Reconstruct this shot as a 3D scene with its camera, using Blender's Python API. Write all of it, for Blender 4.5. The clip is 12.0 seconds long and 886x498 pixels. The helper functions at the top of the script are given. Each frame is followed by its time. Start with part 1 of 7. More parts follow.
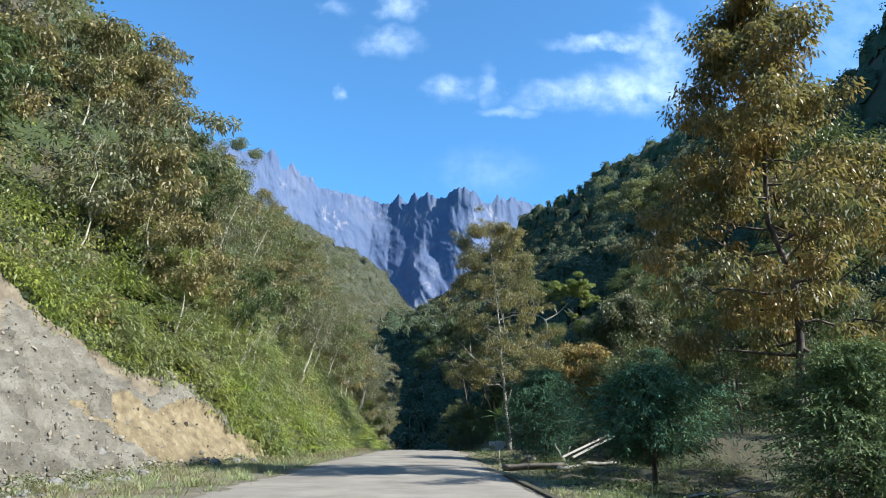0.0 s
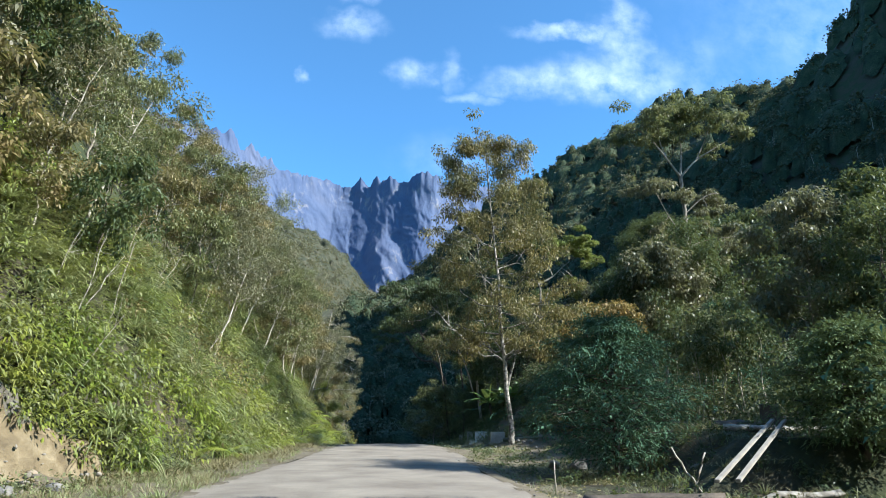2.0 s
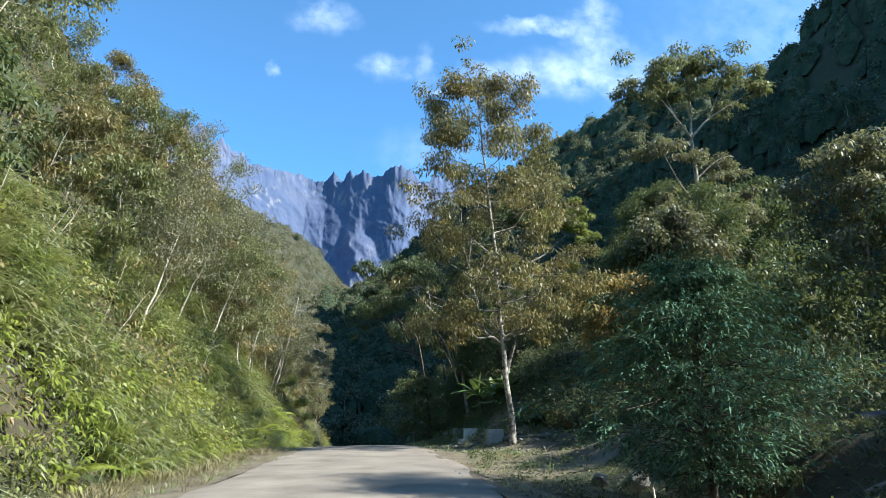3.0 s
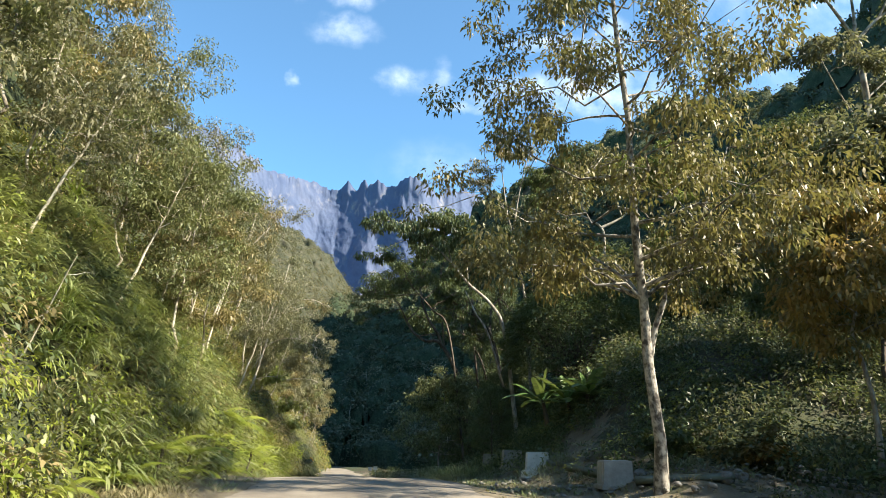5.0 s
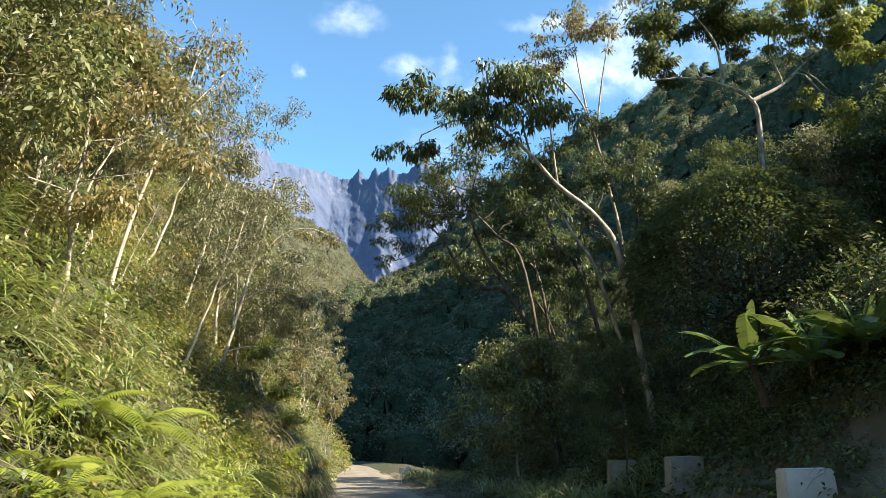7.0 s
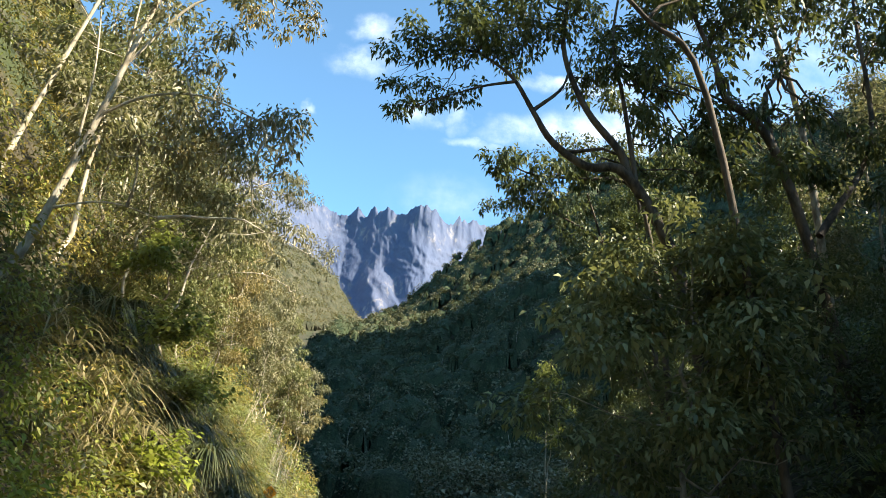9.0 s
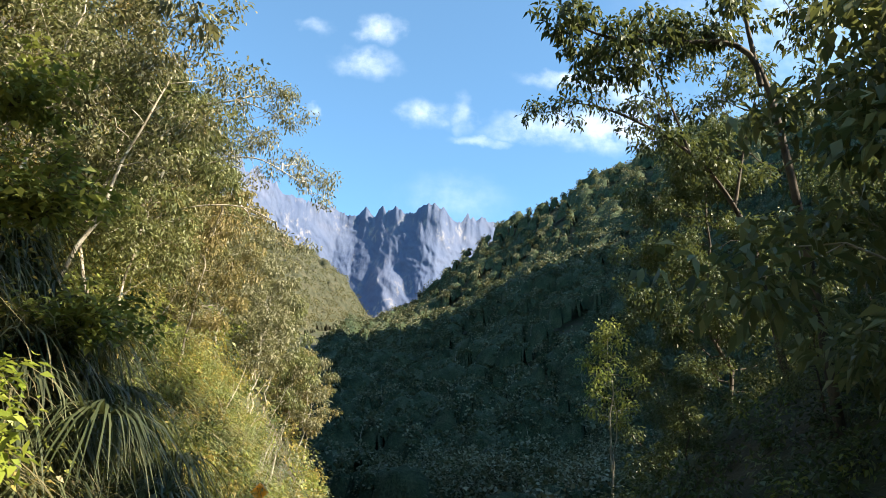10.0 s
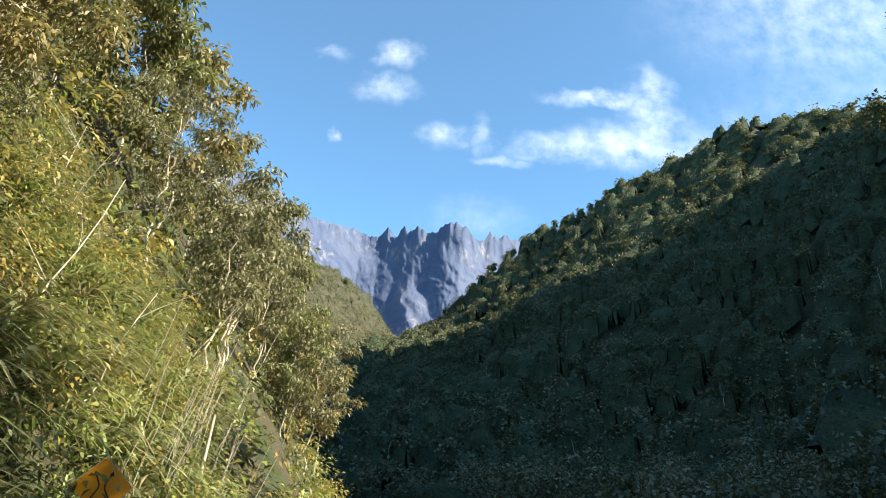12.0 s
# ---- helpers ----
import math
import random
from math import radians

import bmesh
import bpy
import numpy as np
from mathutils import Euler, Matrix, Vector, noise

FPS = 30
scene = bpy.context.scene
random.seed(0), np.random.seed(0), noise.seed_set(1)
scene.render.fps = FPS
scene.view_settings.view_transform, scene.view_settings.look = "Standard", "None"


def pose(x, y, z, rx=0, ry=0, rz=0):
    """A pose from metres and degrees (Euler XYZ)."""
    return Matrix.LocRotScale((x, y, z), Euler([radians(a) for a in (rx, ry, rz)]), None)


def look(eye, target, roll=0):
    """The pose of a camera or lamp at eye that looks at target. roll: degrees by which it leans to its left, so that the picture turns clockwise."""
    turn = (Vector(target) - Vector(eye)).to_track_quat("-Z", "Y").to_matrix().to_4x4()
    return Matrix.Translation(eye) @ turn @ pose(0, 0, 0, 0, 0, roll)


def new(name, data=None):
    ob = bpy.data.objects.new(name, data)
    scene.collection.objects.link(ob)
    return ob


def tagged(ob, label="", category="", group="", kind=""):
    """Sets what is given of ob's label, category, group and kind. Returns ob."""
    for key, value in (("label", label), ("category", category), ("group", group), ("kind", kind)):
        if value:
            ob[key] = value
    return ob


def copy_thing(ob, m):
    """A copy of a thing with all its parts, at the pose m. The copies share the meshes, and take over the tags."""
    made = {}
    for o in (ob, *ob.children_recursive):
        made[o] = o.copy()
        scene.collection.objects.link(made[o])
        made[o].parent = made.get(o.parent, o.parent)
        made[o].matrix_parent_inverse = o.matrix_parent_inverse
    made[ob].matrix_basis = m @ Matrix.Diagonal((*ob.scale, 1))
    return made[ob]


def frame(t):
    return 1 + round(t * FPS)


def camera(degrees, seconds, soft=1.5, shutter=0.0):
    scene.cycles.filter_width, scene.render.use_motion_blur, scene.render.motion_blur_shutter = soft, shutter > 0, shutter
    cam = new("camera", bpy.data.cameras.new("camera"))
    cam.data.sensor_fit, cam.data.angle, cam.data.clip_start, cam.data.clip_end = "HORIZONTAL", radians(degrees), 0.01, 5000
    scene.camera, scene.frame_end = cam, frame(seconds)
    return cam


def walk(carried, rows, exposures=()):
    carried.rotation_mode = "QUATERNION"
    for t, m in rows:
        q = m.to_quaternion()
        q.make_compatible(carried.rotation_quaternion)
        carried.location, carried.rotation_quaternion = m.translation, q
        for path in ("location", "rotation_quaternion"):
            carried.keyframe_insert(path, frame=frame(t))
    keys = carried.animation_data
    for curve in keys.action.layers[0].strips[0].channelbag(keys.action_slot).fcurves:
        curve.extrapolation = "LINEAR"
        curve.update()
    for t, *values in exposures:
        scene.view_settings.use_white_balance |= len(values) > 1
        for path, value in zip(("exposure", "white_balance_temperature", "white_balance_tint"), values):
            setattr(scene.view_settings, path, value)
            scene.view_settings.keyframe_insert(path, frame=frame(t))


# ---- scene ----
cam = camera(67.1, 12.0, soft=0.3)
PATH = [
    (0, (0.048, 0.325, 1.751), (0.046, 2.252, 2.286), 0.2),
    (0.5, (-0.281, 5.623, 1.816), (-0.249, 7.555, 2.332), -0.9),
    (1, (-0.666, 10.875, 1.854), (-0.576, 12.809, 2.355), -0.6),
    (1.5, (-1.206, 15.952, 2.02), (-1.104, 17.884, 2.53), -0.4),
    (2, (-1.366, 21.301, 2.07), (-1.253, 23.235, 2.565), -0.0),
    (2.5, (-1.421, 26.189, 2.164), (-1.243, 28.123, 2.642), -1.5),
    (4.3, (-1.586, 45.633, 2.202), (-1.379, 47.56, 2.695), 0.8),
    (4.5, (-1.622, 47.868, 2.143), (-1.427, 49.795, 2.644), 0.7),
    (5, (-2.039, 53.188, 2.107), (-1.885, 55.114, 2.625), 1.2),
    (5.5, (-2.338, 58.792, 2.076), (-2.21, 60.72, 2.594), 1.1),
    (6, (-2.679, 64.18, 2.122), (-2.578, 66.11, 2.636), 1.3),
    (6.5, (-2.882, 69.625, 2.194), (-2.774, 71.558, 2.694), -0.1),
    (7, (-3.473, 75.104, 2.327), (-3.358, 77.042, 2.807), -0.6),
    (7.2, (-3.819, 77.268, 2.26), (-3.696, 79.199, 2.767), -2.2),
    (8.8, (-4.357, 94.903, 0.353), (-4.223, 96.802, 0.966), 2.7),
    (9, (-4.38, 96.904, 0.249), (-4.253, 98.804, 0.862), 4.1),
    (9.5, (-4.531, 101.751, 0.004), (-4.431, 103.652, 0.618), 5.0),
    (10, (-4.641, 106.812, -0.334), (-4.54, 108.714, 0.274), 3.0),
    (10.5, (-5.005, 112.394, -0.546), (-4.925, 114.297, 0.064), 3.3),
    (11, (-5.201, 118.086, -1.091), (-5.168, 119.99, -0.479), 4.7),
    (11.5, (-5.543, 124.177, -1.372), (-5.521, 126.086, -0.776), 2.7),
    (12, (-6.124, 130.116, -1.873), (-6.093, 132.002, -1.208), 2.4),
]
walk(cam, [(t, look(eye, target, roll)) for t, eye, target, roll in PATH],
     exposures=[(0, 1.18, 5700, 8), (2.5, 1.25, 5700, 8), (4.5, 1.5, 6900, 9), (7, 1.62, 7100, 10), (9, 1.74, 7450, 10), (10, 1.66, 7450, 10), (11, 1.44, 7350, 10), (12, 1.5, 7200, 10)])


# ---- light ----
SUN_AZ, SUN_EL = 111.0, 36.5          # degrees clockwise from +y, and above the horizon
world = bpy.data.worlds.new("world")
scene.world = world
world.use_nodes = True
wn, wl = world.node_tree.nodes, world.node_tree.links
wn.clear()


def wmath(op, a, b=None, c=None):
    n = wn.new("ShaderNodeMath")
    n.operation = op
    for i, v in enumerate((a, b, c)):
        if v is None:
            continue
        if isinstance(v, (int, float)):
            n.inputs[i].default_value = v
        else:
            wl.new(v, n.inputs[i])
    return n.outputs[0]


sky = wn.new("ShaderNodeTexSky")
sky.sky_type = "NISHITA"
sky.sun_disc = False
sky.sun_elevation, sky.sun_rotation = radians(SUN_EL), radians(SUN_AZ)
sky.altitude, sky.air_density, sky.dust_density, sky.ozone_density = 1500, 1.0, 0.2, 3.0
SKY_STRENGTH = 0.11
way = wn.new("ShaderNodeTexCoord").outputs["Generated"]
sep = wn.new("ShaderNodeSeparateXYZ")
wl.new(way, sep.inputs[0])
ahead = wmath("MAXIMUM", sep.outputs[1], 0.02)
su, sw = wmath("DIVIDE", sep.outputs[0], ahead), wmath("DIVIDE", sep.outputs[2], ahead)
# wisps of fair-weather cloud: heading, height, half width, half height, density
CLOUDS = [(-0.077, 0.715, 0.022, 0.018, 0.75), (-0.187, 0.710, 0.016, 0.010, 0.35), (-0.094, 0.645, 0.034, 0.018, 0.65), (-0.172, 0.540, 0.011, 0.006, 0.75),
          (0.014, 0.556, 0.024, 0.016, 0.75), (0.070, 0.560, 0.014, 0.024, 0.50), (0.108, 0.512, 0.034, 0.007, 0.50), (0.285, 0.642, 0.070, 0.010, 0.80),
          (0.372, 0.665, 0.026, 0.030, 0.75), (0.366, 0.605, 0.034, 0.050, 0.75), (0.345, 0.548, 0.080, 0.024, 0.95), (0.300, 0.560, 0.060, 0.022, 0.75),
          (0.220, 0.548, 0.060, 0.018, 0.80), (0.180, 0.530, 0.050, 0.010, 0.45), (0.440, 0.560, 0.080, 0.040, 0.35), (0.500, 0.610, 0.040, 0.030, 0.22),
          (0.072, 0.405, 0.055, 0.028, 0.22), (0.750, 0.860, 0.220, 0.120, 0.50), (0.850, 0.640, 0.220, 0.060, 0.40)]
cmb = wn.new("ShaderNodeCombineXYZ")
wl.new(su, cmb.inputs[0]), wl.new(sw, cmb.inputs[1])
warp = wn.new("ShaderNodeTexNoise")
warp.inputs["Scale"].default_value, warp.inputs["Detail"].default_value = 24, 6
wl.new(cmb.outputs[0], warp.inputs["Vector"])
puff = wn.new("ShaderNodeTexNoise")
puff.inputs["Scale"].default_value, puff.inputs["Detail"].default_value, puff.inputs["Roughness"].default_value = 22, 7, 0.6
wl.new(cmb.outputs[0], puff.inputs["Vector"])
shift = wn.new("ShaderNodeSeparateColor")
wl.new(warp.outputs["Color"], shift.inputs[0])
su2 = wmath("ADD", su, wmath("MULTIPLY", wmath("SUBTRACT", shift.outputs[0], 0.5), 0.075))
sw2 = wmath("ADD", sw, wmath("MULTIPLY", wmath("SUBTRACT", shift.outputs[1], 0.5), 0.05))
total = None
for cx, cz, ca, cb, dens in CLOUDS:
    dx, dz = wmath("DIVIDE", wmath("SUBTRACT", su2, cx), ca), wmath("DIVIDE", wmath("SUBTRACT", sw2, cz), cb)
    far = wmath("SQRT", wmath("ADD", wmath("MULTIPLY", dx, dx), wmath("MULTIPLY", dz, dz)))
    blob = wn.new("ShaderNodeMapRange")
    blob.interpolation_type = "SMOOTHSTEP"
    blob.inputs["From Min"].default_value, blob.inputs["From Max"].default_value = 2.2, 0.0
    blob.inputs["To Max"].default_value = dens * 0.82
    wl.new(far, blob.inputs["Value"])
    total = blob.outputs[0] if total is None else wmath("MAXIMUM", total, blob.outputs[0])
shred = wn.new("ShaderNodeMapRange")
shred.inputs["From Min"].default_value, shred.inputs["From Max"].default_value = 0.30, 0.66
shred.inputs["To Min"].default_value = 0.10
wl.new(puff.outputs[0], shred.inputs["Value"])
cover = wmath("ADD", wmath("MULTIPLY", total, shred.outputs[0]), 0.04)  # with a thin even veil of high haze
mixc = wn.new("ShaderNodeMix")
mixc.data_type = "RGBA"
wl.new(cover, mixc.inputs["Factor"])
tint = wn.new("ShaderNodeMix")
tint.data_type, tint.blend_type = "RGBA", "MULTIPLY"
tint.inputs["Factor"].default_value = 1.0
tint.inputs["B"].default_value = (0.57, 1.0, 1.10, 1)
wl.new(sky.outputs[0], tint.inputs["A"])
wl.new(tint.outputs["Result"], mixc.inputs["A"])
mixc.inputs["B"].default_value = (4.4, 5.2, 6.3, 1)
bg = wn.new("ShaderNodeBackground")
bg.inputs["Strength"].default_value = SKY_STRENGTH
wl.new(mixc.outputs["Result"], bg.inputs["Color"])
wl.new(bg.outputs[0], wn.new("ShaderNodeOutputWorld").inputs["Surface"])

sun = new("sun", bpy.data.lights.new("sun", "SUN"))
sun.data.energy, sun.data.angle, sun.data.color = 5.0, radians(0.6), (1.0, 0.93, 0.80)
a, e = radians(SUN_AZ), radians(SUN_EL)
SUN_DIR = Vector((math.sin(a) * math.cos(e), math.cos(a) * math.cos(e), math.sin(e)))
sun.matrix_world = look(SUN_DIR * 200, (0, 0, 0))


# ---- materials ----
def nodes_of(name):
    m = bpy.data.materials.new(name)
    m.use_nodes = True
    nt = m.node_tree
    bsdf = nt.nodes["Principled BSDF"]
    return m, nt.nodes, nt.links, bsdf


def noise_node(n, l, scale, detail=4.0, rough=0.55, coord="Object", stretch=None):
    tc = n.new("ShaderNodeTexCoord")
    t = n.new("ShaderNodeTexNoise")
    t.inputs["Scale"].default_value, t.inputs["Detail"].default_value, t.inputs["Roughness"].default_value = scale, detail, rough
    src = tc.outputs[coord]
    if stretch:
        mp = n.new("ShaderNodeMapping")
        mp.inputs["Scale"].default_value = stretch
        l.new(src, mp.inputs[0])
        src = mp.outputs[0]
    l.new(src, t.inputs["Vector"])
    return t.outputs[0]


def ramp(n, l, value, stops):
    r = n.new("ShaderNodeValToRGB")
    el = r.color_ramp.elements
    while len(el) < len(stops):
        el.new(0.5)
    for k, (p, c) in zip(el, stops):
        k.position, k.color = p, (*c, 1)
    l.new(value, r.inputs[0])
    return r.outputs[0]


def mix(n, l, f, ca, cb, blend="MIX"):
    x = n.new("ShaderNodeMix")
    x.data_type, x.blend_type = "RGBA", blend
    for s, v in (("Factor", f), ("A", ca), ("B", cb)):
        if isinstance(v, (int, float)):
            x.inputs[s].default_value = v
        elif isinstance(v, tuple):
            x.inputs[s].default_value = (*v, 1)
        else:
            l.new(v, x.inputs[s])
    return x.outputs["Result"]


def bump(n, l, b, height, strength, dist):
    k = n.new("ShaderNodeBump")
    k.inputs["Strength"].default_value, k.inputs["Distance"].default_value = strength, dist
    l.new(height, k.inputs["Height"])
    l.new(k.outputs[0], b.inputs["Normal"])


def leaf_material(name, cols, odd, odd_share, patch=0.22, through_it=0.34, rough=0.46, gloss=0.42):
    """Leaves: a colour for each leaf, patches of tone over the plant, light passing through."""
    m, n, l, b = nodes_of(name)
    rnd = n.new("ShaderNodeNewGeometry").outputs["Random Per Island"]
    each = ramp(n, l, rnd, [(0.06 + 0.88 * i / max(1, len(cols) - 1), c) for i, c in enumerate(cols)])
    big = noise_node(n, l, patch, 3)
    pm = n.new("ShaderNodeMapRange")
    pm.inputs["From Min"].default_value, pm.inputs["From Max"].default_value = 0.35, 0.68
    pm.inputs["To Min"].default_value, pm.inputs["To Max"].default_value = 0.0, 1.0
    l.new(big, pm.inputs["Value"])
    toned = mix(n, l, pm.outputs[0], each, mix(n, l, 0.5, each, cols[-1]))
    om = n.new("ShaderNodeMath")
    om.operation = "MULTIPLY"
    l.new(pm.outputs[0], om.inputs[0])
    om.inputs[1].default_value = odd_share
    col = mix(n, l, om.outputs[0], toned, odd)
    l.new(col, b.inputs["Base Color"])
    b.inputs["Roughness"].default_value = rough
    b.inputs["Specular IOR Level"].default_value = gloss
    tr = n.new("ShaderNodeBsdfTranslucent")
    l.new(mix(n, l, 0.45, col, (0.25, 0.27, 0.06)), tr.inputs["Color"])
    ms = n.new("ShaderNodeMixShader")
    ms.inputs[0].default_value = through_it
    l.new(b.outputs[0], ms.inputs[1]), l.new(tr.outputs[0], ms.inputs[2])
    l.new(ms.outputs[0], n["Material Output"].inputs["Surface"])
    return m


M = {}
M["olive"] = leaf_material("olive_leaves", [(0.046, 0.068, 0.028), (0.125, 0.156, 0.062), (0.28, 0.30, 0.145)], (0.20, 0.18, 0.09), 0.3)
M["brown"] = leaf_material("browning_leaves", [(0.066, 0.066, 0.028), (0.175, 0.158, 0.070), (0.33, 0.28, 0.14)], (0.32, 0.22, 0.09), 0.5)
M["bright"] = leaf_material("bright_leaves", [(0.075, 0.125, 0.022), (0.17, 0.235, 0.045), (0.32, 0.36, 0.10)], (0.32, 0.30, 0.08), 0.35, through_it=0.4)
M["golden"] = leaf_material("golden_leaves", [(0.085, 0.082, 0.020), (0.22, 0.195, 0.050), (0.40, 0.34, 0.11)], (0.40, 0.24, 0.05), 0.4, through_it=0.38)
M["fern"] = leaf_material("fern_leaves", [(0.11, 0.18, 0.02), (0.19, 0.27, 0.03), (0.30, 0.35, 0.06)], (0.36, 0.34, 0.06), 0.4, through_it=0.45)
M["dark"] = leaf_material("dark_leaves", [(0.026, 0.046, 0.022), (0.054, 0.082, 0.036), (0.105, 0.14, 0.068)], (0.075, 0.10, 0.04), 0.3, through_it=0.25, gloss=0.3)
M["forest"] = leaf_material("forest_leaves", [(0.028, 0.052, 0.024), (0.060, 0.098, 0.040), (0.125, 0.165, 0.076)], (0.095, 0.115, 0.05), 0.3, through_it=0.3, gloss=0.28)
M["grey"] = leaf_material("grey_green_leaves", [(0.065, 0.078, 0.044), (0.15, 0.16, 0.09), (0.29, 0.28, 0.18)], (0.24, 0.20, 0.12), 0.3)
M["orange"] = leaf_material("turning_leaves", [(0.045, 0.068, 0.032), (0.105, 0.125, 0.055), (0.23, 0.22, 0.10)], (0.42, 0.20, 0.04), 0.62, patch=0.45, through_it=0.36)
M["yellow"] = leaf_material("yellowing_leaves", [(0.042, 0.058, 0.029), (0.104, 0.116, 0.056), (0.225, 0.215, 0.11)], (0.42, 0.27, 0.045), 0.38, patch=0.22, through_it=0.30)
M["rust"] = leaf_material("rusty_leaves", [(0.055, 0.075, 0.030), (0.14, 0.14, 0.052), (0.34, 0.26, 0.095)], (0.50, 0.27, 0.06), 0.5, patch=0.5, through_it=0.3)
M["needle"] = leaf_material("cypress_needles", [(0.022, 0.066, 0.046), (0.050, 0.125, 0.080), (0.105, 0.21, 0.125)], (0.10, 0.15, 0.06), 0.35, patch=0.6, through_it=0.12, gloss=0.15, rough=0.7)
M["needle_light"] = leaf_material("light_cypress_needles", [(0.035, 0.075, 0.030), (0.085, 0.145, 0.060), (0.17, 0.24, 0.11)], (0.20, 0.24, 0.09), 0.35, patch=0.6, through_it=0.2, gloss=0.2, rough=0.6)
M["grass"] = leaf_material("tall_grass", [(0.080, 0.130, 0.036), (0.20, 0.270, 0.085), (0.42, 0.46, 0.22)], (0.34, 0.31, 0.16), 0.35, through_it=0.35, rough=0.4, gloss=0.5)
M["dkgrass"] = leaf_material("dark_grass", [(0.05, 0.075, 0.034), (0.10, 0.13, 0.058), (0.20, 0.21, 0.11)], (0.22, 0.20, 0.11), 0.4, through_it=0.3, rough=0.35)
M["straw"] = leaf_material("dry_straw", [(0.10, 0.09, 0.04), (0.18, 0.16, 0.075), (0.30, 0.26, 0.14)], (0.34, 0.28, 0.16), 0.4, through_it=0.25, rough=0.6)
M["banana"] = leaf_material("banana_leaves", [(0.04, 0.10, 0.028), (0.075, 0.15, 0.04), (0.12, 0.20, 0.055)], (0.2, 0.24, 0.06), 0.3, through_it=0.3, rough=0.35)
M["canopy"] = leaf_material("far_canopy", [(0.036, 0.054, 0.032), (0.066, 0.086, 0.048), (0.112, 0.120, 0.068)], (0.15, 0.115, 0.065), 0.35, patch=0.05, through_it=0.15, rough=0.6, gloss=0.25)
M["pale_canopy"] = leaf_material("pale_canopy", [(0.080, 0.100, 0.060), (0.155, 0.155, 0.098), (0.24, 0.22, 0.145)], (0.17, 0.16, 0.09), 0.3, patch=0.05, through_it=0.15, rough=0.6, gloss=0.25)
M["sedge"] = leaf_material("dark_sedge", [(0.024, 0.042, 0.020), (0.050, 0.073, 0.033), (0.112, 0.132, 0.068)], (0.15, 0.14, 0.07), 0.3, through_it=0.3, rough=0.4, gloss=0.35)
# lit copy of the far canopy: sunshine put into a paler, warmer colour
M["sunny"] = leaf_material("sunlit_tone_canopy", [(0.070, 0.078, 0.040), (0.12, 0.118, 0.062), (0.19, 0.17, 0.095)], (0.22, 0.17, 0.07), 0.35, patch=0.03, through_it=0.3, rough=0.6, gloss=0.25)


def bark_material(name, dark, pale, scale=3.0, cut=0.5, along=0.45):
    m, n, l, b = nodes_of(name)
    f1 = noise_node(n, l, scale, 5, 0.6, stretch=(1, 1, along))
    f2 = noise_node(n, l, 26, 4, 0.6, stretch=(1, 1, 0.3))
    col = ramp(n, l, f1, [(cut - 0.10, dark), (cut + 0.08, pale)])
    col = mix(n, l, f2, col, mix(n, l, 1.0, col, (0.55, 0.52, 0.48), "MULTIPLY"))
    l.new(col, b.inputs["Base Color"])
    b.inputs["Roughness"].default_value = 0.85
    bump(n, l, b, f2, 0.6, 0.02)
    return m


M["bark_pale"] = bark_material("pale_bark", (0.20, 0.17, 0.13), (0.52, 0.48, 0.40))
M["bark_mottled"] = bark_material("mottled_bark", (0.085, 0.075, 0.062), (0.50, 0.47, 0.41), 4.2, 0.50, 0.8)
M["bark_dark"] = bark_material("dark_bark", (0.045, 0.036, 0.028), (0.16, 0.13, 0.10))
M["bark_white"] = bark_material("whitish_bark", (0.38, 0.34, 0.26), (0.66, 0.62, 0.52))
M["dead"] = bark_material("bleached_wood", (0.30, 0.27, 0.22), (0.62, 0.58, 0.50), 4)


def surface(name, stops, s1, s2, rough=0.9, relief=0.5, dist=0.03, second=(0.6, 0.6, 0.6), coord="Object"):
    m, n, l, b = nodes_of(name)
    f1, f2 = noise_node(n, l, s1, 5, 0.6, coord), noise_node(n, l, s2, 6, 0.65, coord)
    col = ramp(n, l, f1, stops)
    col = mix(n, l, f2, mix(n, l, 1.0, col, second, "MULTIPLY"), col)
    l.new(col, b.inputs["Base Color"])
    b.inputs["Roughness"].default_value = rough
    bump(n, l, b, f2, relief, dist)
    return m


M["road"] = surface("pale_compacted_gravel", [(0.3, (0.20, 0.17, 0.135)), (0.5, (0.275, 0.24, 0.195)), (0.7, (0.35, 0.31, 0.25))], 0.45, 14, 0.9, 0.6, 0.03, (0.66, 0.65, 0.62))
M["soil"] = surface("forest_soil", [(0.3, (0.05, 0.042, 0.026)), (0.55, (0.085, 0.075, 0.04)), (0.8, (0.13, 0.11, 0.06))], 0.35, 6, 0.95, 0.8, 0.08)
M["earth"] = surface("dry_earth", [(0.3, (0.12, 0.095, 0.06)), (0.55, (0.19, 0.16, 0.105)), (0.8, (0.28, 0.24, 0.17))], 0.7, 9, 0.95, 0.8, 0.05)
M["rock_bank"] = surface("crumbling_rock", [(0.30, (0.115, 0.102, 0.078)), (0.5, (0.21, 0.190, 0.150)), (0.68, (0.31, 0.288, 0.235))], 0.8, 7, 0.95, 1.0, 0.16, (0.55, 0.53, 0.5))
M["tan_earth"] = surface("tan_earth", [(0.30, (0.14, 0.108, 0.070)), (0.5, (0.23, 0.185, 0.125)), (0.7, (0.33, 0.275, 0.195))], 0.9, 7, 0.95, 1.0, 0.14)
M["clay"] = surface("ochre_clay", [(0.32, (0.145, 0.108, 0.058)), (0.5, (0.235, 0.182, 0.100)), (0.7, (0.34, 0.275, 0.165))], 1.6, 6, 0.95, 0.9, 0.12)
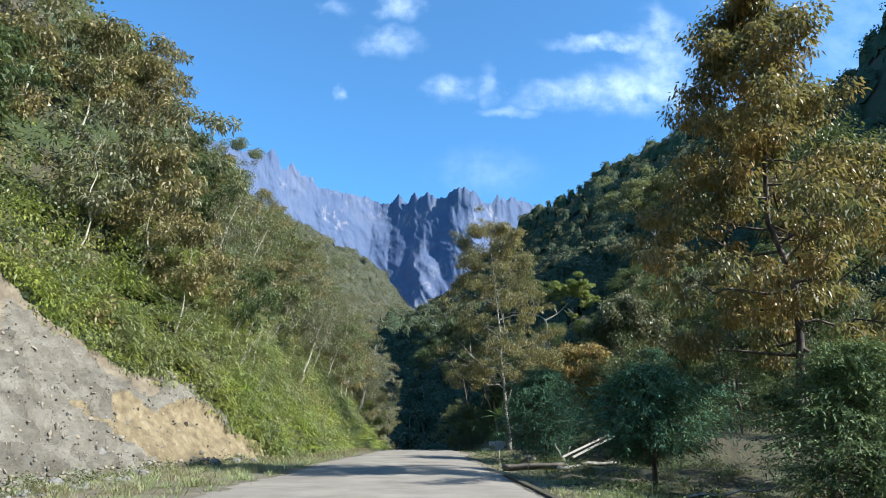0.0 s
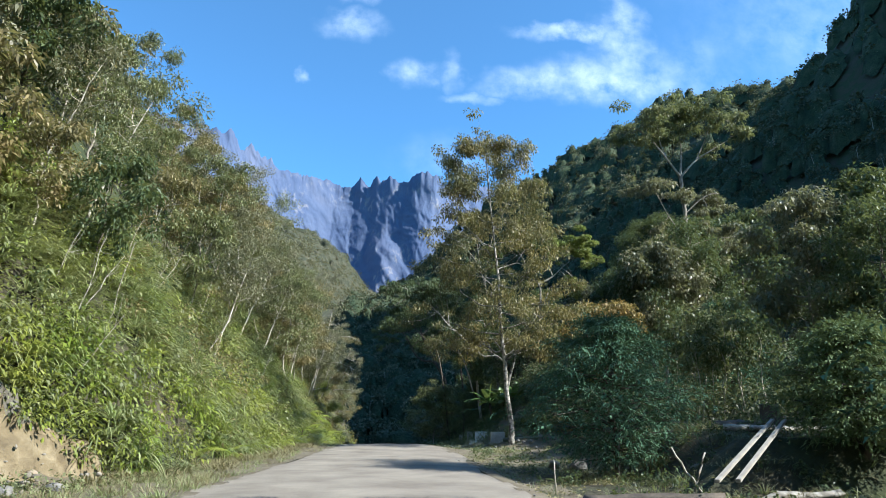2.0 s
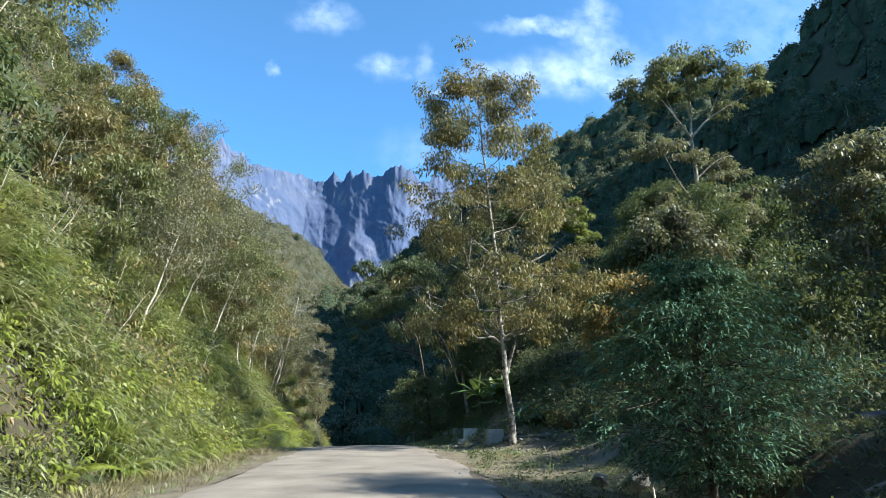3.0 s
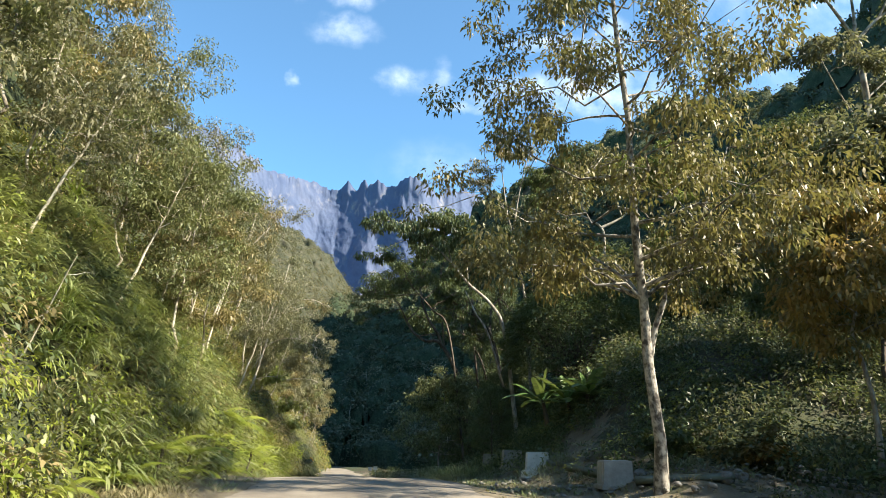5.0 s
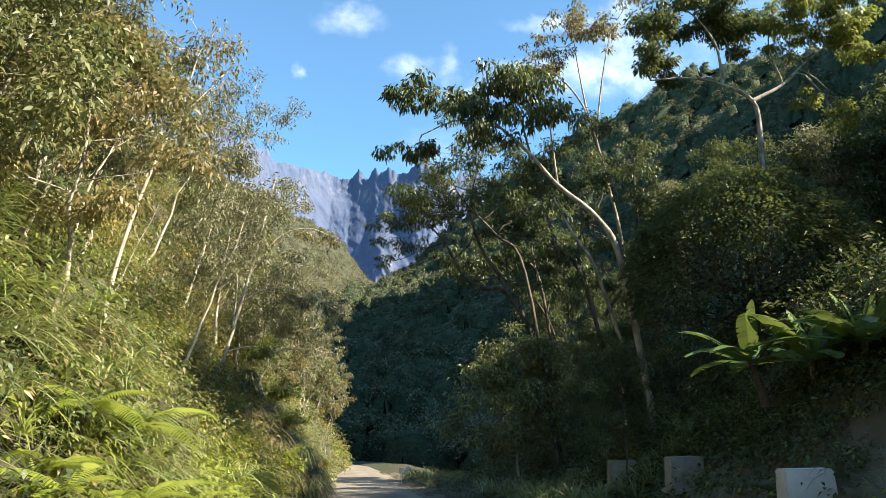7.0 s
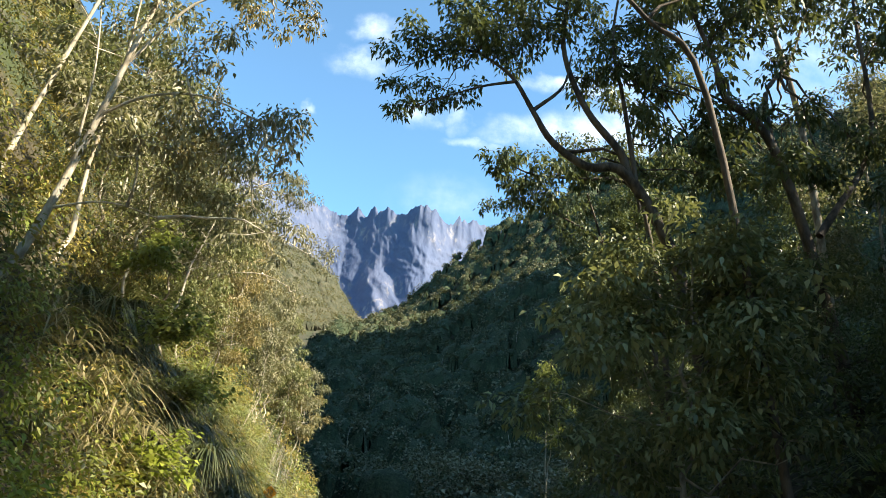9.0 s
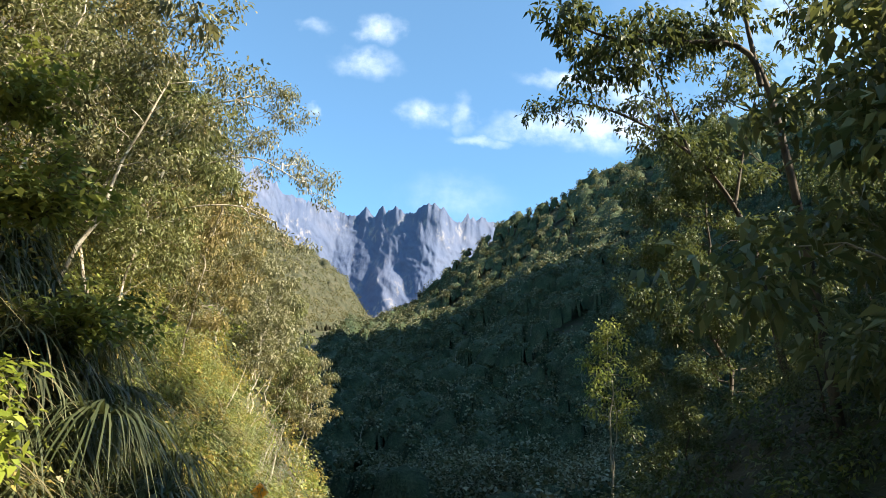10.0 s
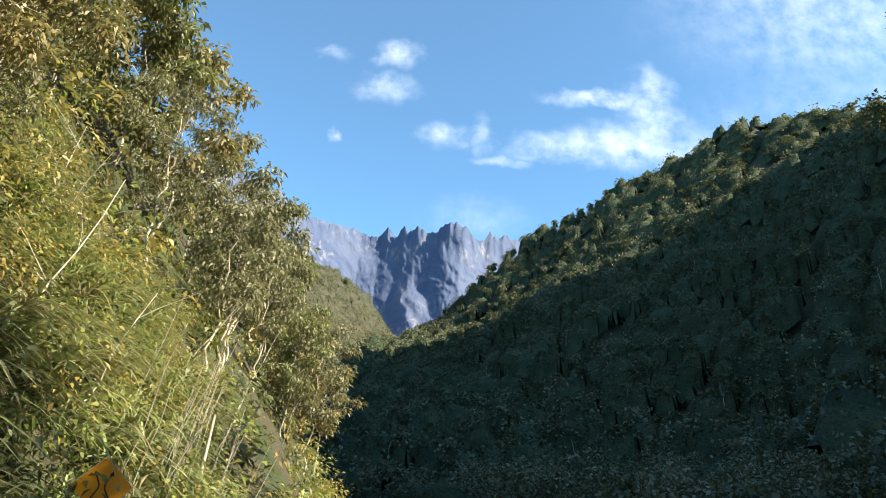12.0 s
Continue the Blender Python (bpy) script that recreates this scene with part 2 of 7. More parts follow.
def scree_material():
    """Broken rock: a tone for each stone, with dust and grain."""
    m, n, l, b = nodes_of("broken_scree")
    each = ramp(n, l, n.new("ShaderNodeNewGeometry").outputs["Random Per Island"], [(0.0, (0.13, 0.114, 0.09)), (0.4, (0.23, 0.208, 0.168)), (0.75, (0.32, 0.29, 0.238)), (1.0, (0.36, 0.285, 0.20))])
    f2 = noise_node(n, l, 9, 5, 0.65)
    l.new(mix(n, l, f2, mix(n, l, 1.0, each, (0.62, 0.6, 0.57), "MULTIPLY"), each), b.inputs["Base Color"])
    b.inputs["Roughness"].default_value = 0.95
    bump(n, l, b, f2, 0.7, 0.03)
    return m


M["scree"] = scree_material()
M["stone"] = surface("grey_stone", [(0.3, (0.15, 0.145, 0.13)), (0.6, (0.26, 0.245, 0.22)), (0.8, (0.38, 0.36, 0.32))], 1.6, 14, 0.9, 0.7, 0.03)
M["concrete"] = surface("weathered_concrete", [(0.3, (0.32, 0.31, 0.28)), (0.6, (0.45, 0.44, 0.40)), (0.8, (0.55, 0.54, 0.50))], 2.2, 22, 0.9, 0.4, 0.01)
M["whitewash"] = surface("whitewashed_concrete", [(0.3, (0.66, 0.65, 0.60)), (0.7, (0.82, 0.81, 0.77))], 3, 25, 0.85, 0.3, 0.008, (0.85, 0.85, 0.83))
M["timber"] = surface("pale_sawn_timber", [(0.3, (0.27, 0.245, 0.205)), (0.7, (0.42, 0.395, 0.345))], 2, 18, 0.8, 0.3, 0.01, (0.75, 0.73, 0.7))
M["log"] = surface("rotting_log", [(0.3, (0.075, 0.058, 0.044)), (0.6, (0.15, 0.12, 0.09)), (0.8, (0.24, 0.195, 0.15))], 2.4, 14, 0.9, 0.8, 0.03)
M["pipe"] = surface("mossy_pipe", [(0.3, (0.08, 0.10, 0.07)), (0.7, (0.17, 0.19, 0.14))], 2, 14, 0.8, 0.5, 0.01)
M["metal"] = surface("galvanised_steel", [(0.3, (0.38, 0.39, 0.40)), (0.7, (0.5, 0.5, 0.5))], 5, 30, 0.45, 0.2, 0.003, (0.85, 0.85, 0.85))
M["sign"] = surface("orange_sign_face", [(0.3, (0.82, 0.33, 0.012)), (0.7, (0.90, 0.39, 0.02))], 3, 20, 0.45, 0.1, 0.002, (0.9, 0.88, 0.85))
M["black"] = surface("black_sign_print", [(0.3, (0.015, 0.015, 0.015)), (0.7, (0.03, 0.03, 0.03))], 6, 30, 0.5, 0.1, 0.002)


def skin_material(name, stops):
    """Closed tree canopy seen from afar: leafy grain, and crowns of differing tone."""
    m, n, l, b = nodes_of(name)
    f1, f2 = noise_node(n, l, 0.11, 3), noise_node(n, l, 1.3, 6, 0.7)
    col = ramp(n, l, f1, stops)
    col = mix(n, l, ramp(n, l, f2, [(0.35, (0, 0, 0)), (0.65, (1, 1, 1))]), mix(n, l, 1.0, col, (0.35, 0.38, 0.4), "MULTIPLY"), col)
    l.new(col, b.inputs["Base Color"])
    b.inputs["Roughness"].default_value, b.inputs["Specular IOR Level"].default_value = 0.8, 0.15
    bump(n, l, b, f2, 1.0, 0.9)
    return m


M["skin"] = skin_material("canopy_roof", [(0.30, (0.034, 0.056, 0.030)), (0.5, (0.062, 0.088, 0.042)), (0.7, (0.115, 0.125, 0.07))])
# roof for sunlit slopes, its colour lightened and warmed as by the sun
M["sunskin"] = skin_material("sunlit_tone_roof", [(0.30, (0.050, 0.060, 0.036)), (0.5, (0.090, 0.092, 0.055)), (0.7, (0.15, 0.135, 0.090))])


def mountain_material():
    """Bare granite tinted blue-grey for distance haze, with pale slabs and streaked scars, palest on the low spur."""
    m, n, l, b = nodes_of("haze_blue_granite")
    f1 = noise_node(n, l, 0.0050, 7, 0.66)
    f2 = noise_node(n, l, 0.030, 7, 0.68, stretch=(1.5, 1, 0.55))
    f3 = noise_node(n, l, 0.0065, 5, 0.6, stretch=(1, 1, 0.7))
    # the blue in these stops is painted haze, not the rock's own colour
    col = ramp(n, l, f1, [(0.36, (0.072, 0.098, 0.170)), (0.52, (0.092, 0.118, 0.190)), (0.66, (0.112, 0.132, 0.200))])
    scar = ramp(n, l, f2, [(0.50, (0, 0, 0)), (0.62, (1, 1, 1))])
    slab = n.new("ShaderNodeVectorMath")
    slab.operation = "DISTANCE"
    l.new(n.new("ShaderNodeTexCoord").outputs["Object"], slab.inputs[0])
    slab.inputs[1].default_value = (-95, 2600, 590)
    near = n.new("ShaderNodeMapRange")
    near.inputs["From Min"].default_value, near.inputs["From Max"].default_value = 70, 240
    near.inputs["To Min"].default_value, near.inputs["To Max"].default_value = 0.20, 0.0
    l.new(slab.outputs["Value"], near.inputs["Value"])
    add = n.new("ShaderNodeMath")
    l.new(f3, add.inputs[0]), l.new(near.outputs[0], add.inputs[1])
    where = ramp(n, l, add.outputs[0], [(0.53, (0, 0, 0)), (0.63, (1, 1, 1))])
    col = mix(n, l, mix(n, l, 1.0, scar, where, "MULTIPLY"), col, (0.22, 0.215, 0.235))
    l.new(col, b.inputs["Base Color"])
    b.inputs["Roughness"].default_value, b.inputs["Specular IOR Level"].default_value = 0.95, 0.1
    bump(n, l, b, f2, 0.35, 8)
    return m


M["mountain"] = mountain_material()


def ground_material():
    """Forest floor: leaf litter and low green growth in patches."""
    m, n, l, b = nodes_of("forest_floor")
    f1, f2, f3 = noise_node(n, l, 0.12, 5), noise_node(n, l, 2.2, 6, 0.65), noise_node(n, l, 14, 4)
    green = ramp(n, l, f2, [(0.3, (0.020, 0.036, 0.010)), (0.7, (0.060, 0.080, 0.024))])
    litter = ramp(n, l, f2, [(0.3, (0.040, 0.034, 0.020)), (0.7, (0.095, 0.082, 0.045))])
    col = mix(n, l, ramp(n, l, f1, [(0.42, (0, 0, 0)), (0.58, (1, 1, 1))]), green, litter)
    col = mix(n, l, f3, col, mix(n, l, 1.0, col, (0.6, 0.6, 0.6), "MULTIPLY"))
    l.new(col, b.inputs["Base Color"])
    b.inputs["Roughness"].default_value = 0.95
    bump(n, l, b, f2, 0.9, 0.15)
    return m


M["ground"] = ground_material()


# ---- mesh helpers ----
def link_mesh(name, me, material, parent=None):
    me.materials.append(material)
    ob = new(name, me)
    if parent is not None:
        ob.parent = parent
    return ob


def face_mesh(name, verts, faces, smooth=False):
    """A mesh of quads (or triangles) from numpy arrays."""
    verts, faces = np.asarray(verts, np.float32).reshape(-1, 3), np.asarray(faces, np.int32)
    k = faces.shape[1]
    me = bpy.data.meshes.new(name)
    me.vertices.add(len(verts)), me.loops.add(faces.size), me.polygons.add(len(faces))
    me.vertices.foreach_set("co", verts.ravel())
    me.loops.foreach_set("vertex_index", faces.ravel())
    me.polygons.foreach_set("loop_start", np.arange(0, faces.size, k, dtype=np.int32))
    if smooth:
        me.polygons.foreach_set("use_smooth", np.ones(len(faces), bool))
    me.update(calc_edges=True)
    me.validate()
    return me


def part(name, bm, material, parent, label=""):
    me = bpy.data.meshes.new(name)
    bm.to_mesh(me)
    bm.free()
    ob = link_mesh(name, me, material, parent)
    return tagged(ob, label) if label else ob


def thing(name, at, label, category, group="", kind=""):
    ob = new(name)
    ob.location = at
    ob.empty_display_size = 0.2
    return tagged(ob, label, category, group, kind)


def unit(v):
    return v / np.maximum(np.linalg.norm(v, axis=-1, keepdims=True), 1e-9)


def leaf_quads(rng, p, d, length, width, droop=0.25, fold=0.18):
    """Folded diamond leaves: base at p, pointing along d."""
    n = len(p)
    d = unit(d)
    side = unit(np.cross(d, unit(rng.normal(size=(n, 3)) * 0.45 + (0, 0, 1))))
    up = np.cross(side, d)
    L = (length * rng.uniform(0.65, 1.35, n))[:, None]
    W = (width * rng.uniform(0.7, 1.3, n))[:, None]
    mid = p + d * L * 0.45
    v = np.stack([p, mid + side * W * 0.5 + up * W * fold, p + d * L - np.array([0, 0, 1.0]) * L * droop, mid - side * W * 0.5 + up * W * fold], 1)
    return v.reshape(-1, 3), np.arange(4 * n).reshape(n, 4)


def blade_strips(rng, p, d, length, width, segs=3, sag=0.9):
    """Long arching blades that taper to a point."""
    n = len(p)
    d = unit(d)
    L = length * rng.uniform(0.6, 1.3, n)
    W = width * rng.uniform(0.7, 1.3, n)
    flat = d * (1, 1, 0) + rng.normal(size=(n, 3)) * (0.15, 0.15, 0)
    side = unit(np.cross(flat + 1e-6, (0, 0, 1.0)))
    vs = []
    for i in range(segs + 1):
        s = i / segs
        c = p + d * (L * s)[:, None] + np.array([0, 0, -1.0]) * (L * sag * 0.5 * s * s)[:, None] + unit(flat) * (L * 0.25 * s * s)[:, None]
        w = (W * 0.5 * (1 - s) ** 0.7 + 0.002)[:, None]
        vs += [c - side * w, c + side * w]
    v = np.stack(vs, 1)
    k = 2 * (segs + 1)
    f = np.concatenate([np.arange(n)[:, None] * k + np.array([2 * i, 2 * i + 1, 2 * i + 3, 2 * i + 2]) for i in range(segs)])
    return v.reshape(-1, 3), f


def join_arrays(chunks):
    vs, fs, base = [], [], 0
    for v, f in chunks:
        vs.append(v), fs.append(f + base)
        base += len(v)
    return np.concatenate(vs), np.concatenate(fs)


def tubes(lines, sides=7):
    """Tapered round stems along polylines of (points, radii)."""
    chunks = []
    for pts, rad in lines:
        pts, rad = np.asarray(pts, float), np.asarray(rad, float)
        t = unit(np.gradient(pts, axis=0))
        ref = np.where(np.abs(t[:, 2:3]) > 0.9, np.array([[1.0, 0, 0]]), np.array([[0, 0, 1.0]]))
        u = unit(np.cross(t, ref))
        w = np.cross(t, u)
        k = sides if rad[0] > 0.09 else 4 if rad[0] > 0.03 else 3
        ang = np.linspace(0, 2 * np.pi, k, endpoint=False)
        ring = pts[:, None] + rad[:, None, None] * (np.cos(ang)[None, :, None] * u[:, None] + np.sin(ang)[None, :, None] * w[:, None])
        m = len(pts)
        i, j = np.meshgrid(np.arange(m - 1), np.arange(k), indexing="ij")
        f = np.stack([i * k + j, i * k + (j + 1) % k, (i + 1) * k + (j + 1) % k, (i + 1) * k + j], -1).reshape(-1, 4)
        chunks.append((ring.reshape(-1, 3), f))
    return join_arrays(chunks)


def stem(rng, a, b, r0, r1, steps=6, wob=0.06, bend=(0, 0, 0)):
    """A crooked tapered line from a to b."""
    a, b = np.asarray(a, float), np.asarray(b, float)
    s = np.linspace(0, 1, steps)[:, None]
    ln = np.linalg.norm(b - a)
    pts = a + (b - a) * s + np.asarray(bend) * ln * (s * (1 - s)) * 4
    pts[1:-1] += rng.normal(size=(steps - 2, 3)) * wob * ln / steps * 2
    return pts, r0 + (r1 - r0) * s[:, 0] ** 0.8


def ball(rng, n, shell=2.2):
    return unit(rng.normal(size=(n, 3))) * (rng.uniform(0, 1, n) ** (1 / shell))[:, None]


def tree_parts(seed, height, crown_base, profile, trunk_r, limbs, twigs, leaves, leaf, wide, clump=0.9, lean=(0, 0), rise=0.35,
               droop=0.35, flat=0.75, bare=0.0, fork=None, top_taper=0.15, crook=0.07, boughs=()):
    """Stems and leaves of a broad-leaved tree that stands at the origin. profile: reach of the limbs, from the crown's base to its top."""
    rng = np.random.default_rng(seed)
    top = np.array([lean[0], lean[1], height * 0.96])
    tr = stem(rng, (0, 0, -0.6), top, trunk_r, trunk_r * top_taper, 12, crook)
    tr[1][0] *= 1.35
    lines, centres, sizes = [tr], [], []
    prof_s = np.linspace(0, 1, len(profile))
    if fork:
        (fz, fx, fy, fh) = fork
        i = np.argmin(abs(tr[0][:, 2] - fz))
        fk = stem(rng, tr[0][i], tr[0][i] + (fx, fy, fh), trunk_r * 0.55, trunk_r * 0.15, 8, 0.08)
        lines.append(fk)
        for q in fk[0][4:]:
            centres.append(q), sizes.append(clump * 1.1)
    for k in range(limbs):
        s = (k + 0.5) / limbs
        z = crown_base + (height * 0.97 - crown_base) * s * 0.97
        i = np.searchsorted(tr[0][:, 2], z)
        i = min(max(i, 1), len(tr[0]) - 1)
        z0, z1 = tr[0][i - 1, 2], tr[0][i, 2]
        f = np.clip((z - z0) / max(z1 - z0, 1e-3), 0, 1)
        a = tr[0][i - 1] * (1 - f) + tr[0][i] * f
        reach = np.interp(s, prof_s, profile) * rng.uniform(0.75, 1.15)
        th = k * 2.39996 + rng.uniform(-0.5, 0.5)
        out = np.array([math.cos(th), math.sin(th), 0])
        b = a + out * reach + np.array([0, 0, reach * rise * rng.uniform(0.4, 1.5)])
        r = trunk_r * (1 - s * 0.8) * 0.36
        ln = stem(rng, a, b, r, r * 0.25, 6, 0.16, (0, 0, -0.06))
        lines.append(ln)
        for _ in range(twigs):
            q = ln[0][rng.integers(2, 6)]
            e = q + (out * rng.uniform(0.1, 0.5) + rng.normal(size=3) * (0.45, 0.45, 0.32)) * max(reach, 1.2) * 0.42
            lines.append(stem(rng, q, e, r * 0.34, r * 0.1, 3, 0.15))
            if rng.uniform() > bare:
                centres.append(e), sizes.append(clump * rng.uniform(0.6, 1.3))
        if rng.uniform() > bare:
            centres.append(b), sizes.append(clump * rng.uniform(0.8, 1.3))
    for bx, by, bz, br in boughs:
        q = tr[0][np.argmin(abs(tr[0][:, 2] - max(bz - 2.0, 2.5)))]
        ln = stem(rng, q, (bx, by, bz), trunk_r * 0.3, 0.015, 7, 0.1, (0, 0, 0.08))
        lines.append(ln)
        for _ in range(7):
            e = ln[0][-1] + rng.normal(size=3) * (0.8, 0.8, 0.35) * br
            lines.append(stem(rng, ln[0][rng.integers(4, 7)], e, 0.014, 0.005, 3, 0.1))
            centres.append(e), sizes.append(br * rng.uniform(0.45, 0.75))
    for _ in range(max(2, twigs)):
        centres.append(top + rng.normal(size=3) * clump * 0.5), sizes.append(clump)
    centres, sizes = np.array(centres), np.array(sizes)
    w = sizes ** 2
    pick = rng.choice(len(centres), leaves, p=w / w.sum())
    rel = ball(rng, leaves) * (1, 1, flat)
    p = centres[pick] + rel * sizes[pick][:, None]
    d = rel * 0.8 + rng.normal(size=(leaves, 3)) * 0.6 + (0, 0, -droop)
    return tubes(lines), leaf_quads(rng, p, d, leaf, wide)


def tree(name, at, label, leaf_mat, bark_mat, turn=0.0, group="", category="tree", **kw):
    """A tree: trunk with its limbs, and crown."""
    (tv, tf), (lv, lf) = tree_parts(**kw)
    ob = thing(name, at, label, category, group)
    ob.rotation_euler[2] = turn
    link_mesh("trunk", face_mesh("trunk", tv, tf, True), M[bark_mat], ob)
    link_mesh("crown", face_mesh("crown", lv, lf), M[leaf_mat], ob)
    return ob


def dome_tree(at, top, reach, seed):
    """A low broad tree whose fine leaves close into one even dome."""
    rng = np.random.default_rng(seed)
    ob = thing("round_tree", at, "dense low dome-shaped tree with fine green leaves", "tree")
    hz = top - at[2] - reach[2]
    axes = np.array(reach)
    lines = [stem(rng, (0, 0, -0.4), (0, 0, hz + 1.0), 0.26, 0.16, 7, 0.05)]
    n = 26000
    d = unit(rng.normal(size=(n, 3)))
    d[:, 2] = np.where(d[:, 2] < -0.25, -d[:, 2], d[:, 2])
    lump = 1 + 0.05 * np.sin(d[:, :1] * 9 + 1) * np.sin(d[:, 1:2] * 9) + 0.04 * np.sin(d[:, :1] * 23) * np.sin(d[:, 2:] * 21 + d[:, 1:2] * 17)
    depth = 1 - 0.22 * rng.uniform(0, 1, (n, 1)) ** 2.2
    p = d * axes * lump * depth + (0, 0, hz)
    for k in range(60):
        e = unit(rng.normal(size=3) * (1, 1, 0.6) + (0, 0, 0.4)) * axes * 0.92 + (0, 0, hz)
        lines.append(stem(rng, (0, 0, hz * rng.uniform(0.5, 1.1)), e, 0.07, 0.015, 6, 0.12, (0, 0, -0.05)))
    v, f = leaf_quads(rng, p, d * (1, 1, 0.5) + rng.normal(size=(n, 3)) * 0.45 + (0, 0, -0.15), 0.23, 0.12)
    tv, tf = tubes(lines)
    link_mesh("trunk", face_mesh("trunk", tv, tf, True), M["bark_dark"], ob)
    link_mesh("crown", face_mesh("crown", v, f), M["forest"], ob)


def curve_line(pts, r0, r1, steps=5):
    """A smooth tapered stem through a few given points."""
    p = np.array(pts, float)
    q = np.concatenate([2 * p[:1] - p[1:2], p, 2 * p[-1:] - p[-2:-1]])
    out = []
    for i in range(len(p) - 1):
        a, b, c, d = q[i:i + 4]
        for s in np.linspace(0, 1, steps, endpoint=False):
            out.append(0.5 * (2 * b + (c - a) * s + (2 * a - 5 * b + 4 * c - d) * s ** 2 + (3 * b - a - 3 * c + d) * s ** 3))
    out.append(p[-1])
    out = np.array(out)
    k = np.linspace(0, 1, len(out))
    return out, r0 + (r1 - r0) * k ** 0.8


def limb_tree(name, label, bark_mat, limbs, crowns_of, seed, leaf, wide, per=160, droop=0.5, flat=0.6, depth=1.6, sub=6):
    """A tree with limbs along given points. limbs: (points, radius, end radius); crowns_of: (leaf material, clumps (x, y, z, radius))."""
    rng = np.random.default_rng(seed)
    at = np.array(limbs[0][0][0], float)
    lines = [curve_line(np.array(p, float) - at, r0, r1) for p, r0, r1 in limbs]
    wood = np.concatenate([ln[0][len(ln[0]) // 2:] for ln in lines])
    ob = thing(name, tuple(at), label, "tree")
    crowns_made = []
    for mat, clumps in crowns_of:
        cs, rs = [], []
        for cx, cy, cz, r in clumps:
            c = np.array([cx, cy + rng.uniform(-depth, depth), cz]) - at
            a = wood[np.argmin(np.linalg.norm(wood - c, axis=1))]
            ln = stem(rng, a, c, 0.035 + 0.008 * np.linalg.norm(c - a), 0.015, 6, 0.12, (0, 0, 0.05))
            lines.append(ln)
            for _ in range(sub):
                e = c + rng.normal(size=3) * (0.62, 0.62, 0.38) * r
                lines.append(stem(rng, ln[0][rng.integers(3, 6)], e, 0.016, 0.006, 4, 0.15))
                cs.append(e), rs.append(r * rng.uniform(0.40, 0.75))
        cs, rs = np.array(cs), np.array(rs)
        n = per * len(clumps)
        pick = rng.choice(len(cs), n, p=rs ** 2 / (rs ** 2).sum())
        rel = ball(rng, n) * (1, 1, flat)
        d = rel * 0.8 + rng.normal(size=(n, 3)) * 0.55 + (0, 0, -droop)
        crowns_made.append((mat, leaf_quads(rng, cs[pick] + rel * rs[pick][:, None], d, leaf, wide)))
    tv, tf = tubes(lines)
    link_mesh("trunk", face_mesh("trunk", tv, tf, True), M[bark_mat], ob)
    for mat, (v, f) in crowns_made:
        link_mesh("crown", face_mesh("crown", v, f), M[mat], ob)
    return ob


# ---- lie of the land ----
ROAD_Y = np.array([-80, 0, 20, 45, 62, 75, 90, 110, 130, 150, 170, 190, 220, 260, 320], float)
ROAD_X = np.array([-1.0, -1.5, -1.9, -2.6, -2.6, -2.5, -3.4, -4.3, -5.6, -7.4, -9.7, -12.4, -18, -28, -48], float)
CREST_Y = np.array([-80, 0, 10, 20, 45, 75, 82, 88, 95, 102, 112, 124, 130, 150, 190, 220, 320], float)
CREST_Z = np.array([-0.6, -0.15, -0.08, 0.0, 0.05, 0.05, 0.02, -0.22, -1.05, -1.5, -2.05, -2.9, -3.3, -4.3, -5.4, -7, -12], float)
ROAD_DROP = 0.45                        # past the crest the road lies this far below its verges


def soft_interp(y, ys, vs):
    y = np.asarray(y, float)
    return sum(np.interp(y + o, ys, vs) for o in (-4, -2, 0, 2, 4)) / 5


def road_x(y):
    return soft_interp(y, ROAD_Y, ROAD_X)


def side_z(y):
    return soft_interp(y, CREST_Y, CREST_Z)


def road_z(y):
    return side_z(y) - ROAD_DROP * smooth(83, 92, y)


def road_half(y):
    return np.interp(y, [0, 20, 45, 75, 95, 140], [5.0, 4.9, 4.6, 3.95, 3.3, 3.2])


def smooth(a, b, x):
    t = np.clip((np.asarray(x, float) - a) / (b - a), 0, 1)
    return t * t * (3 - 2 * t)


def wavy(x, y, scale, seed=0):
    """Smooth value noise between -1 and 1, over arrays."""
    x, y = np.asarray(x, float) / scale, np.asarray(y, float) / scale
    def h(i, j):
        v = np.sin(i * 127.1 + j * 311.7 + seed * 74.7) * 43758.5453
        return (v - np.floor(v)) * 2 - 1
    i, j = np.floor(x), np.floor(y)
    fx, fy = x - i, y - j
    fx, fy = fx * fx * (3 - 2 * fx), fy * fy * (3 - 2 * fy)
    return (h(i, j) * (1 - fx) + h(i + 1, j) * fx) * (1 - fy) + (h(i, j + 1) * (1 - fx) + h(i + 1, j + 1) * fx) * fy


def left_toe(y):
    return soft_interp(y, [-80, 0, 15, 30, 42, 50, 100, 140, 200, 213, 240, 300, 500, 900, 1300, 3500],
                       [-13, -13, -13.5, -14.5, -13, -10.5, -10.0, -11.5, -13.2, -15.0, -24, -50, -125, -150, -70, -70])


def valley_z(y):
    return np.interp(y, [-1000, 0, 320, 746, 1300, 3500], [-14, -14, -14, 95, 232, 700])


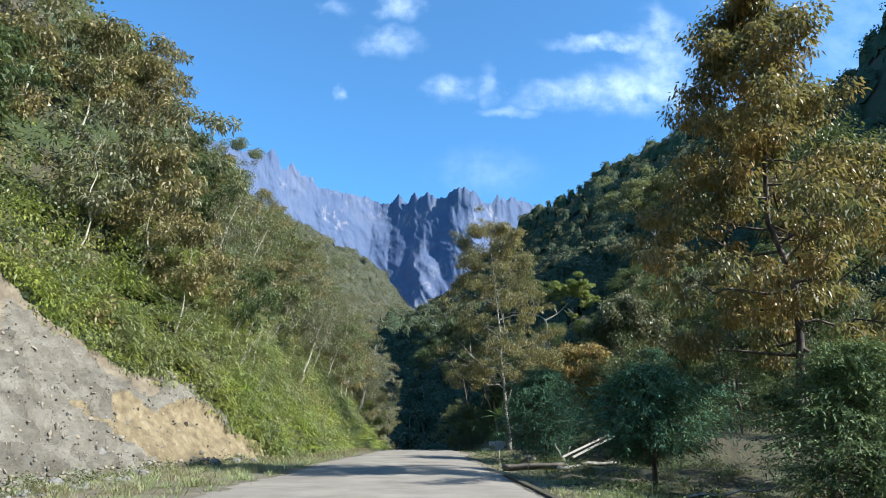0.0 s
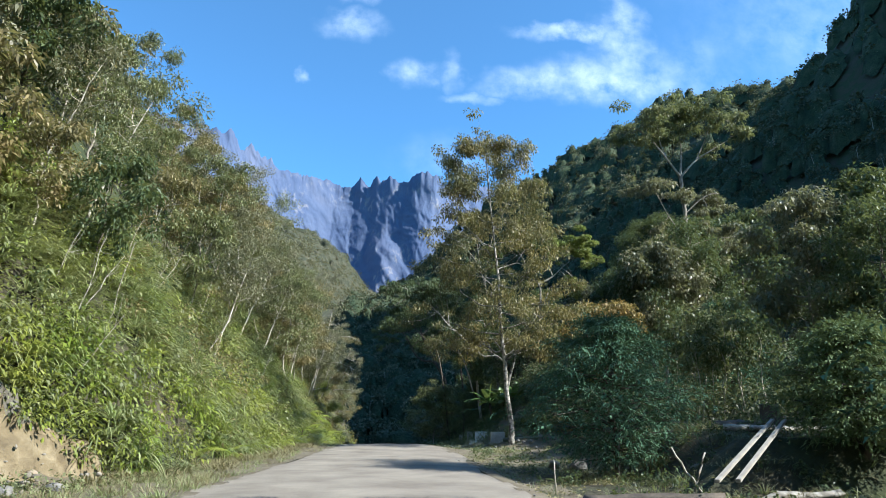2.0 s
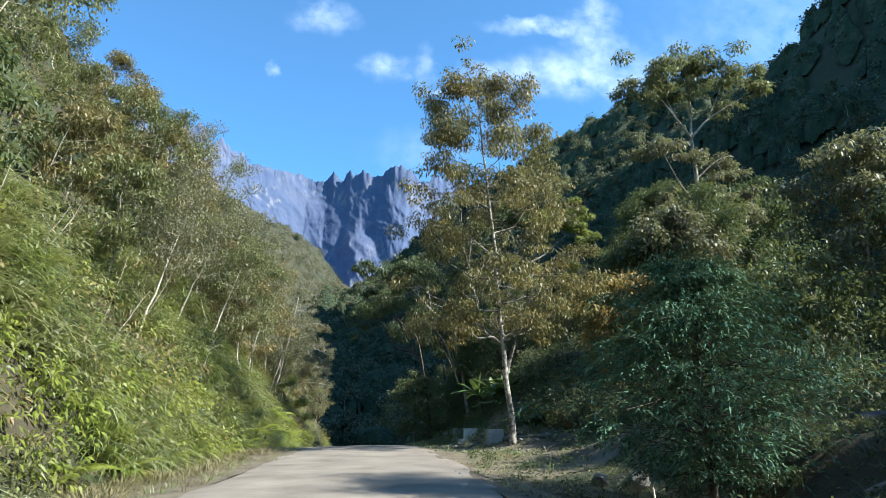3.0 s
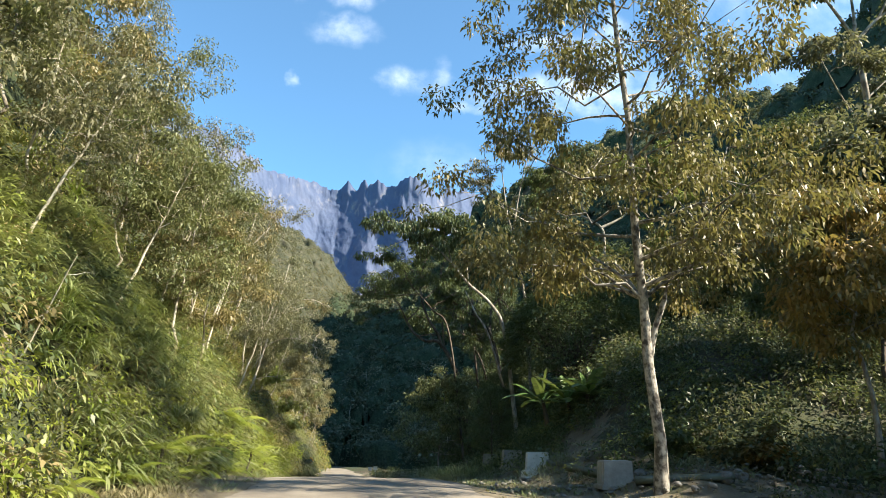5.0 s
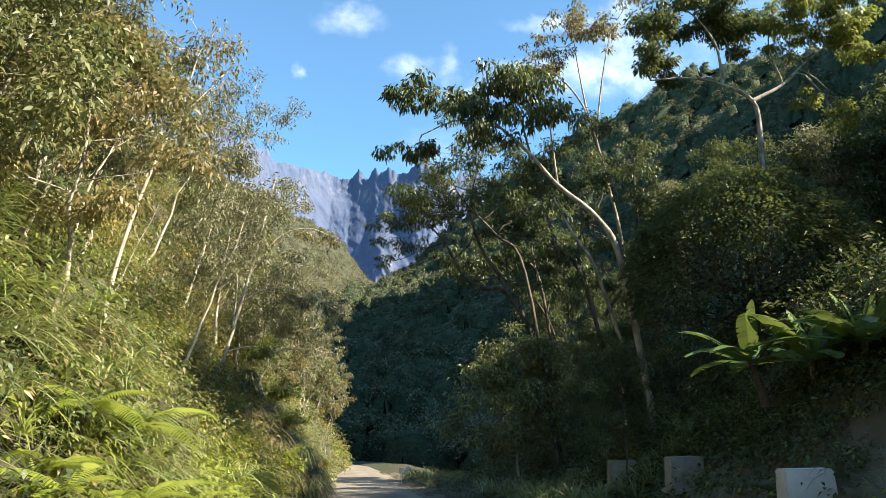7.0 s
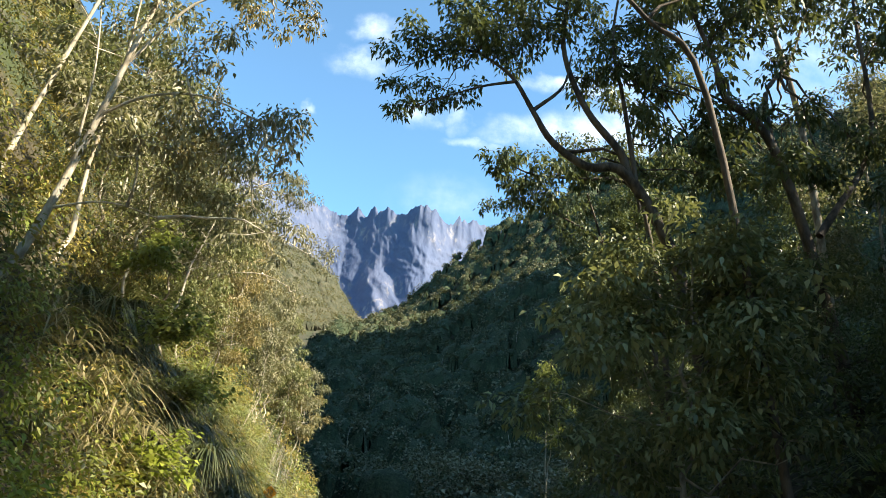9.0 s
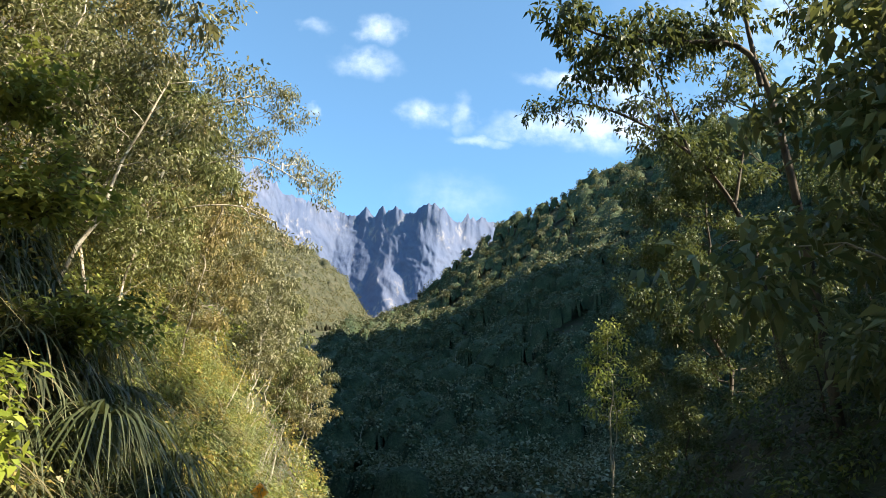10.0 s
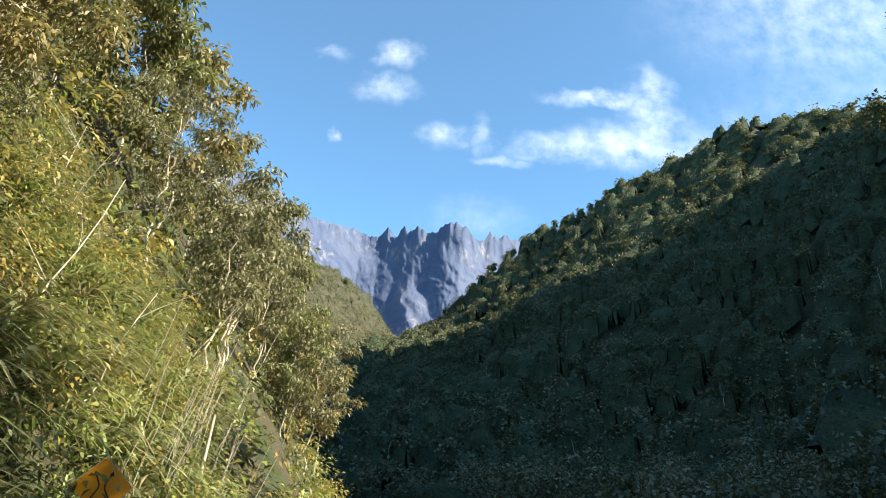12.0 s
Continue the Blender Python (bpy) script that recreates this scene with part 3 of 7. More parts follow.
def height(x, y):
    """Ground height at arrays x, y."""
    x, y = np.broadcast_arrays(np.asarray(x, float), np.asarray(y, float))
    near = 1 - smooth(240, 330, y)
    off = np.abs(x - road_x(y)) - road_half(y)
    zr = road_z(y) + (side_z(y) - road_z(y)) * smooth(0.1, 2.4, off)
    base = zr * near + valley_z(y) * (1 - near)
    lt = left_toe(y)
    d = lt - x
    up = np.clip(d, 0, None)
    steep = 1.5 * np.clip(up, 0, 48) + 0.62 * np.clip(up - 48, 0, 420)
    cut = smooth(5, 16, y) * (1 - smooth(38, 50, y))
    steep = steep * (1 - 0.22 * cut)
    z = base + steep + wavy(x, y, 9, 1) * 0.9 * smooth(1, 7, up) + wavy(x, y, 45, 2) * 7 * smooth(20, 80, up) + wavy(x, y, 2.6, 3) * 0.35 * smooth(0.4, 3, up)
    rt = road_x(y) + road_half(y)
    r = np.clip(x - rt, 0, None)
    # a hollow, then a terrace behind it
    verge = -0.25 * smooth(0.2, 1.2, r) + np.interp(y, [20, 34, 37, 39, 40.4, 42.2, 43.7, 61, 68, 80], [-0.3, -0.3, 0.3, 0.3, -0.7, -0.7, 1.9, 1.9, 0.4, 0.0]) * smooth(np.interp(y, [42, 44], [3.2, 5.6]), np.interp(y, [42, 44], [6.2, 8.8]), r) + np.interp(y, [50, 60, 80], [0.0, 0.10, 0.0]) * np.clip(r - 8, 0, 9)
    knob = smooth(74, 96, y) * (1 - smooth(132, 152, y))
    verge = verge + knob * (9.2 * smooth(4.0, 17.5, r)) + wavy(x, y, 4, 5) * 0.25 * smooth(1, 4, r) + 0.75 * np.exp(-((x - 8.6) / 2.2) ** 2 - ((y - 77.2) / 2.4) ** 2) * smooth(0.6, 2.4, r)
    drop = smooth(26, 62, r) + smooth(136, 158, y) * smooth(6, 20, r) * (1 - smooth(26, 62, r))
    zr_side = (base + verge) * (1 - np.clip(drop, 0, 1)) + valley_z(y) * np.clip(drop, 0, 1)
    xt = np.interp(y, [-1000, 0, 150, 250, 320, 500, 746, 1100, 1300, 3500], [85, 80, 45, 6, -22, -45, -58, -66, -72, -72])
    xr = np.interp(y, [-1000, 0, 400, 746, 920, 1100, 1300, 3500], [660, 650, 610, 503, 390, 150, -30, -30])
    # unseen stretch up to y=490 raised to shade the flank, lowered behind for sun
    hr = np.interp(y, [-1000, -55, 15, 250, 400, 490, 610, 746, 850, 920, 1100, 1300, 3500], [280, 330, 820, 820, 770, 740, 418, 424, 440, 470, 352, 236, 236])
    s = np.clip((x - xt) / np.maximum(xr - xt, 20), 0, 1.6)
    flank = (hr - valley_z(y)) * np.where(s < 1, np.clip(s, 0, 1) ** np.interp(y, [480, 640], [2.3, 1.4]), 1 - 0.25 * (s - 1))
    flank = np.where(s > 0, flank + (wavy(x, y, 120, 7) * 15 + wavy(x, y, 46, 8) * 7) * smooth(0.02, 0.25, s), 0)
    right = np.maximum(zr_side, valley_z(y) + flank)
    return np.where(x < rt - road_half(y), z, np.where(x < rt, base, right))


def grid_axis(stops):
    out = []
    for a, b, step in stops:
        out += list(np.arange(a, b, step))
    return np.array(out + [stops[-1][1]], float)


def ground_sheet():
    xs = grid_axis([(-3200, -500, 150), (-500, -100, 20), (-100, -40, 4), (-40, 40, 1.0), (40, 120, 5), (120, 720, 16), (720, 3200, 160)])
    ys = grid_axis([(-1500, -100, 120), (-100, -10, 6), (-10, 160, 1.25), (160, 330, 4), (330, 1400, 16), (1400, 3600, 150)])
    X, Y = np.meshgrid(xs, ys, indexing="xy")
    Z = height(X, Y) - 0.05
    toe = np.interp(Y, [0, 150, 250, 320, 500, 746, 1100, 1300], [95, 66, 26, -4, -30, -46, -56, -60])
    Z = Z - 5.0 * smooth(0, 25, X - toe) * smooth(140, 165, Y)          # soil well below the closed canopy
    far = smooth(1300, 1700, Y)
    Z = Z * (1 - far) + np.minimum(Z, 240) * far
    n, m = len(ys), len(xs)
    i, j = np.meshgrid(np.arange(n - 1), np.arange(m - 1), indexing="ij")
    f = np.stack([i * m + j, i * m + j + 1, (i + 1) * m + j + 1, (i + 1) * m + j], -1).reshape(-1, 4)
    ob = link_mesh("ground", face_mesh("ground", np.stack([X, Y, Z], -1), f, True), M["ground"])
    tagged(ob, "forest floor of leaf litter and low growth on steep valley sides", "ground", kind="structure")


def road_strip():
    ys = np.arange(-60, 262, 1.0)
    us = np.linspace(-1, 1, 13)
    rng = np.random.default_rng(5)
    edge = np.stack([wavy(ys, ys * 0, 3.5, 11), wavy(ys, ys * 0, 3.5, 12)], 1) * 0.35
    vs = []
    for y, e in zip(ys, edge):
        c, h = road_x(y), road_half(y)
        xs = c + us * h
        xs[0] -= e[0] + 0.2
        xs[-1] += e[1] + 0.2
        zz = road_z(y) + 0.05 * (1 - us ** 2) + 0.02
        zz = zz - 0.03 * np.exp(-((np.abs(us) - 0.33) / 0.1) ** 2)
        zz[0] -= 0.035
        zz[-1] -= 0.035
        vs.append(np.stack([xs, np.full(13, y), zz], 1))
    n = len(ys)
    i, j = np.meshgrid(np.arange(n - 1), np.arange(12), indexing="ij")
    f = np.stack([i * 13 + j, i * 13 + j + 1, (i + 1) * 13 + j + 1, (i + 1) * 13 + j], -1).reshape(-1, 4)
    ob = link_mesh("road", face_mesh("road", np.array(vs), f, True), M["road"])
    tagged(ob, "pale compacted gravel road with worn uneven edges", "road", kind="structure")


ground_sheet()
road_strip()


# ---- the far mountain ----
def tent(d, half):
    return np.clip(1 - np.abs(d) / half, 0, 1)


# pinnacles along the skyline: heading, height over the ridge, half width
PINNACLES = [(-945, 14, 26), (-905, 22, 24), (-832, 34, 22), (-800, 16, 14), (-731, 46, 26), (-700, 26, 16), (-667, 20, 18), (-634, 34, 20), (-560, 12, 16), (-514, 14, 20), (-470, 8, 14),
             (-432, 10, 18), (-364, 14, 22), (-215, 48, 24), (-141, 46, 22), (-112, 22, 14), (-79, 40, 30), (42, 30, 22), (70, 40, 24), (101, 44, 28), (140, 34, 26), (254, 46, 16), (280, 24, 14), (322, 22, 26), (375, 16, 24)]


def mountain():
    """Jagged granite massif: a pinnacled skyline over buttresses and gullies, its wings coming forward."""
    sx = np.array([-1500, -1100, -976, -860, -815, -786, -700, -610, -514, -432, -364, -296, -176, -60, 10, 60, 120, 190, 222, 320, 414, 508, 700, 1100, 1800], float)
    sz = np.array([1500, 1370, 1316, 1308, 1296, 1230, 1198, 1136, 1106, 1088, 1076, 1050, 1056, 1076, 1082, 1100, 1096, 1062, 1052, 1068, 1048, 1040, 1000, 900, 700], float)
    us = np.concatenate([np.arange(-1500, -1000, 25), np.arange(-1000, 560, 4.0), np.arange(560, 1801, 40)])
    vs = np.linspace(0, 1, 170)
    U, V = np.meshgrid(us, vs, indexing="xy")
    H = V * 1100
    below = 1100 - H
    ridge = sum(np.interp(us + o, sx, sz) for o in (-60, -30, 0, 30, 60)) / 5
    top = np.interp(us, sx, sz)
    for pu, ph, pw in PINNACLES:
        top = np.maximum(top, np.interp(us, sx, sz) + ph * tent(us - pu, pw * 1.2) ** 0.85)
    jag = np.abs(wavy(us, us * 0, 13, 21)) * 11 + np.abs(wavy(us, us * 0, 6, 22)) * 6
    # buttresses run down from the pinnacles, widening as they fall
    ribs = np.zeros(U.shape)
    for k, (pu, ph, pw) in enumerate(PINNACLES):
        lean = (0.30 if pu < -300 else -0.10 + 0.07 * (k % 4))
        line = U - pu - lean * below + 26 * wavy(U * 0 + pu, H, 120, 60 + k) + 9 * wavy(U * 0 + pu, H, 34, 90 + k)
        ribs = np.maximum(ribs, (0.4 + ph / 90) * tent(line, pw * 1.1 + 0.16 * below) * (7 + 0.018 * below))
    crag = np.array([[noise.ridged_multi_fractal(Vector((p / 95, q / 125, 3.3)), 0.9, 2.2, 6, 1.0, 2.0) for p, q in zip(r1, r2)]
                     for r1, r2 in zip(U + 0.25 * H + 18 * wavy(U, H, 80, 25), H + 40 * wavy(U, H, 110, 27))])
    wall = np.interp(U + 0.06 * below, [-1500, -900, -520, -330, -240, 70, 130, 260, 500, 900, 1800], [-850, -470, -150, 10, 15, -195, -200, -120, 20, -200, -700])
    spur = tent(U + 112 + 30 * wavy(U, H, 70, 28), 30 + 0.42 * np.clip(900 - (60 + H * 0.94), 0, 400)) * smooth(930, 700, 60 + H * 0.94)
    Y = 2640 + 520 * V + wall - ribs - 12 * np.clip(crag, 0, 2.4) - 80 * spur
    Z = 60 + (ridge[None, :] - 60) * V + (top - ridge)[None, :] * smooth(0.86, 1.0, V) + jag[None, :] * smooth(0.95, 1.0, V)
    X = U * (Y / 3000)
    Z = 1.5 + (Z - 1.5) * Y / 3000
    n, m = U.shape
    i, j = np.meshgrid(np.arange(n - 1), np.arange(m - 1), indexing="ij")
    f = np.stack([i * m + j, i * m + j + 1, (i + 1) * m + j + 1, (i + 1) * m + j], -1).reshape(-1, 4)
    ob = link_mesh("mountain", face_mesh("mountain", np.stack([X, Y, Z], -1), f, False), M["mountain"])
    tagged(ob, "jagged granite massif tinted hazy blue-grey, with pale scars and pinnacles", "mountain", kind="structure")


mountain()


# ---- woods that nobody could count ----
def crowns(name, rng, x, y, r, per, leaf, label, mat, lift):
    """Many far tree crowns of leaf clumps, one object."""
    z = height(x, y) + lift
    n = len(x)
    c = np.repeat(np.stack([x, y, z], 1), per, 0)
    rr = np.repeat(r, per)[:, None]
    rel = ball(rng, n * per, 4) * (1, 1, 0.85)
    rel[:, 2] = np.where(rel[:, 2] < -0.4, -rel[:, 2], rel[:, 2])
    bumps = 1 + 0.30 * np.sin(rel[:, :1] * 7 + c[:, :1]) * np.sin(rel[:, 1:2] * 7 + c[:, 1:2])
    p = c + rel * rr * bumps
    d = rel + rng.normal(size=rel.shape) * 0.7
    v, f = leaf_quads(rng, p, d, leaf, leaf * 0.8, 0.1)
    ob = link_mesh(name, face_mesh(name, v, f), mat)
    return tagged(ob, label, "woods", kind="stuff")


def canopy_sheet(rng, x, y, r, tall, box, step, label, mat):
    """The closed roof of a wood: one skin over many domed crowns of uneven height."""
    x0, x1, y0, y1 = box
    gx, gy = np.arange(x0, x1 + step, step), np.arange(y0, y1 + step, step)
    X, Y = np.meshgrid(gx, gy, indexing="ij")
    X, Y = X + rng.uniform(-0.3, 0.3, X.shape) * step, Y + rng.uniform(-0.3, 0.3, X.shape) * step
    roof = np.full(X.shape, 0.3)
    for cx, cy, cr, ct in zip(x, y, r, tall):
        i0, i1 = int((cx - cr - x0) / step), int((cx + cr - x0) / step) + 2
        j0, j1 = int((cy - cr - y0) / step), int((cy + cr - y0) / step) + 2
        i0, j0 = max(i0, 0), max(j0, 0)
        sx_, sy_ = X[i0:i1, j0:j1], Y[i0:i1, j0:j1]
        q = ((sx_ - cx) ** 2 + (sy_ - cy) ** 2) / cr ** 2
        dome = np.where(q < 1, ct - cr * 0.95 + cr * 0.90 * np.sqrt(np.clip(1 - q, 0, 1)), 0)
        roof[i0:i1, j0:j1] = np.maximum(roof[i0:i1, j0:j1], dome)
    for _ in range(4):
        wide = np.pad(roof, 1, mode="edge")
        near = (wide[:-2, 1:-1] + wide[2:, 1:-1] + wide[1:-1, :-2] + wide[1:-1, 2:]) / 4
        roof = np.where(roof > 0.31, np.maximum(roof, near), roof)
    Z = height(X, Y) + roof + (wavy(X, Y, step * 2.2, 51) * 0.55 + wavy(X, Y, step * 1.1, 52) * 0.45 + rng.normal(size=X.shape) * 0.12) * step * 0.9
    n, m = X.shape
    i, j = np.meshgrid(np.arange(n - 1), np.arange(m - 1), indexing="ij")
    keep = (roof[:-1, :-1] > 0.31) | (roof[1:, 1:] > 0.31)
    i, j = i[keep], j[keep]
    f = np.stack([i * m + j, (i + 1) * m + j, (i + 1) * m + j + 1, i * m + j + 1], -1).reshape(-1, 4)
    ob = link_mesh("far_woods", face_mesh("far_woods", np.stack([X, Y, Z], -1), f, False), mat)
    return tagged(ob, label, "woods", kind="stuff")


def far_woods():
    rng = np.random.default_rng(31)
    lab = "dark dense rainforest canopy covering the shaded mountain flank"
    for n, box, r0, h0, step, per, leaf in ((900, (-34, 170, 150, 330), 4.4, 10, 1.0, 104, 0.88), (1500, (-80, 310, 300, 640), 6.2, 13, 2.0, 96, 1.5),
                                            (1700, (-95, 600, 600, 1180), 9.0, 15, 3.6, 92, 2.2), (420, (75, 460, -40, 300), 9, 15, 4.0, 64, 1.7),
                                            (620, (300, 680, 180, 640), 9.5, 15, 3.8, 60, 2.3)):
        x, y = rng.uniform(box[0], box[1], n), rng.uniform(box[2], box[3], n)
        toe = np.interp(y, [0, 150, 250, 320, 500, 746, 1100, 1300], [70, 34, -6, -36, -62, -78, -88, -92])
        ok = x > toe
        x, y = x[ok], y[ok]
        r = r0 * (0.45 + 1.0 * rng.uniform(0, 1, len(x)) ** 2.2)
        tall = h0 * (0.52 + 0.8 * rng.uniform(0, 1, len(x)) ** 1.3)
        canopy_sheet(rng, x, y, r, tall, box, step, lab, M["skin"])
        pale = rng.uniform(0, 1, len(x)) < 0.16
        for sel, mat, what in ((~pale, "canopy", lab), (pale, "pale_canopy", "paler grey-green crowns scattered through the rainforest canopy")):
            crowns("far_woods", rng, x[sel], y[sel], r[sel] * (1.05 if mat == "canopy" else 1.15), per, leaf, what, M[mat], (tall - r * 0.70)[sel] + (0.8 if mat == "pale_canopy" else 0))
        if h0 < 14:
            lines = []
            for k in rng.choice(len(x), 60, replace=False):
                z = float(height(x[k], y[k]))
                tip = np.array([x[k] - r[k] * 0.9 + rng.normal(), y[k] - r[k] * 0.8, z + tall[k] * 1.02])
                lines.append(stem(rng, tip - (rng.normal() * 0.8, 0.5, tall[k] * 0.7), tip, 0.10 + 0.01 * h0, 0.05, 6, 0.06))
            v, f = tubes(lines)
            tagged(link_mesh("far_trunks", face_mesh("far_trunks", v, f, True), M["bark_pale"]), "thin pale trunks showing between the rainforest crowns", "trunks", kind="stuff")
    n = 1500
    y = rng.uniform(300, 1300, n)
    x = left_toe(y) + 8 - 240 * rng.uniform(0, 1, n) ** 1.4
    r, tall = 9 * rng.uniform(0.6, 1.3, len(x)), 13 * rng.uniform(0.7, 1.2, len(x))
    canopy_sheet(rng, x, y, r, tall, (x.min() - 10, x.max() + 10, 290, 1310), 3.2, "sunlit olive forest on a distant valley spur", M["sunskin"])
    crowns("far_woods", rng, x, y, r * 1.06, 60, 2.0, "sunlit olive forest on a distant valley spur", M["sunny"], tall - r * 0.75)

    # broad crowns that stand out of the valley forest
    x, y = rng.uniform(-10, 70, 90), rng.uniform(215, 330, 90)
    ok = x > np.interp(y, [150, 250, 330], [32, -2, -30])
    x, y = x[ok], y[ok]
    r = rng.uniform(3.5, 7.0, len(x))
    for sel, mat in ((slice(0, None, 2), "pale_canopy"), (slice(1, None, 2), "canopy")):
        crowns("far_woods", rng, x[sel], y[sel], r[sel], 420, 0.75, "broad crowns standing out of the shaded rainforest", M[mat], 7.0 + 0.55 * r[sel])
    # low growth along the valley bottom
    n = 150
    x, y = rng.uniform(-26, 40, n), rng.uniform(250, 352, n)
    ok = x > np.interp(y, [250, 320, 352], [0, -24, -34])
    x, y = x[ok], y[ok]
    r, tall = 5.0 * rng.uniform(0.7, 1.2, len(x)), 8.5 * rng.uniform(0.8, 1.2, len(x))
    crowns("far_woods", rng, x, y, r, 110, 1.1, "dense green thicket along the valley bottom", M["canopy"], tall - r * 0.8)
    # woods over the right-hand slope, and over the top of the left bank
    n = 330
    x, y = rng.uniform(36, 84, n), rng.uniform(-60, 152, n)
    r, tall = 4.6 * rng.uniform(0.6, 1.3, n), 11 * rng.uniform(0.6, 1.2, n)
    canopy_sheet(rng, x, y, r, tall, (30, 90, -66, 158), 1.6, lab, M["skin"])
    crowns("far_woods", rng, x, y, r * 1.05, 70, 1.0, lab, M["canopy"], tall - r * 0.75)
    n = 560
    y = rng.uniform(-70, 300, n)
    x = left_toe(y) - rng.uniform(52, 120, n)
    r, tall = 4.8 * rng.uniform(0.6, 1.3, n), 8 * rng.uniform(0.6, 1.2, n)
    lab = "olive forest on top of the sunny bank"
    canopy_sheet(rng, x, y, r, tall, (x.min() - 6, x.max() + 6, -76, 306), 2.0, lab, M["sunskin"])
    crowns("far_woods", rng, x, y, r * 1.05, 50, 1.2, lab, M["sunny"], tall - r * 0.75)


far_woods()


# ---- left hillside ----
def slope_normal(x, y):
    e = 0.5
    gx = (height(x + e, y) - height(x - e, y)) / (2 * e)
    gy = (height(x, y + e) - height(x, y - e)) / (2 * e)
    return unit(np.stack([-gx, -gy, np.ones_like(gx)], -1))


def scatter_left(rng, n, y0, y1, d0, d1, power=1.0):
    """Places on the left hillside: along the road, and up the slope in metres of plan."""
    y = rng.uniform(y0, y1, n)
    d = d0 + (d1 - d0) * rng.uniform(0, 1, n) ** power
    return left_toe(y) - d, y


def in_cut(x, y, m=0.0):
    """The bare cut in the bank."""
    d = left_toe(y) - x
    top = np.interp(y, [0, 20, 29.5, 32, 33.6, 35.5, 38.5, 42.2, 43.6, 46], [8.5, 9.3, 9.8, 8.6, 5.3, 4.5, 3.9, 3.2, 1.6, 0.6]) + 0.6 * wavy(x, y, 3, 9)
    return (y > 2) & (y < 46 + m) & (d < top + m) & (d > -3)


def bush_cover(name, rng, x, y, out, r, per, leaf, wide, mat, label, droop=0.4, flat=0.8):
    """Clumps of leaves over the hillside; out: how far each stands off the ground."""
    nrm = slope_normal(x, y)
    c = np.stack([x, y, height(x, y)], 1) + nrm * np.asarray(out)[:, None] * (0.75, 0.75, 0.9)
    n = len(x)
    rel = ball(rng, n * per, 2.6) * (1, 1, flat)
    p = np.repeat(c, per, 0) + rel * np.repeat(r, per)[:, None]
    d = rel * 0.9 + np.repeat(nrm, per, 0) * 0.4 + rng.normal(size=rel.shape) * 0.5 + (0, 0, -droop)
    v, f = leaf_quads(rng, p, d, leaf, wide)
    ob = link_mesh(name, face_mesh(name, v, f), M[mat])
    return tagged(ob, label, "shrubs", kind="stuff")


def left_cover():
    rng = np.random.default_rng(41)
    for y0, y1, n, leaf, per in ((-6, 48, 1050, 0.33, 46), (48, 76, 440, 0.28, 56), (76, 100, 340, 0.22, 78), (100, 119, 480, 0.20, 84), (119, 152, 720, 0.18, 84), (150, 222, 480, 0.42, 46), (222, 330, 340, 0.8, 40)):
        for mat, share, lab in (("olive", 0.45 if y1 < 101 else 0.36, "olive-green shrubs matted over the steep bank"), ("brown" if y1 < 101 else "golden", 0.22 if y1 < 101 else 0.36 if y0 < 119 else 0.46, "browning shrubs and saplings on the steep bank"),
                                ("forest", 0.18 if y1 < 101 else 0.08, "deep green undergrowth on the steep bank"), ("bright", 0.15 if y1 < 101 else 0.24 if y0 < 119 else 0.20, "fresh yellow-green bushes on the sunny bank")):
            k = int(n * share)
            x, y = scatter_left(rng, k, y0, y1, 0.2, 34 if y1 < 200 else 50, 1.35)
            ok = ~in_cut(x, y, 1.0) & ~((y > 128) & (y < 142) & (x > -11.9)) & ~((y > 40) & (y < 110) & (left_toe(y) - x < 7) & (rng.uniform(0, 1, k) < 0.55))     # reed grass takes the lower bank
            x, y = x[ok], y[ok]
            d = left_toe(y) - x
            out = rng.uniform(0.0, 1.3, len(x)) + smooth(3, 12, d) * rng.uniform(0, 2.6, len(x))
            out = out + (119 <= y0 < 150) * rng.uniform(-0.2, 1.0, len(x))
            r = (0.4 + 1.3 * rng.uniform(0, 1, len(x)) ** 1.6) * (1 + 0.5 * (y1 > 200))
            bush_cover("bank_shrubs", rng, x, y, out, r, per, leaf, leaf * 0.42, mat, lab)


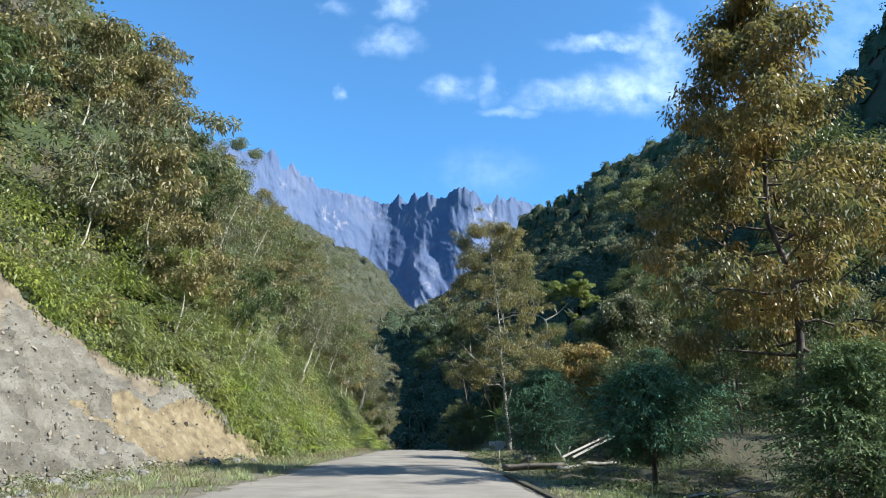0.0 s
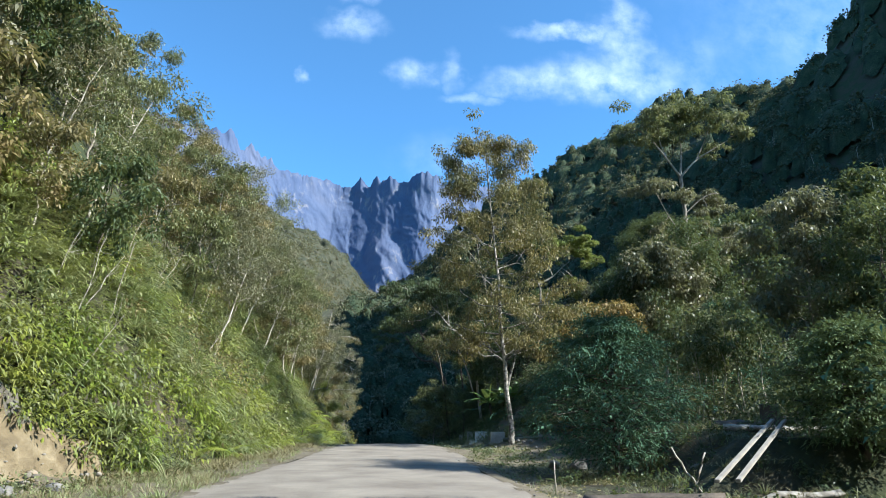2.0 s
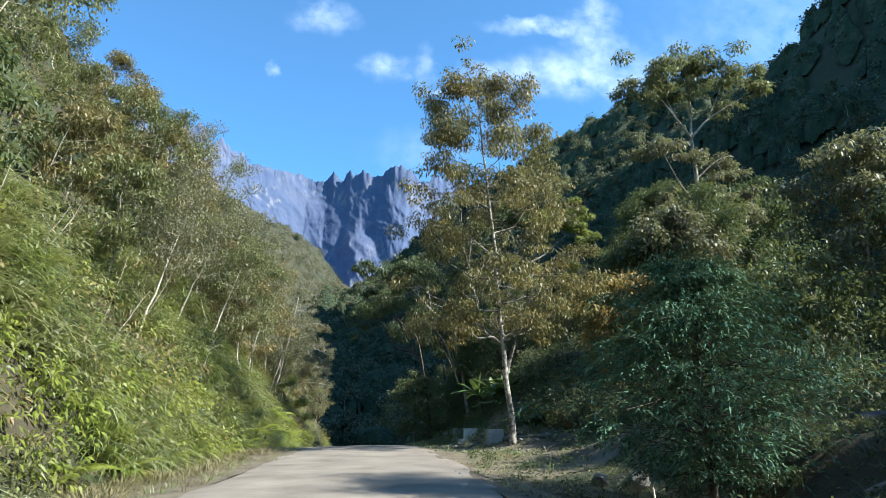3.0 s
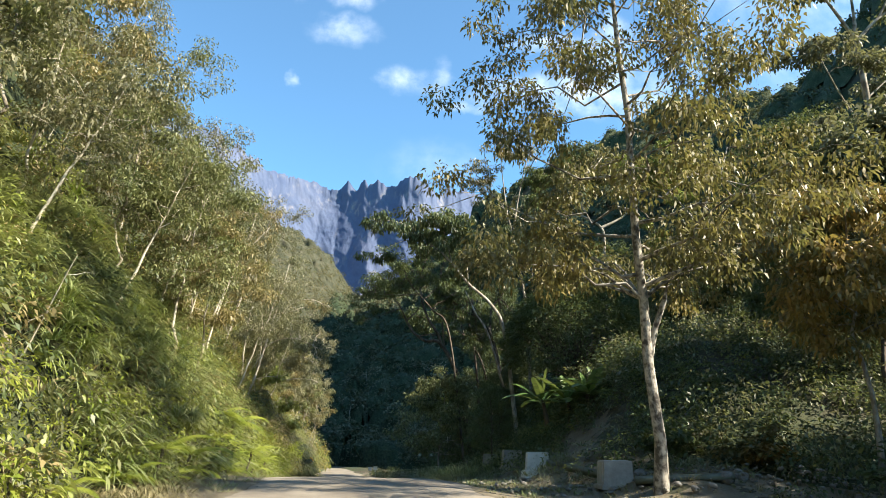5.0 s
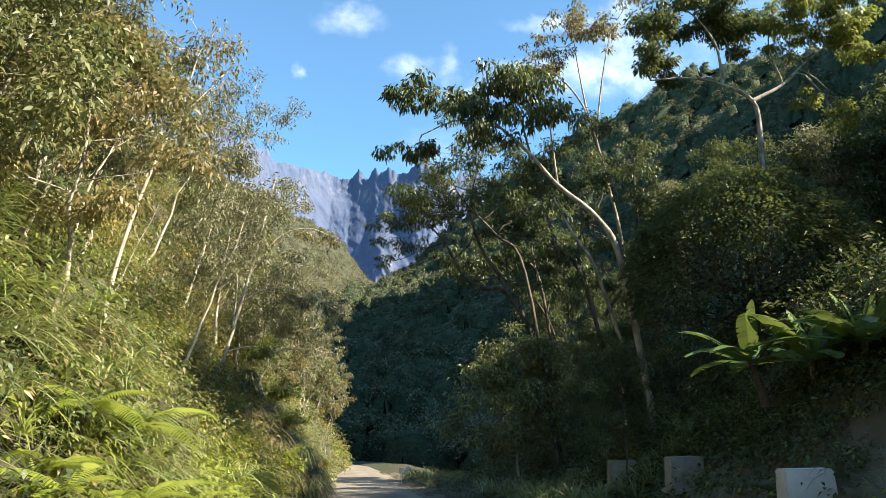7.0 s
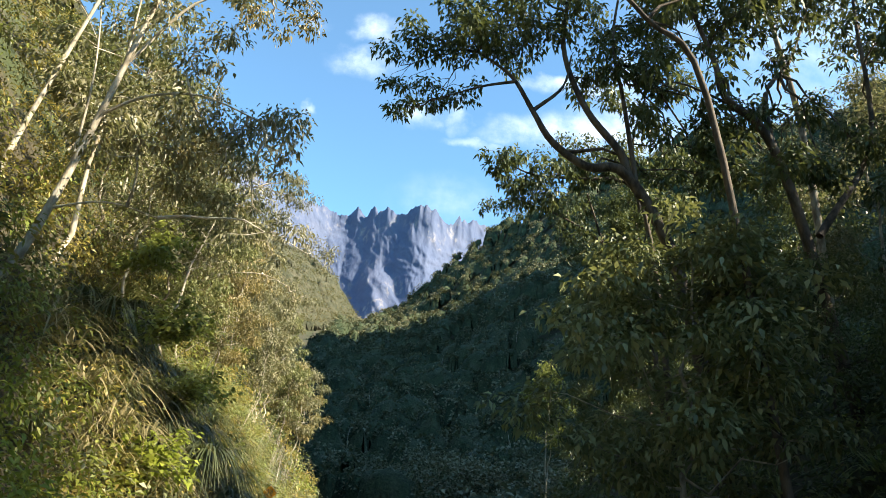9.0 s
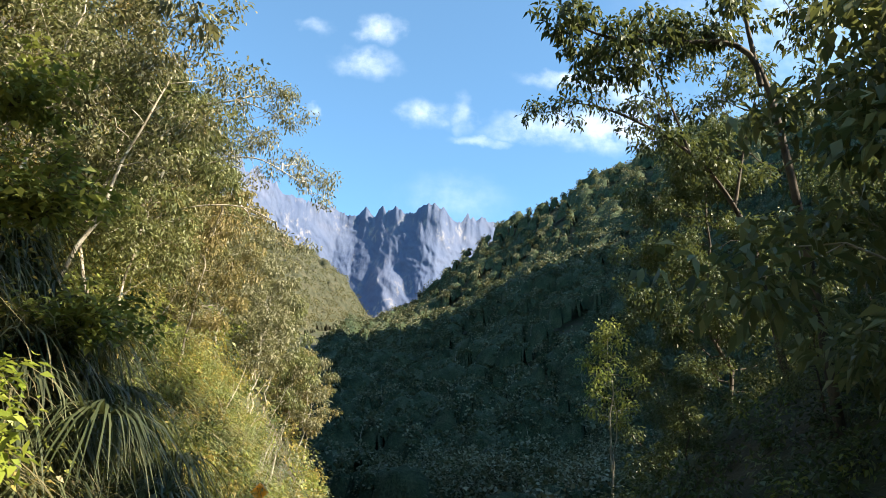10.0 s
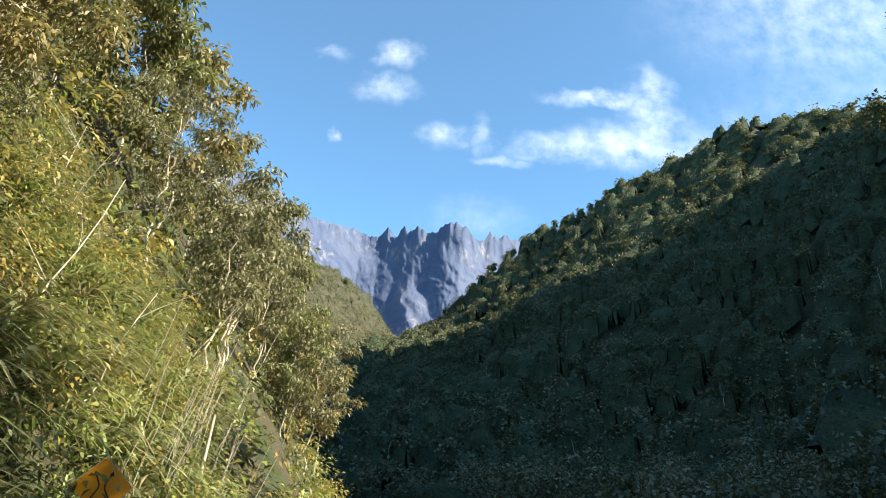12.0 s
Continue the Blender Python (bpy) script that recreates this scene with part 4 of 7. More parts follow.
def fern_patches():
    """Vivid ferny growth above the bare cut and low along the bank."""
    rng = np.random.default_rng(44)
    for y0, y1, d0, d1, n, mat, lab in ((26, 58, 5.5, 15, 210, "bright", "vivid yellow-green ferny growth above the bare cut"), (30, 56, 6, 13, 90, "fern", "vivid fern patch above the bare cut"),
                                        (43, 76, -0.2, 6.0, 60, "bright", "fresh green bushes at the foot of the bank"), (43, 72, -0.2, 8.0, 50, "olive", "olive scrub at the foot of the bank"), (43, 70, -0.2, 3.0, 60, "fern", "yellow-green ferns at the foot of the bank"), (62, 112, -0.2, 2.0, 85, "fern", "yellow-green ferns at the foot of the bank"),
                                        (56, 112, 1.5, 8, 95, "forest", "deep green bushes among the reed grass"), (56, 116, 2, 10, 110, "brown", "browning scrub among the reed grass"), (58, 110, 2.5, 9, 60, "bright", "fresh green bushes high on the bank"),
                                        (100, 119, 1.5, 10, 75, "bright", "fresh feathery yellow-green growth on the bank"), (98, 112, -0.6, 1.6, 40, "fern", "yellow-green ferns at the foot of the bank"), (104, 165, 0, 10, 190, "golden", "golden browning scrub on the sunny bank"), (128, 160, 0, 10, 85, "bright", "sunny yellow-green growth on the bank"), (132, 160, 3, 12, 60, "rust", "rusty orange-brown bushes on the sunny bank"), (126, 158, 0, 8, 50, "forest", "deep green bushes on the sunny bank")):
        x, y = scatter_left(rng, n, y0, y1, d0, d1)
        ok = ~in_cut(x, y, 0.3) & ~((y > 128) & (y < 142) & (x > -11.9))
        x, y = x[ok], y[ok]
        bush_cover("bank_shrubs", rng, x, y, rng.uniform(0.3, 1.5, len(x)), rng.uniform(0.6, 1.3, len(x)), 70 if y0 < 60 else 110, 0.27 if y0 < 60 else 0.165, 0.09 if y0 < 60 else 0.06, mat, lab, 0.5)


def cut_fringe():
    """Growth that hangs over the rim of the bare cut."""
    rng = np.random.default_rng(46)
    for mat, n, lab in (("bright", 1500, "fresh green growth hanging over the rim of the cut"), ("olive", 900, "olive scrub along the rim of the cut"), ("fern", 500, "vivid ferns along the rim of the cut")):
        x, y = scatter_left(rng, n, 1, 50, 0.0, 14)
        ok = in_cut(x, y, 3.2) & ~in_cut(x, y, -0.1)
        x, y = x[ok], y[ok]
        bush_cover("bank_shrubs", rng, x, y, rng.uniform(0.1, 0.7, len(x)), rng.uniform(0.5, 1.0, len(x)), 60, 0.24, 0.085, mat, lab, 0.6)


def grass_clumps(name, rng, x, y, per, length, width, mat, label, spread=0.5, sag=0.9, lift=0.0, segs=3):
    n = len(x)
    c = np.stack([x, y, height(x, y) + lift], 1)
    th = rng.uniform(0, 2 * np.pi, n * per)
    el = rng.uniform(0.35, 1.4, n * per)
    d = np.stack([np.cos(th) * np.cos(el), np.sin(th) * np.cos(el), np.sin(el)], 1)
    p = np.repeat(c, per, 0) + np.stack([np.cos(th), np.sin(th), th * 0], 1) * (spread * rng.uniform(0, 1, n * per))[:, None]
    v, f = blade_strips(rng, p, d, length, width, segs, sag)
    ob = link_mesh(name, face_mesh(name, v, f), M[mat])
    return tagged(ob, label, "grass", kind="stuff")


def left_grass():
    rng = np.random.default_rng(43)
    for y0, y1, n, mat, lab in ((38, 78, 640, "grass", "pale green reed grass hanging down the bank"), (76, 108, 380, "grass", "pale green reed grass hanging down the bank"),
                                (42, 108, 330, "bright", "fresh green reed grass on the roadside bank"), (126, 158, 360, "grass", "pale green reed grass on the roadside bank"), (124, 158, 110, "straw", "bleached dry reed grass on the roadside bank")):
        x, y = scatter_left(rng, n, y0, y1, -0.4, 9.0 if y0 < 45 else 7.0, 1.2)
        ok = ~in_cut(x, y, 0.5) & ~((y > 128) & (y < 142) & (x > -11.9)) & (wavy(x, y, 6, 61) > -0.45)
        x, y = x[ok], y[ok]
        x, y = x + rng.normal(size=len(x)) * 0.1, y - 0.35 * ((y * 1.7) % 1)
        grass_clumps("reed_grass", rng, x, y, 36, 1.75, 0.062, mat, lab, 0.22, 1.5, rng.uniform(0.1, 2.0, len(x)) * (0.4 + 0.6 * (wavy(x, y, 2.2, 62) > 0)), 5)
    x, y = scatter_left(rng, 130, 44, 80, -2.4, 1.2)
    grass_clumps("dead_grass", rng, x, y, 40, 0.9, 0.03, "straw", "dead straw grass matted along the road edge", 0.6, 1.7, 0.1)
    x, y = scatter_left(rng, 80, 60, 130, -0.3, 4)
    grass_clumps("dead_grass", rng, x, y, 34, 1.3, 0.05, "straw", "dead brown grass tangled at the foot of the bank", 0.6, 1.8, 0.5)
    x, y = scatter_left(rng, 70, 44, 118, 0.5, 7)
    grass_clumps("dark_grass", rng, x, y, 50, 2.0, 0.05, "dkgrass", "bluish-green drooping grass tussocks on the bank", 0.5, 1.1, 0.5)
    x, y = scatter_left(rng, 66, 118.0, 127, -1.9, 3.8)
    bush_cover("bank_shrubs", rng, x, y, rng.uniform(0.1, 1.4, len(x)), rng.uniform(0.5, 1.0, len(x)), 40, 0.2, 0.08, "forest", "deep green bushes under the hanging tussocks")
    grass_clumps("dark_grass", rng, x, y, 90, 1.45, 0.060, "sedge", "dark drooping long-bladed tussocks overhanging the road", 0.5, 2.9, rng.uniform(0.6, 3.0, len(x)), 4)
    x, y = scatter_left(rng, 42, 113, 121, -0.4, 4.2)
    grass_clumps("dead_grass", rng, x, y, 34, 1.5, 0.045, "straw", "tangle of dead straw grass hanging down the bank", 0.5, 1.9, rng.uniform(0.4, 3.0, len(x)), 4)
    # low verge grass beside the road
    n = 330
    y = rng.uniform(2, 150, n)
    x = left_toe(y) + rng.uniform(-0.3, 2.9, n) * np.where(y < 45, 1.7, 1.35)
    ok = x < road_x(y) - road_half(y) - 0.1
    grass_clumps("verge_grass", rng, x[ok], y[ok], 20, 0.30, 0.014, "straw", "short straw-coloured verge grass", 0.35, 0.7)
    y = rng.uniform(2, 150, n)
    x = left_toe(y) + rng.uniform(-0.3, 2.9, n) * np.where(y < 45, 1.7, 1.35)
    ok = x < road_x(y) - road_half(y) - 0.1
    grass_clumps("verge_grass", rng, x[ok], y[ok], 22, 0.36, 0.016, "grass", "low green verge grass along the road", 0.35, 0.7)


def slope_trees():
    """Slender pale-stemmed trees on the bank, four builds copied along it."""
    rng = np.random.default_rng(47)
    builds = []
    for k, (mat, bark, h, lab) in enumerate((("olive", "bark_pale", 9.5, "slender olive-leaved tree with pale stem on the steep bank"),
                                             ("brown", "bark_pale", 8.5, "thin browning tree with pale branches on the steep bank"),
                                             ("grey", "bark_white", 10.0, "sparse grey-green tree with whitish stems on the bank"),
                                             ("forest", "bark_dark", 8.0, "bushy green tree rooted in the steep bank"))):
        prof = ([1.2, 2.4, 2.6, 1.8, 0.8], [1.0, 2.2, 2.8, 2.0, 0.9], [0.9, 1.8, 2.4, 2.2, 1.0], [1.6, 2.8, 2.8, 2.0, 1.0])[k]
        builds.append(dict(seed=100 + k, height=h, crown_base=h * 0.33, profile=prof, trunk_r=0.085, limbs=15, twigs=3,
                           leaves=(3000, 2900, 2300, 3100)[k], leaf=0.33, wide=0.13, clump=0.66, flat=0.6, lean=(0.7, 0.2), bare=(0.08, 0.15, 0.33, 0)[k]))
        builds[-1]["tags"] = (mat, bark, lab)
    for b in list(builds):
        builds.append(dict(b, seed=b["seed"] + 40, leaves=int(b["leaves"] * 2.3), leaf=0.185, wide=0.075, clump=0.6, twigs=4, bare=b["bare"] + 0.12))
    made = [None] * 8
    spots = []
    for y in np.arange(2, 216, 4.2):
        for row, (d0, d1) in enumerate(((2.8, 6.5), (7.5, 14), (15, 24), (25, 34))):
            yy = y + rng.uniform(-1.4, 1.4)
            spots.append((yy, left_toe(yy) - rng.uniform(d0, d1) - (1.2 if 120 < yy < 175 and row == 0 else 0), row))
    for yy, xx, row in spots:
        if in_cut(xx, yy, 1.5) or (row == 2 and yy > 60 and rng.uniform() < 0.35) or (row == 3 and yy > 45) or (row == 2 and yy > 110) or (row < 2 and 101 < yy < 119 and rng.uniform() < 0.7) or (row == 0 and rng.uniform() < (0.45 if yy < 95 else 0.2)):
            continue
        k = rng.choice(4, p=(0.36, 0.24, 0.22, 0.18) if yy < 80 else (0.16, 0.46, 0.36, 0.02))
        k += 4 if 70 < yy < 160 else 0
        z = float(height(xx, yy))
        sc = rng.uniform(0.8, 1.2) * (float(np.interp(yy, [20, 50, 90, 105, 125, 150, 200], [0.8, 0.9, 1.1, 1.4, 1.25, 0.85, 1.15])) if row == 0 else float(np.interp(yy, [40, 120], [1.05, 1.3])))
        turn = rng.uniform(-1.1, 1.1)
        if made[k] is None:
            kw = dict(builds[k])
            mat, bark, lab = kw.pop("tags")
            made[k] = tree("bank_tree", (xx, yy, z), lab, mat, bark, turn, "trees on the left bank", **kw)
            made[k].scale = (sc, sc, sc)
        else:
            cp = copy_thing(made[k], pose(xx, yy, z, 0, 0, math.degrees(turn)))
            cp.scale = (sc, sc, sc)


left_cover()
fern_patches()
cut_fringe()
left_grass()
slope_trees()


# ---- right side ----
def roadside_trees():
    g = lambda x, y: (x, y, float(height(x, y)) - 0.05)
    tree("roadside_tree", g(14.9, 27.5), "tall tree with browning orange-tinged leaves on a dark trunk", "orange", "bark_dark", 0.4, seed=201, height=23, crown_base=5.0,
         profile=[4.3, 4.8, 4.2, 3.2, 2.1, 0.9], trunk_r=0.24, limbs=50, twigs=6, leaves=42000, leaf=0.24, wide=0.105, clump=0.82, flat=0.6, lean=(-0.8, 0.5), bare=0.05, droop=0.8)
    tree("roadside_tree", g(7.3, 76.2), "tall roadside tree with mottled pale trunk and yellowing leaves", "yellow", "bark_mottled", 0.0, seed=202, height=25.5, crown_base=6.6,
         profile=[4.0, 5.2, 5.4, 4.6, 3.6, 1.8], trunk_r=0.235, limbs=40, twigs=7, rise=0.45, leaves=48000, leaf=0.205, wide=0.095, clump=0.86, flat=0.6, crook=0.02, lean=(-2.0, -2.5), bare=0.05, droop=0.8, fork=(3.4, 3.2, 0.6, 7.5),
         boughs=((-2.4, 4.4, 8.7, 1.1), (-0.9, 5.4, 9.0, 1.1), (0.6, 5.2, 8.9, 1.2), (2.4, 5.2, 8.6, 1.3), (3.6, 4.2, 7.8, 1.2), (-4.4, 1.0, 8.2, 1.3), (-5.0, -1.0, 7.4, 1.2), (4.8, 1.5, 8.8, 1.4)))
    tree("roadside_tree", g(15.8, 77), "lower tree with rusty orange leaf clusters", "rust", "bark_pale", 1.0, seed=203, height=11.6, crown_base=5,
         profile=[2.0, 3.0, 2.9, 1.5], trunk_r=0.14, limbs=20, twigs=5, leaves=9000, leaf=0.30, wide=0.13, clump=0.8, droop=0.7, flat=0.55)
    limb_tree("emergent_tree", "very tall tree with bare pale trunk and open green umbrella crown", "bark_pale",
              [([(29.6, 93, float(height(29.6, 93)) - 0.3), (29.9, 93, 9), (30.2, 93, 16.2), (30.7, 93, 23), (30.6, 93, 29.5)], 0.34, 0.20),
               ([(30.6, 93, 29.5), (29.0, 92.6, 31.5), (27.4, 92.4, 33.6), (25.2, 92.0, 35.2)], 0.16, 0.04), ([(30.6, 93, 29.5), (31.2, 93.6, 33), (31.4, 94, 36.4)], 0.17, 0.04),
               ([(30.6, 93, 29.5), (32.6, 93, 31.6), (35.0, 93.2, 33.2), (37.2, 93.4, 34.6)], 0.15, 0.04), ([(29.0, 92.6, 31.5), (28.6, 93.4, 34.2), (28.8, 94, 36.6)], 0.09, 0.03),
               ([(32.6, 93, 31.6), (33.8, 92.2, 34.4), (34.4, 91.8, 36.6)], 0.09, 0.03), ([(30.5, 93, 22), (28.6, 92.6, 24.6), (27.0, 92.2, 27.6)], 0.10, 0.03),
               ([(30.5, 93, 21), (33.4, 93, 22.0), (36.4, 93, 22.4)], 0.09, 0.03), ([(30.7, 93, 25), (33.0, 93, 27.0), (34.6, 93, 27.6)], 0.07, 0.03)],
              [("olive", [(25.2, 93, 35.0, 1.5), (26.8, 93, 36.2, 1.7), (28.6, 93, 37.4, 1.8), (30.6, 93, 37.8, 1.8), (32.6, 93, 38.0, 1.8), (34.6, 93, 37.2, 1.8), (36.4, 93, 35.8, 1.6), (37.8, 93, 34.6, 1.3), (27.0, 93, 33.8, 1.1),
                           (35.4, 93, 33.4, 1.2), (31.8, 93, 35.6, 1.5), (29.4, 93, 35.2, 1.4), (31.9, 93, 23.6, 0.9), (24.0, 93, 34.2, 1.0)]),
               ("grey", [(27.2, 93, 28.4, 1.5), (25.6, 93, 27.4, 1.3), (28.4, 93, 26.4, 1.2), (36.6, 93, 22.6, 1.4), (34.4, 93, 22.8, 1.3), (38.2, 93, 22.0, 1.0), (34.6, 93, 28.0, 1.4), (36.0, 93, 26.8, 1.2), (33.0, 93, 25.2, 1.0), (33.2, 93, 20.4, 1.2), (27.4, 93, 22.8, 1.1)])],
              204, 0.34, 0.16, per=850, flat=0.5, depth=3.0, droop=0.5, sub=9)
    tree("understorey_tree", g(24, 85), "sparse grey-green tree beside a tall pale trunk", "grey", "bark_pale", 0.9, seed=205, height=15, crown_base=5,
         profile=[2.5, 3.6, 4.0, 3.0, 1.2], trunk_r=0.22, limbs=26, twigs=5, leaves=13000, leaf=0.42, wide=0.18, clump=1.2, bare=0.1)
    for x, y, top, seed in ((29.6, 70, 19.8, 221), (35.2, 70.5, 22.4, 222), (33.0, 66, 17.5, 223)):
        z = float(height(x, y)) - 0.1
        tree("understorey_tree", (x, y, z), "tall grey-green tree with pale trunk behind the clearing", "grey" if seed == 221 else "forest", "bark_pale", seed * 0.7, seed=seed, height=top - z, crown_base=(top - z) * 0.4,
             profile=[2.4, 3.4, 3.6, 2.8, 1.4], trunk_r=0.2, limbs=26, twigs=5, leaves=9000, leaf=0.38, wide=0.17, clump=1.0, flat=0.5, bare=0.1)
    dome_tree((13.0, 105.6, float(height(13.0, 105.6)) - 0.1), 13.7, (5.8, 4.8, 5.6), 206)
    for k, (x, y, top, size) in enumerate(((33, 108, 26, 0.95), (38.5, 110, 29, 1.05), (33.5, 115, 26, 1.0), (39, 118, 30, 1.1), (34, 122, 26, 0.95), (29, 119, 22, 0.85), (42, 104, 29, 1.1), (43, 112, 31, 1.1))):
        z = float(height(x, y)) - 0.2
        if k < 2:
            made = [None, None] if k == 0 else made
            made[k] = tree("forest_giant", (x, y, z), "tall dark forest tree of the shaded slope", "dark" if k else "forest", "bark_dark", k, "giants of the shaded slope", seed=231 + k, height=26, crown_base=8,
                           profile=[3.4, 4.8, 5.2, 4.6, 2.4], trunk_r=0.32, limbs=30, twigs=5, leaves=11000, leaf=0.42, wide=0.2, clump=1.2, flat=0.55)
            made[k].scale = (size, size, (top - z) / 26)
        else:
            copy_thing(made[k % 2], pose(x, y, z, 0, 0, 67 * k)).scale = (size, size, (top - z) / 26)
    zed = lambda x, y: float(height(x, y)) - 0.3
    limb_tree("leaning_tree", "leaning pale-stemmed tree with dark drooping leaves over the road", "bark_pale",
              [([(8.6, 107.6, zed(8.6, 107.6)), (7.6, 107.8, 9.6), (6.5, 107.8, 12.1), (4.5, 107.8, 13.9), (3.1, 107.6, 15.5), (1.6, 107.5, 16.9), (0.0, 107.3, 18.2)], 0.20, 0.05),
               ([(4.5, 107.8, 13.9), (4.3, 107.6, 16.0), (4.1, 107.5, 18.0)], 0.07, 0.03), ([(3.1, 107.6, 15.5), (2.5, 107.2, 17.6), (1.9, 107.0, 19.2)], 0.07, 0.03),
               ([(1.6, 107.5, 16.9), (-0.6, 107.6, 17.4), (-2.6, 107.8, 16.6)], 0.06, 0.03), ([(0.0, 107.3, 18.2), (-1.8, 107.0, 18.8), (-3.4, 106.8, 18.7)], 0.05, 0.02),
               ([(7.6, 108.6, 5.5), (6.3, 108.3, 9.7), (5.2, 108.2, 11.5), (4.3, 108.0, 13.3)], 0.11, 0.05)],
              [("dark", [(-2.6, 107.5, 19.2, 1.1), (-0.6, 107.5, 19.0, 1.2), (1.9, 107.5, 19.1, 1.3), (1.1, 107.5, 17.9, 1.3), (4.1, 107.5, 18.0, 1.2), (-0.7, 107.5, 17.4, 1.1), (-2.6, 107.5, 16.4, 1.0),
                         (2.6, 107.5, 17.0, 1.2), (0.3, 107.5, 16.6, 0.9), (-3.6, 107.5, 18.5, 0.8), (3.2, 107.5, 18.9, 1.1), (0.7, 107.5, 19.0, 1.1)])],
              209, 0.33, 0.14, per=430, droop=1.3, flat=0.6)
    limb_tree("slender_tree", "slender crooked tree with a small green crown on the shaded slope", "bark_dark",
              [([(5.0, 112.0, zed(5.0, 112.0)), (3.4, 112.0, 10.0), (1.8, 112.0, 12.3), (-0.1, 112.0, 14.4), (-0.9, 112.0, 16.0)], 0.12, 0.03),
               ([(0.6, 112.0, 13.6), (-2.0, 112.0, 13.5), (-4.2, 112.0, 13.8)], 0.05, 0.02)],
              [("forest", [(-2.5, 112, 15.0, 1.1), (-0.9, 112, 16.2, 1.0), (-3.3, 112, 14.3, 1.0), (-1.2, 112, 14.6, 0.9), (1.2, 112, 15.4, 1.0), (3.0, 112, 15.0, 1.2), (4.6, 112, 14.2, 1.2), (3.8, 112, 12.6, 1.0)])],
              213, 0.26, 0.11, per=360)
    limb_tree("sparse_tree", "sparse see-through tree with pale forked stems and brownish leaves", "bark_pale",
              [([(12.6, 121.0, zed(12.6, 121.0)), (12.2, 121, 14.0), (11.4, 121, 19.0), (10.3, 121, 24.2), (8.4, 121, 27.2), (6.2, 121, 28.5)], 0.19, 0.03),
               ([(10.3, 121, 24.2), (9.8, 121, 28.3), (9.5, 121, 31.6)], 0.09, 0.02), ([(10.8, 121, 22.0), (11.6, 121, 27.0), (12.6, 121, 31.2), (13.6, 121, 33.0)], 0.10, 0.02)],
              [("brown", [(6.0, 121, 28.6, 1.2), (8.0, 121, 30.2, 1.3), (9.5, 121, 31.9, 1.3), (12.2, 121, 33.2, 1.2), (14.0, 121, 33.4, 1.0), (7.4, 121, 28.8, 1.2), (11.2, 121, 32.0, 1.3), (8.9, 121, 33.0, 1.0), (6.6, 121, 30.0, 0.9), (13.0, 121, 31.6, 0.8)])],
              208, 0.28, 0.12, per=380, droop=0.8)
    limb_tree("umbrella_tree", "spreading umbrella-crowned tree with dark limbs and sunlit top coloured yellow-green", "bark_pale",
              [([(17.4, 110, zed(17.4, 110)), (16.9, 110, 14.0), (17.1, 110, 18.0), (16.9, 110, 20.0), (15.2, 110, 21.0), (13.2, 110, 21.4), (10.9, 110, 21.2)], 0.24, 0.04),
               ([(15.2, 110, 21.0), (14.9, 109.6, 23.2), (13.6, 109, 24.7), (12.3, 108.8, 25.5)], 0.10, 0.03), ([(16.9, 110, 20.0), (18.9, 110, 21.1), (20.6, 110.4, 22.7), (22.8, 110.6, 24.4)], 0.15, 0.03),
               ([(15.2, 110, 21.0), (16.2, 110.6, 23.5), (15.8, 111, 25.8)], 0.09, 0.03), ([(18.9, 110, 21.1), (18.1, 109.6, 23.4), (18.2, 109, 25.0)], 0.08, 0.03)],
              [("forest", [(11.3, 110, 24.6, 1.3), (13.1, 110, 25.7, 1.4), (15.5, 110, 26.2, 1.4), (9.9, 110, 21.9, 1.0), (11.6, 110, 22.2, 1.0), (13.4, 110, 22.6, 0.9), (16.9, 110, 25.6, 1.3), (12.2, 110, 24.8, 1.2), (10.5, 110, 23.4, 1.0),
                           (16.6, 110, 23.6, 0.8), (14.2, 110, 26.2, 1.2), (17.6, 112, 26.2, 1.3), (14.6, 112, 25.4, 1.2)]),
               # sunlight on the crown's right side, put into the leaf colour
               ("bright", [(18.3, 110, 24.9, 1.2), (20.4, 110, 25.4, 1.3), (22.3, 110, 26.0, 1.3), (24.0, 110, 25.3, 1.2), (24.9, 110, 24.0, 1.1), (19.6, 110, 23.8, 0.9), (22.6, 110, 24.4, 1.1), (21.4, 110, 25.6, 1.1), (23.4, 110, 22.6, 0.9),
                           (22.4, 110, 21.4, 0.8), (22.6, 110, 19.8, 0.8), (21.8, 110, 18.4, 0.7)])],
              207, 0.25, 0.12, per=1000, flat=0.45, depth=2.6)
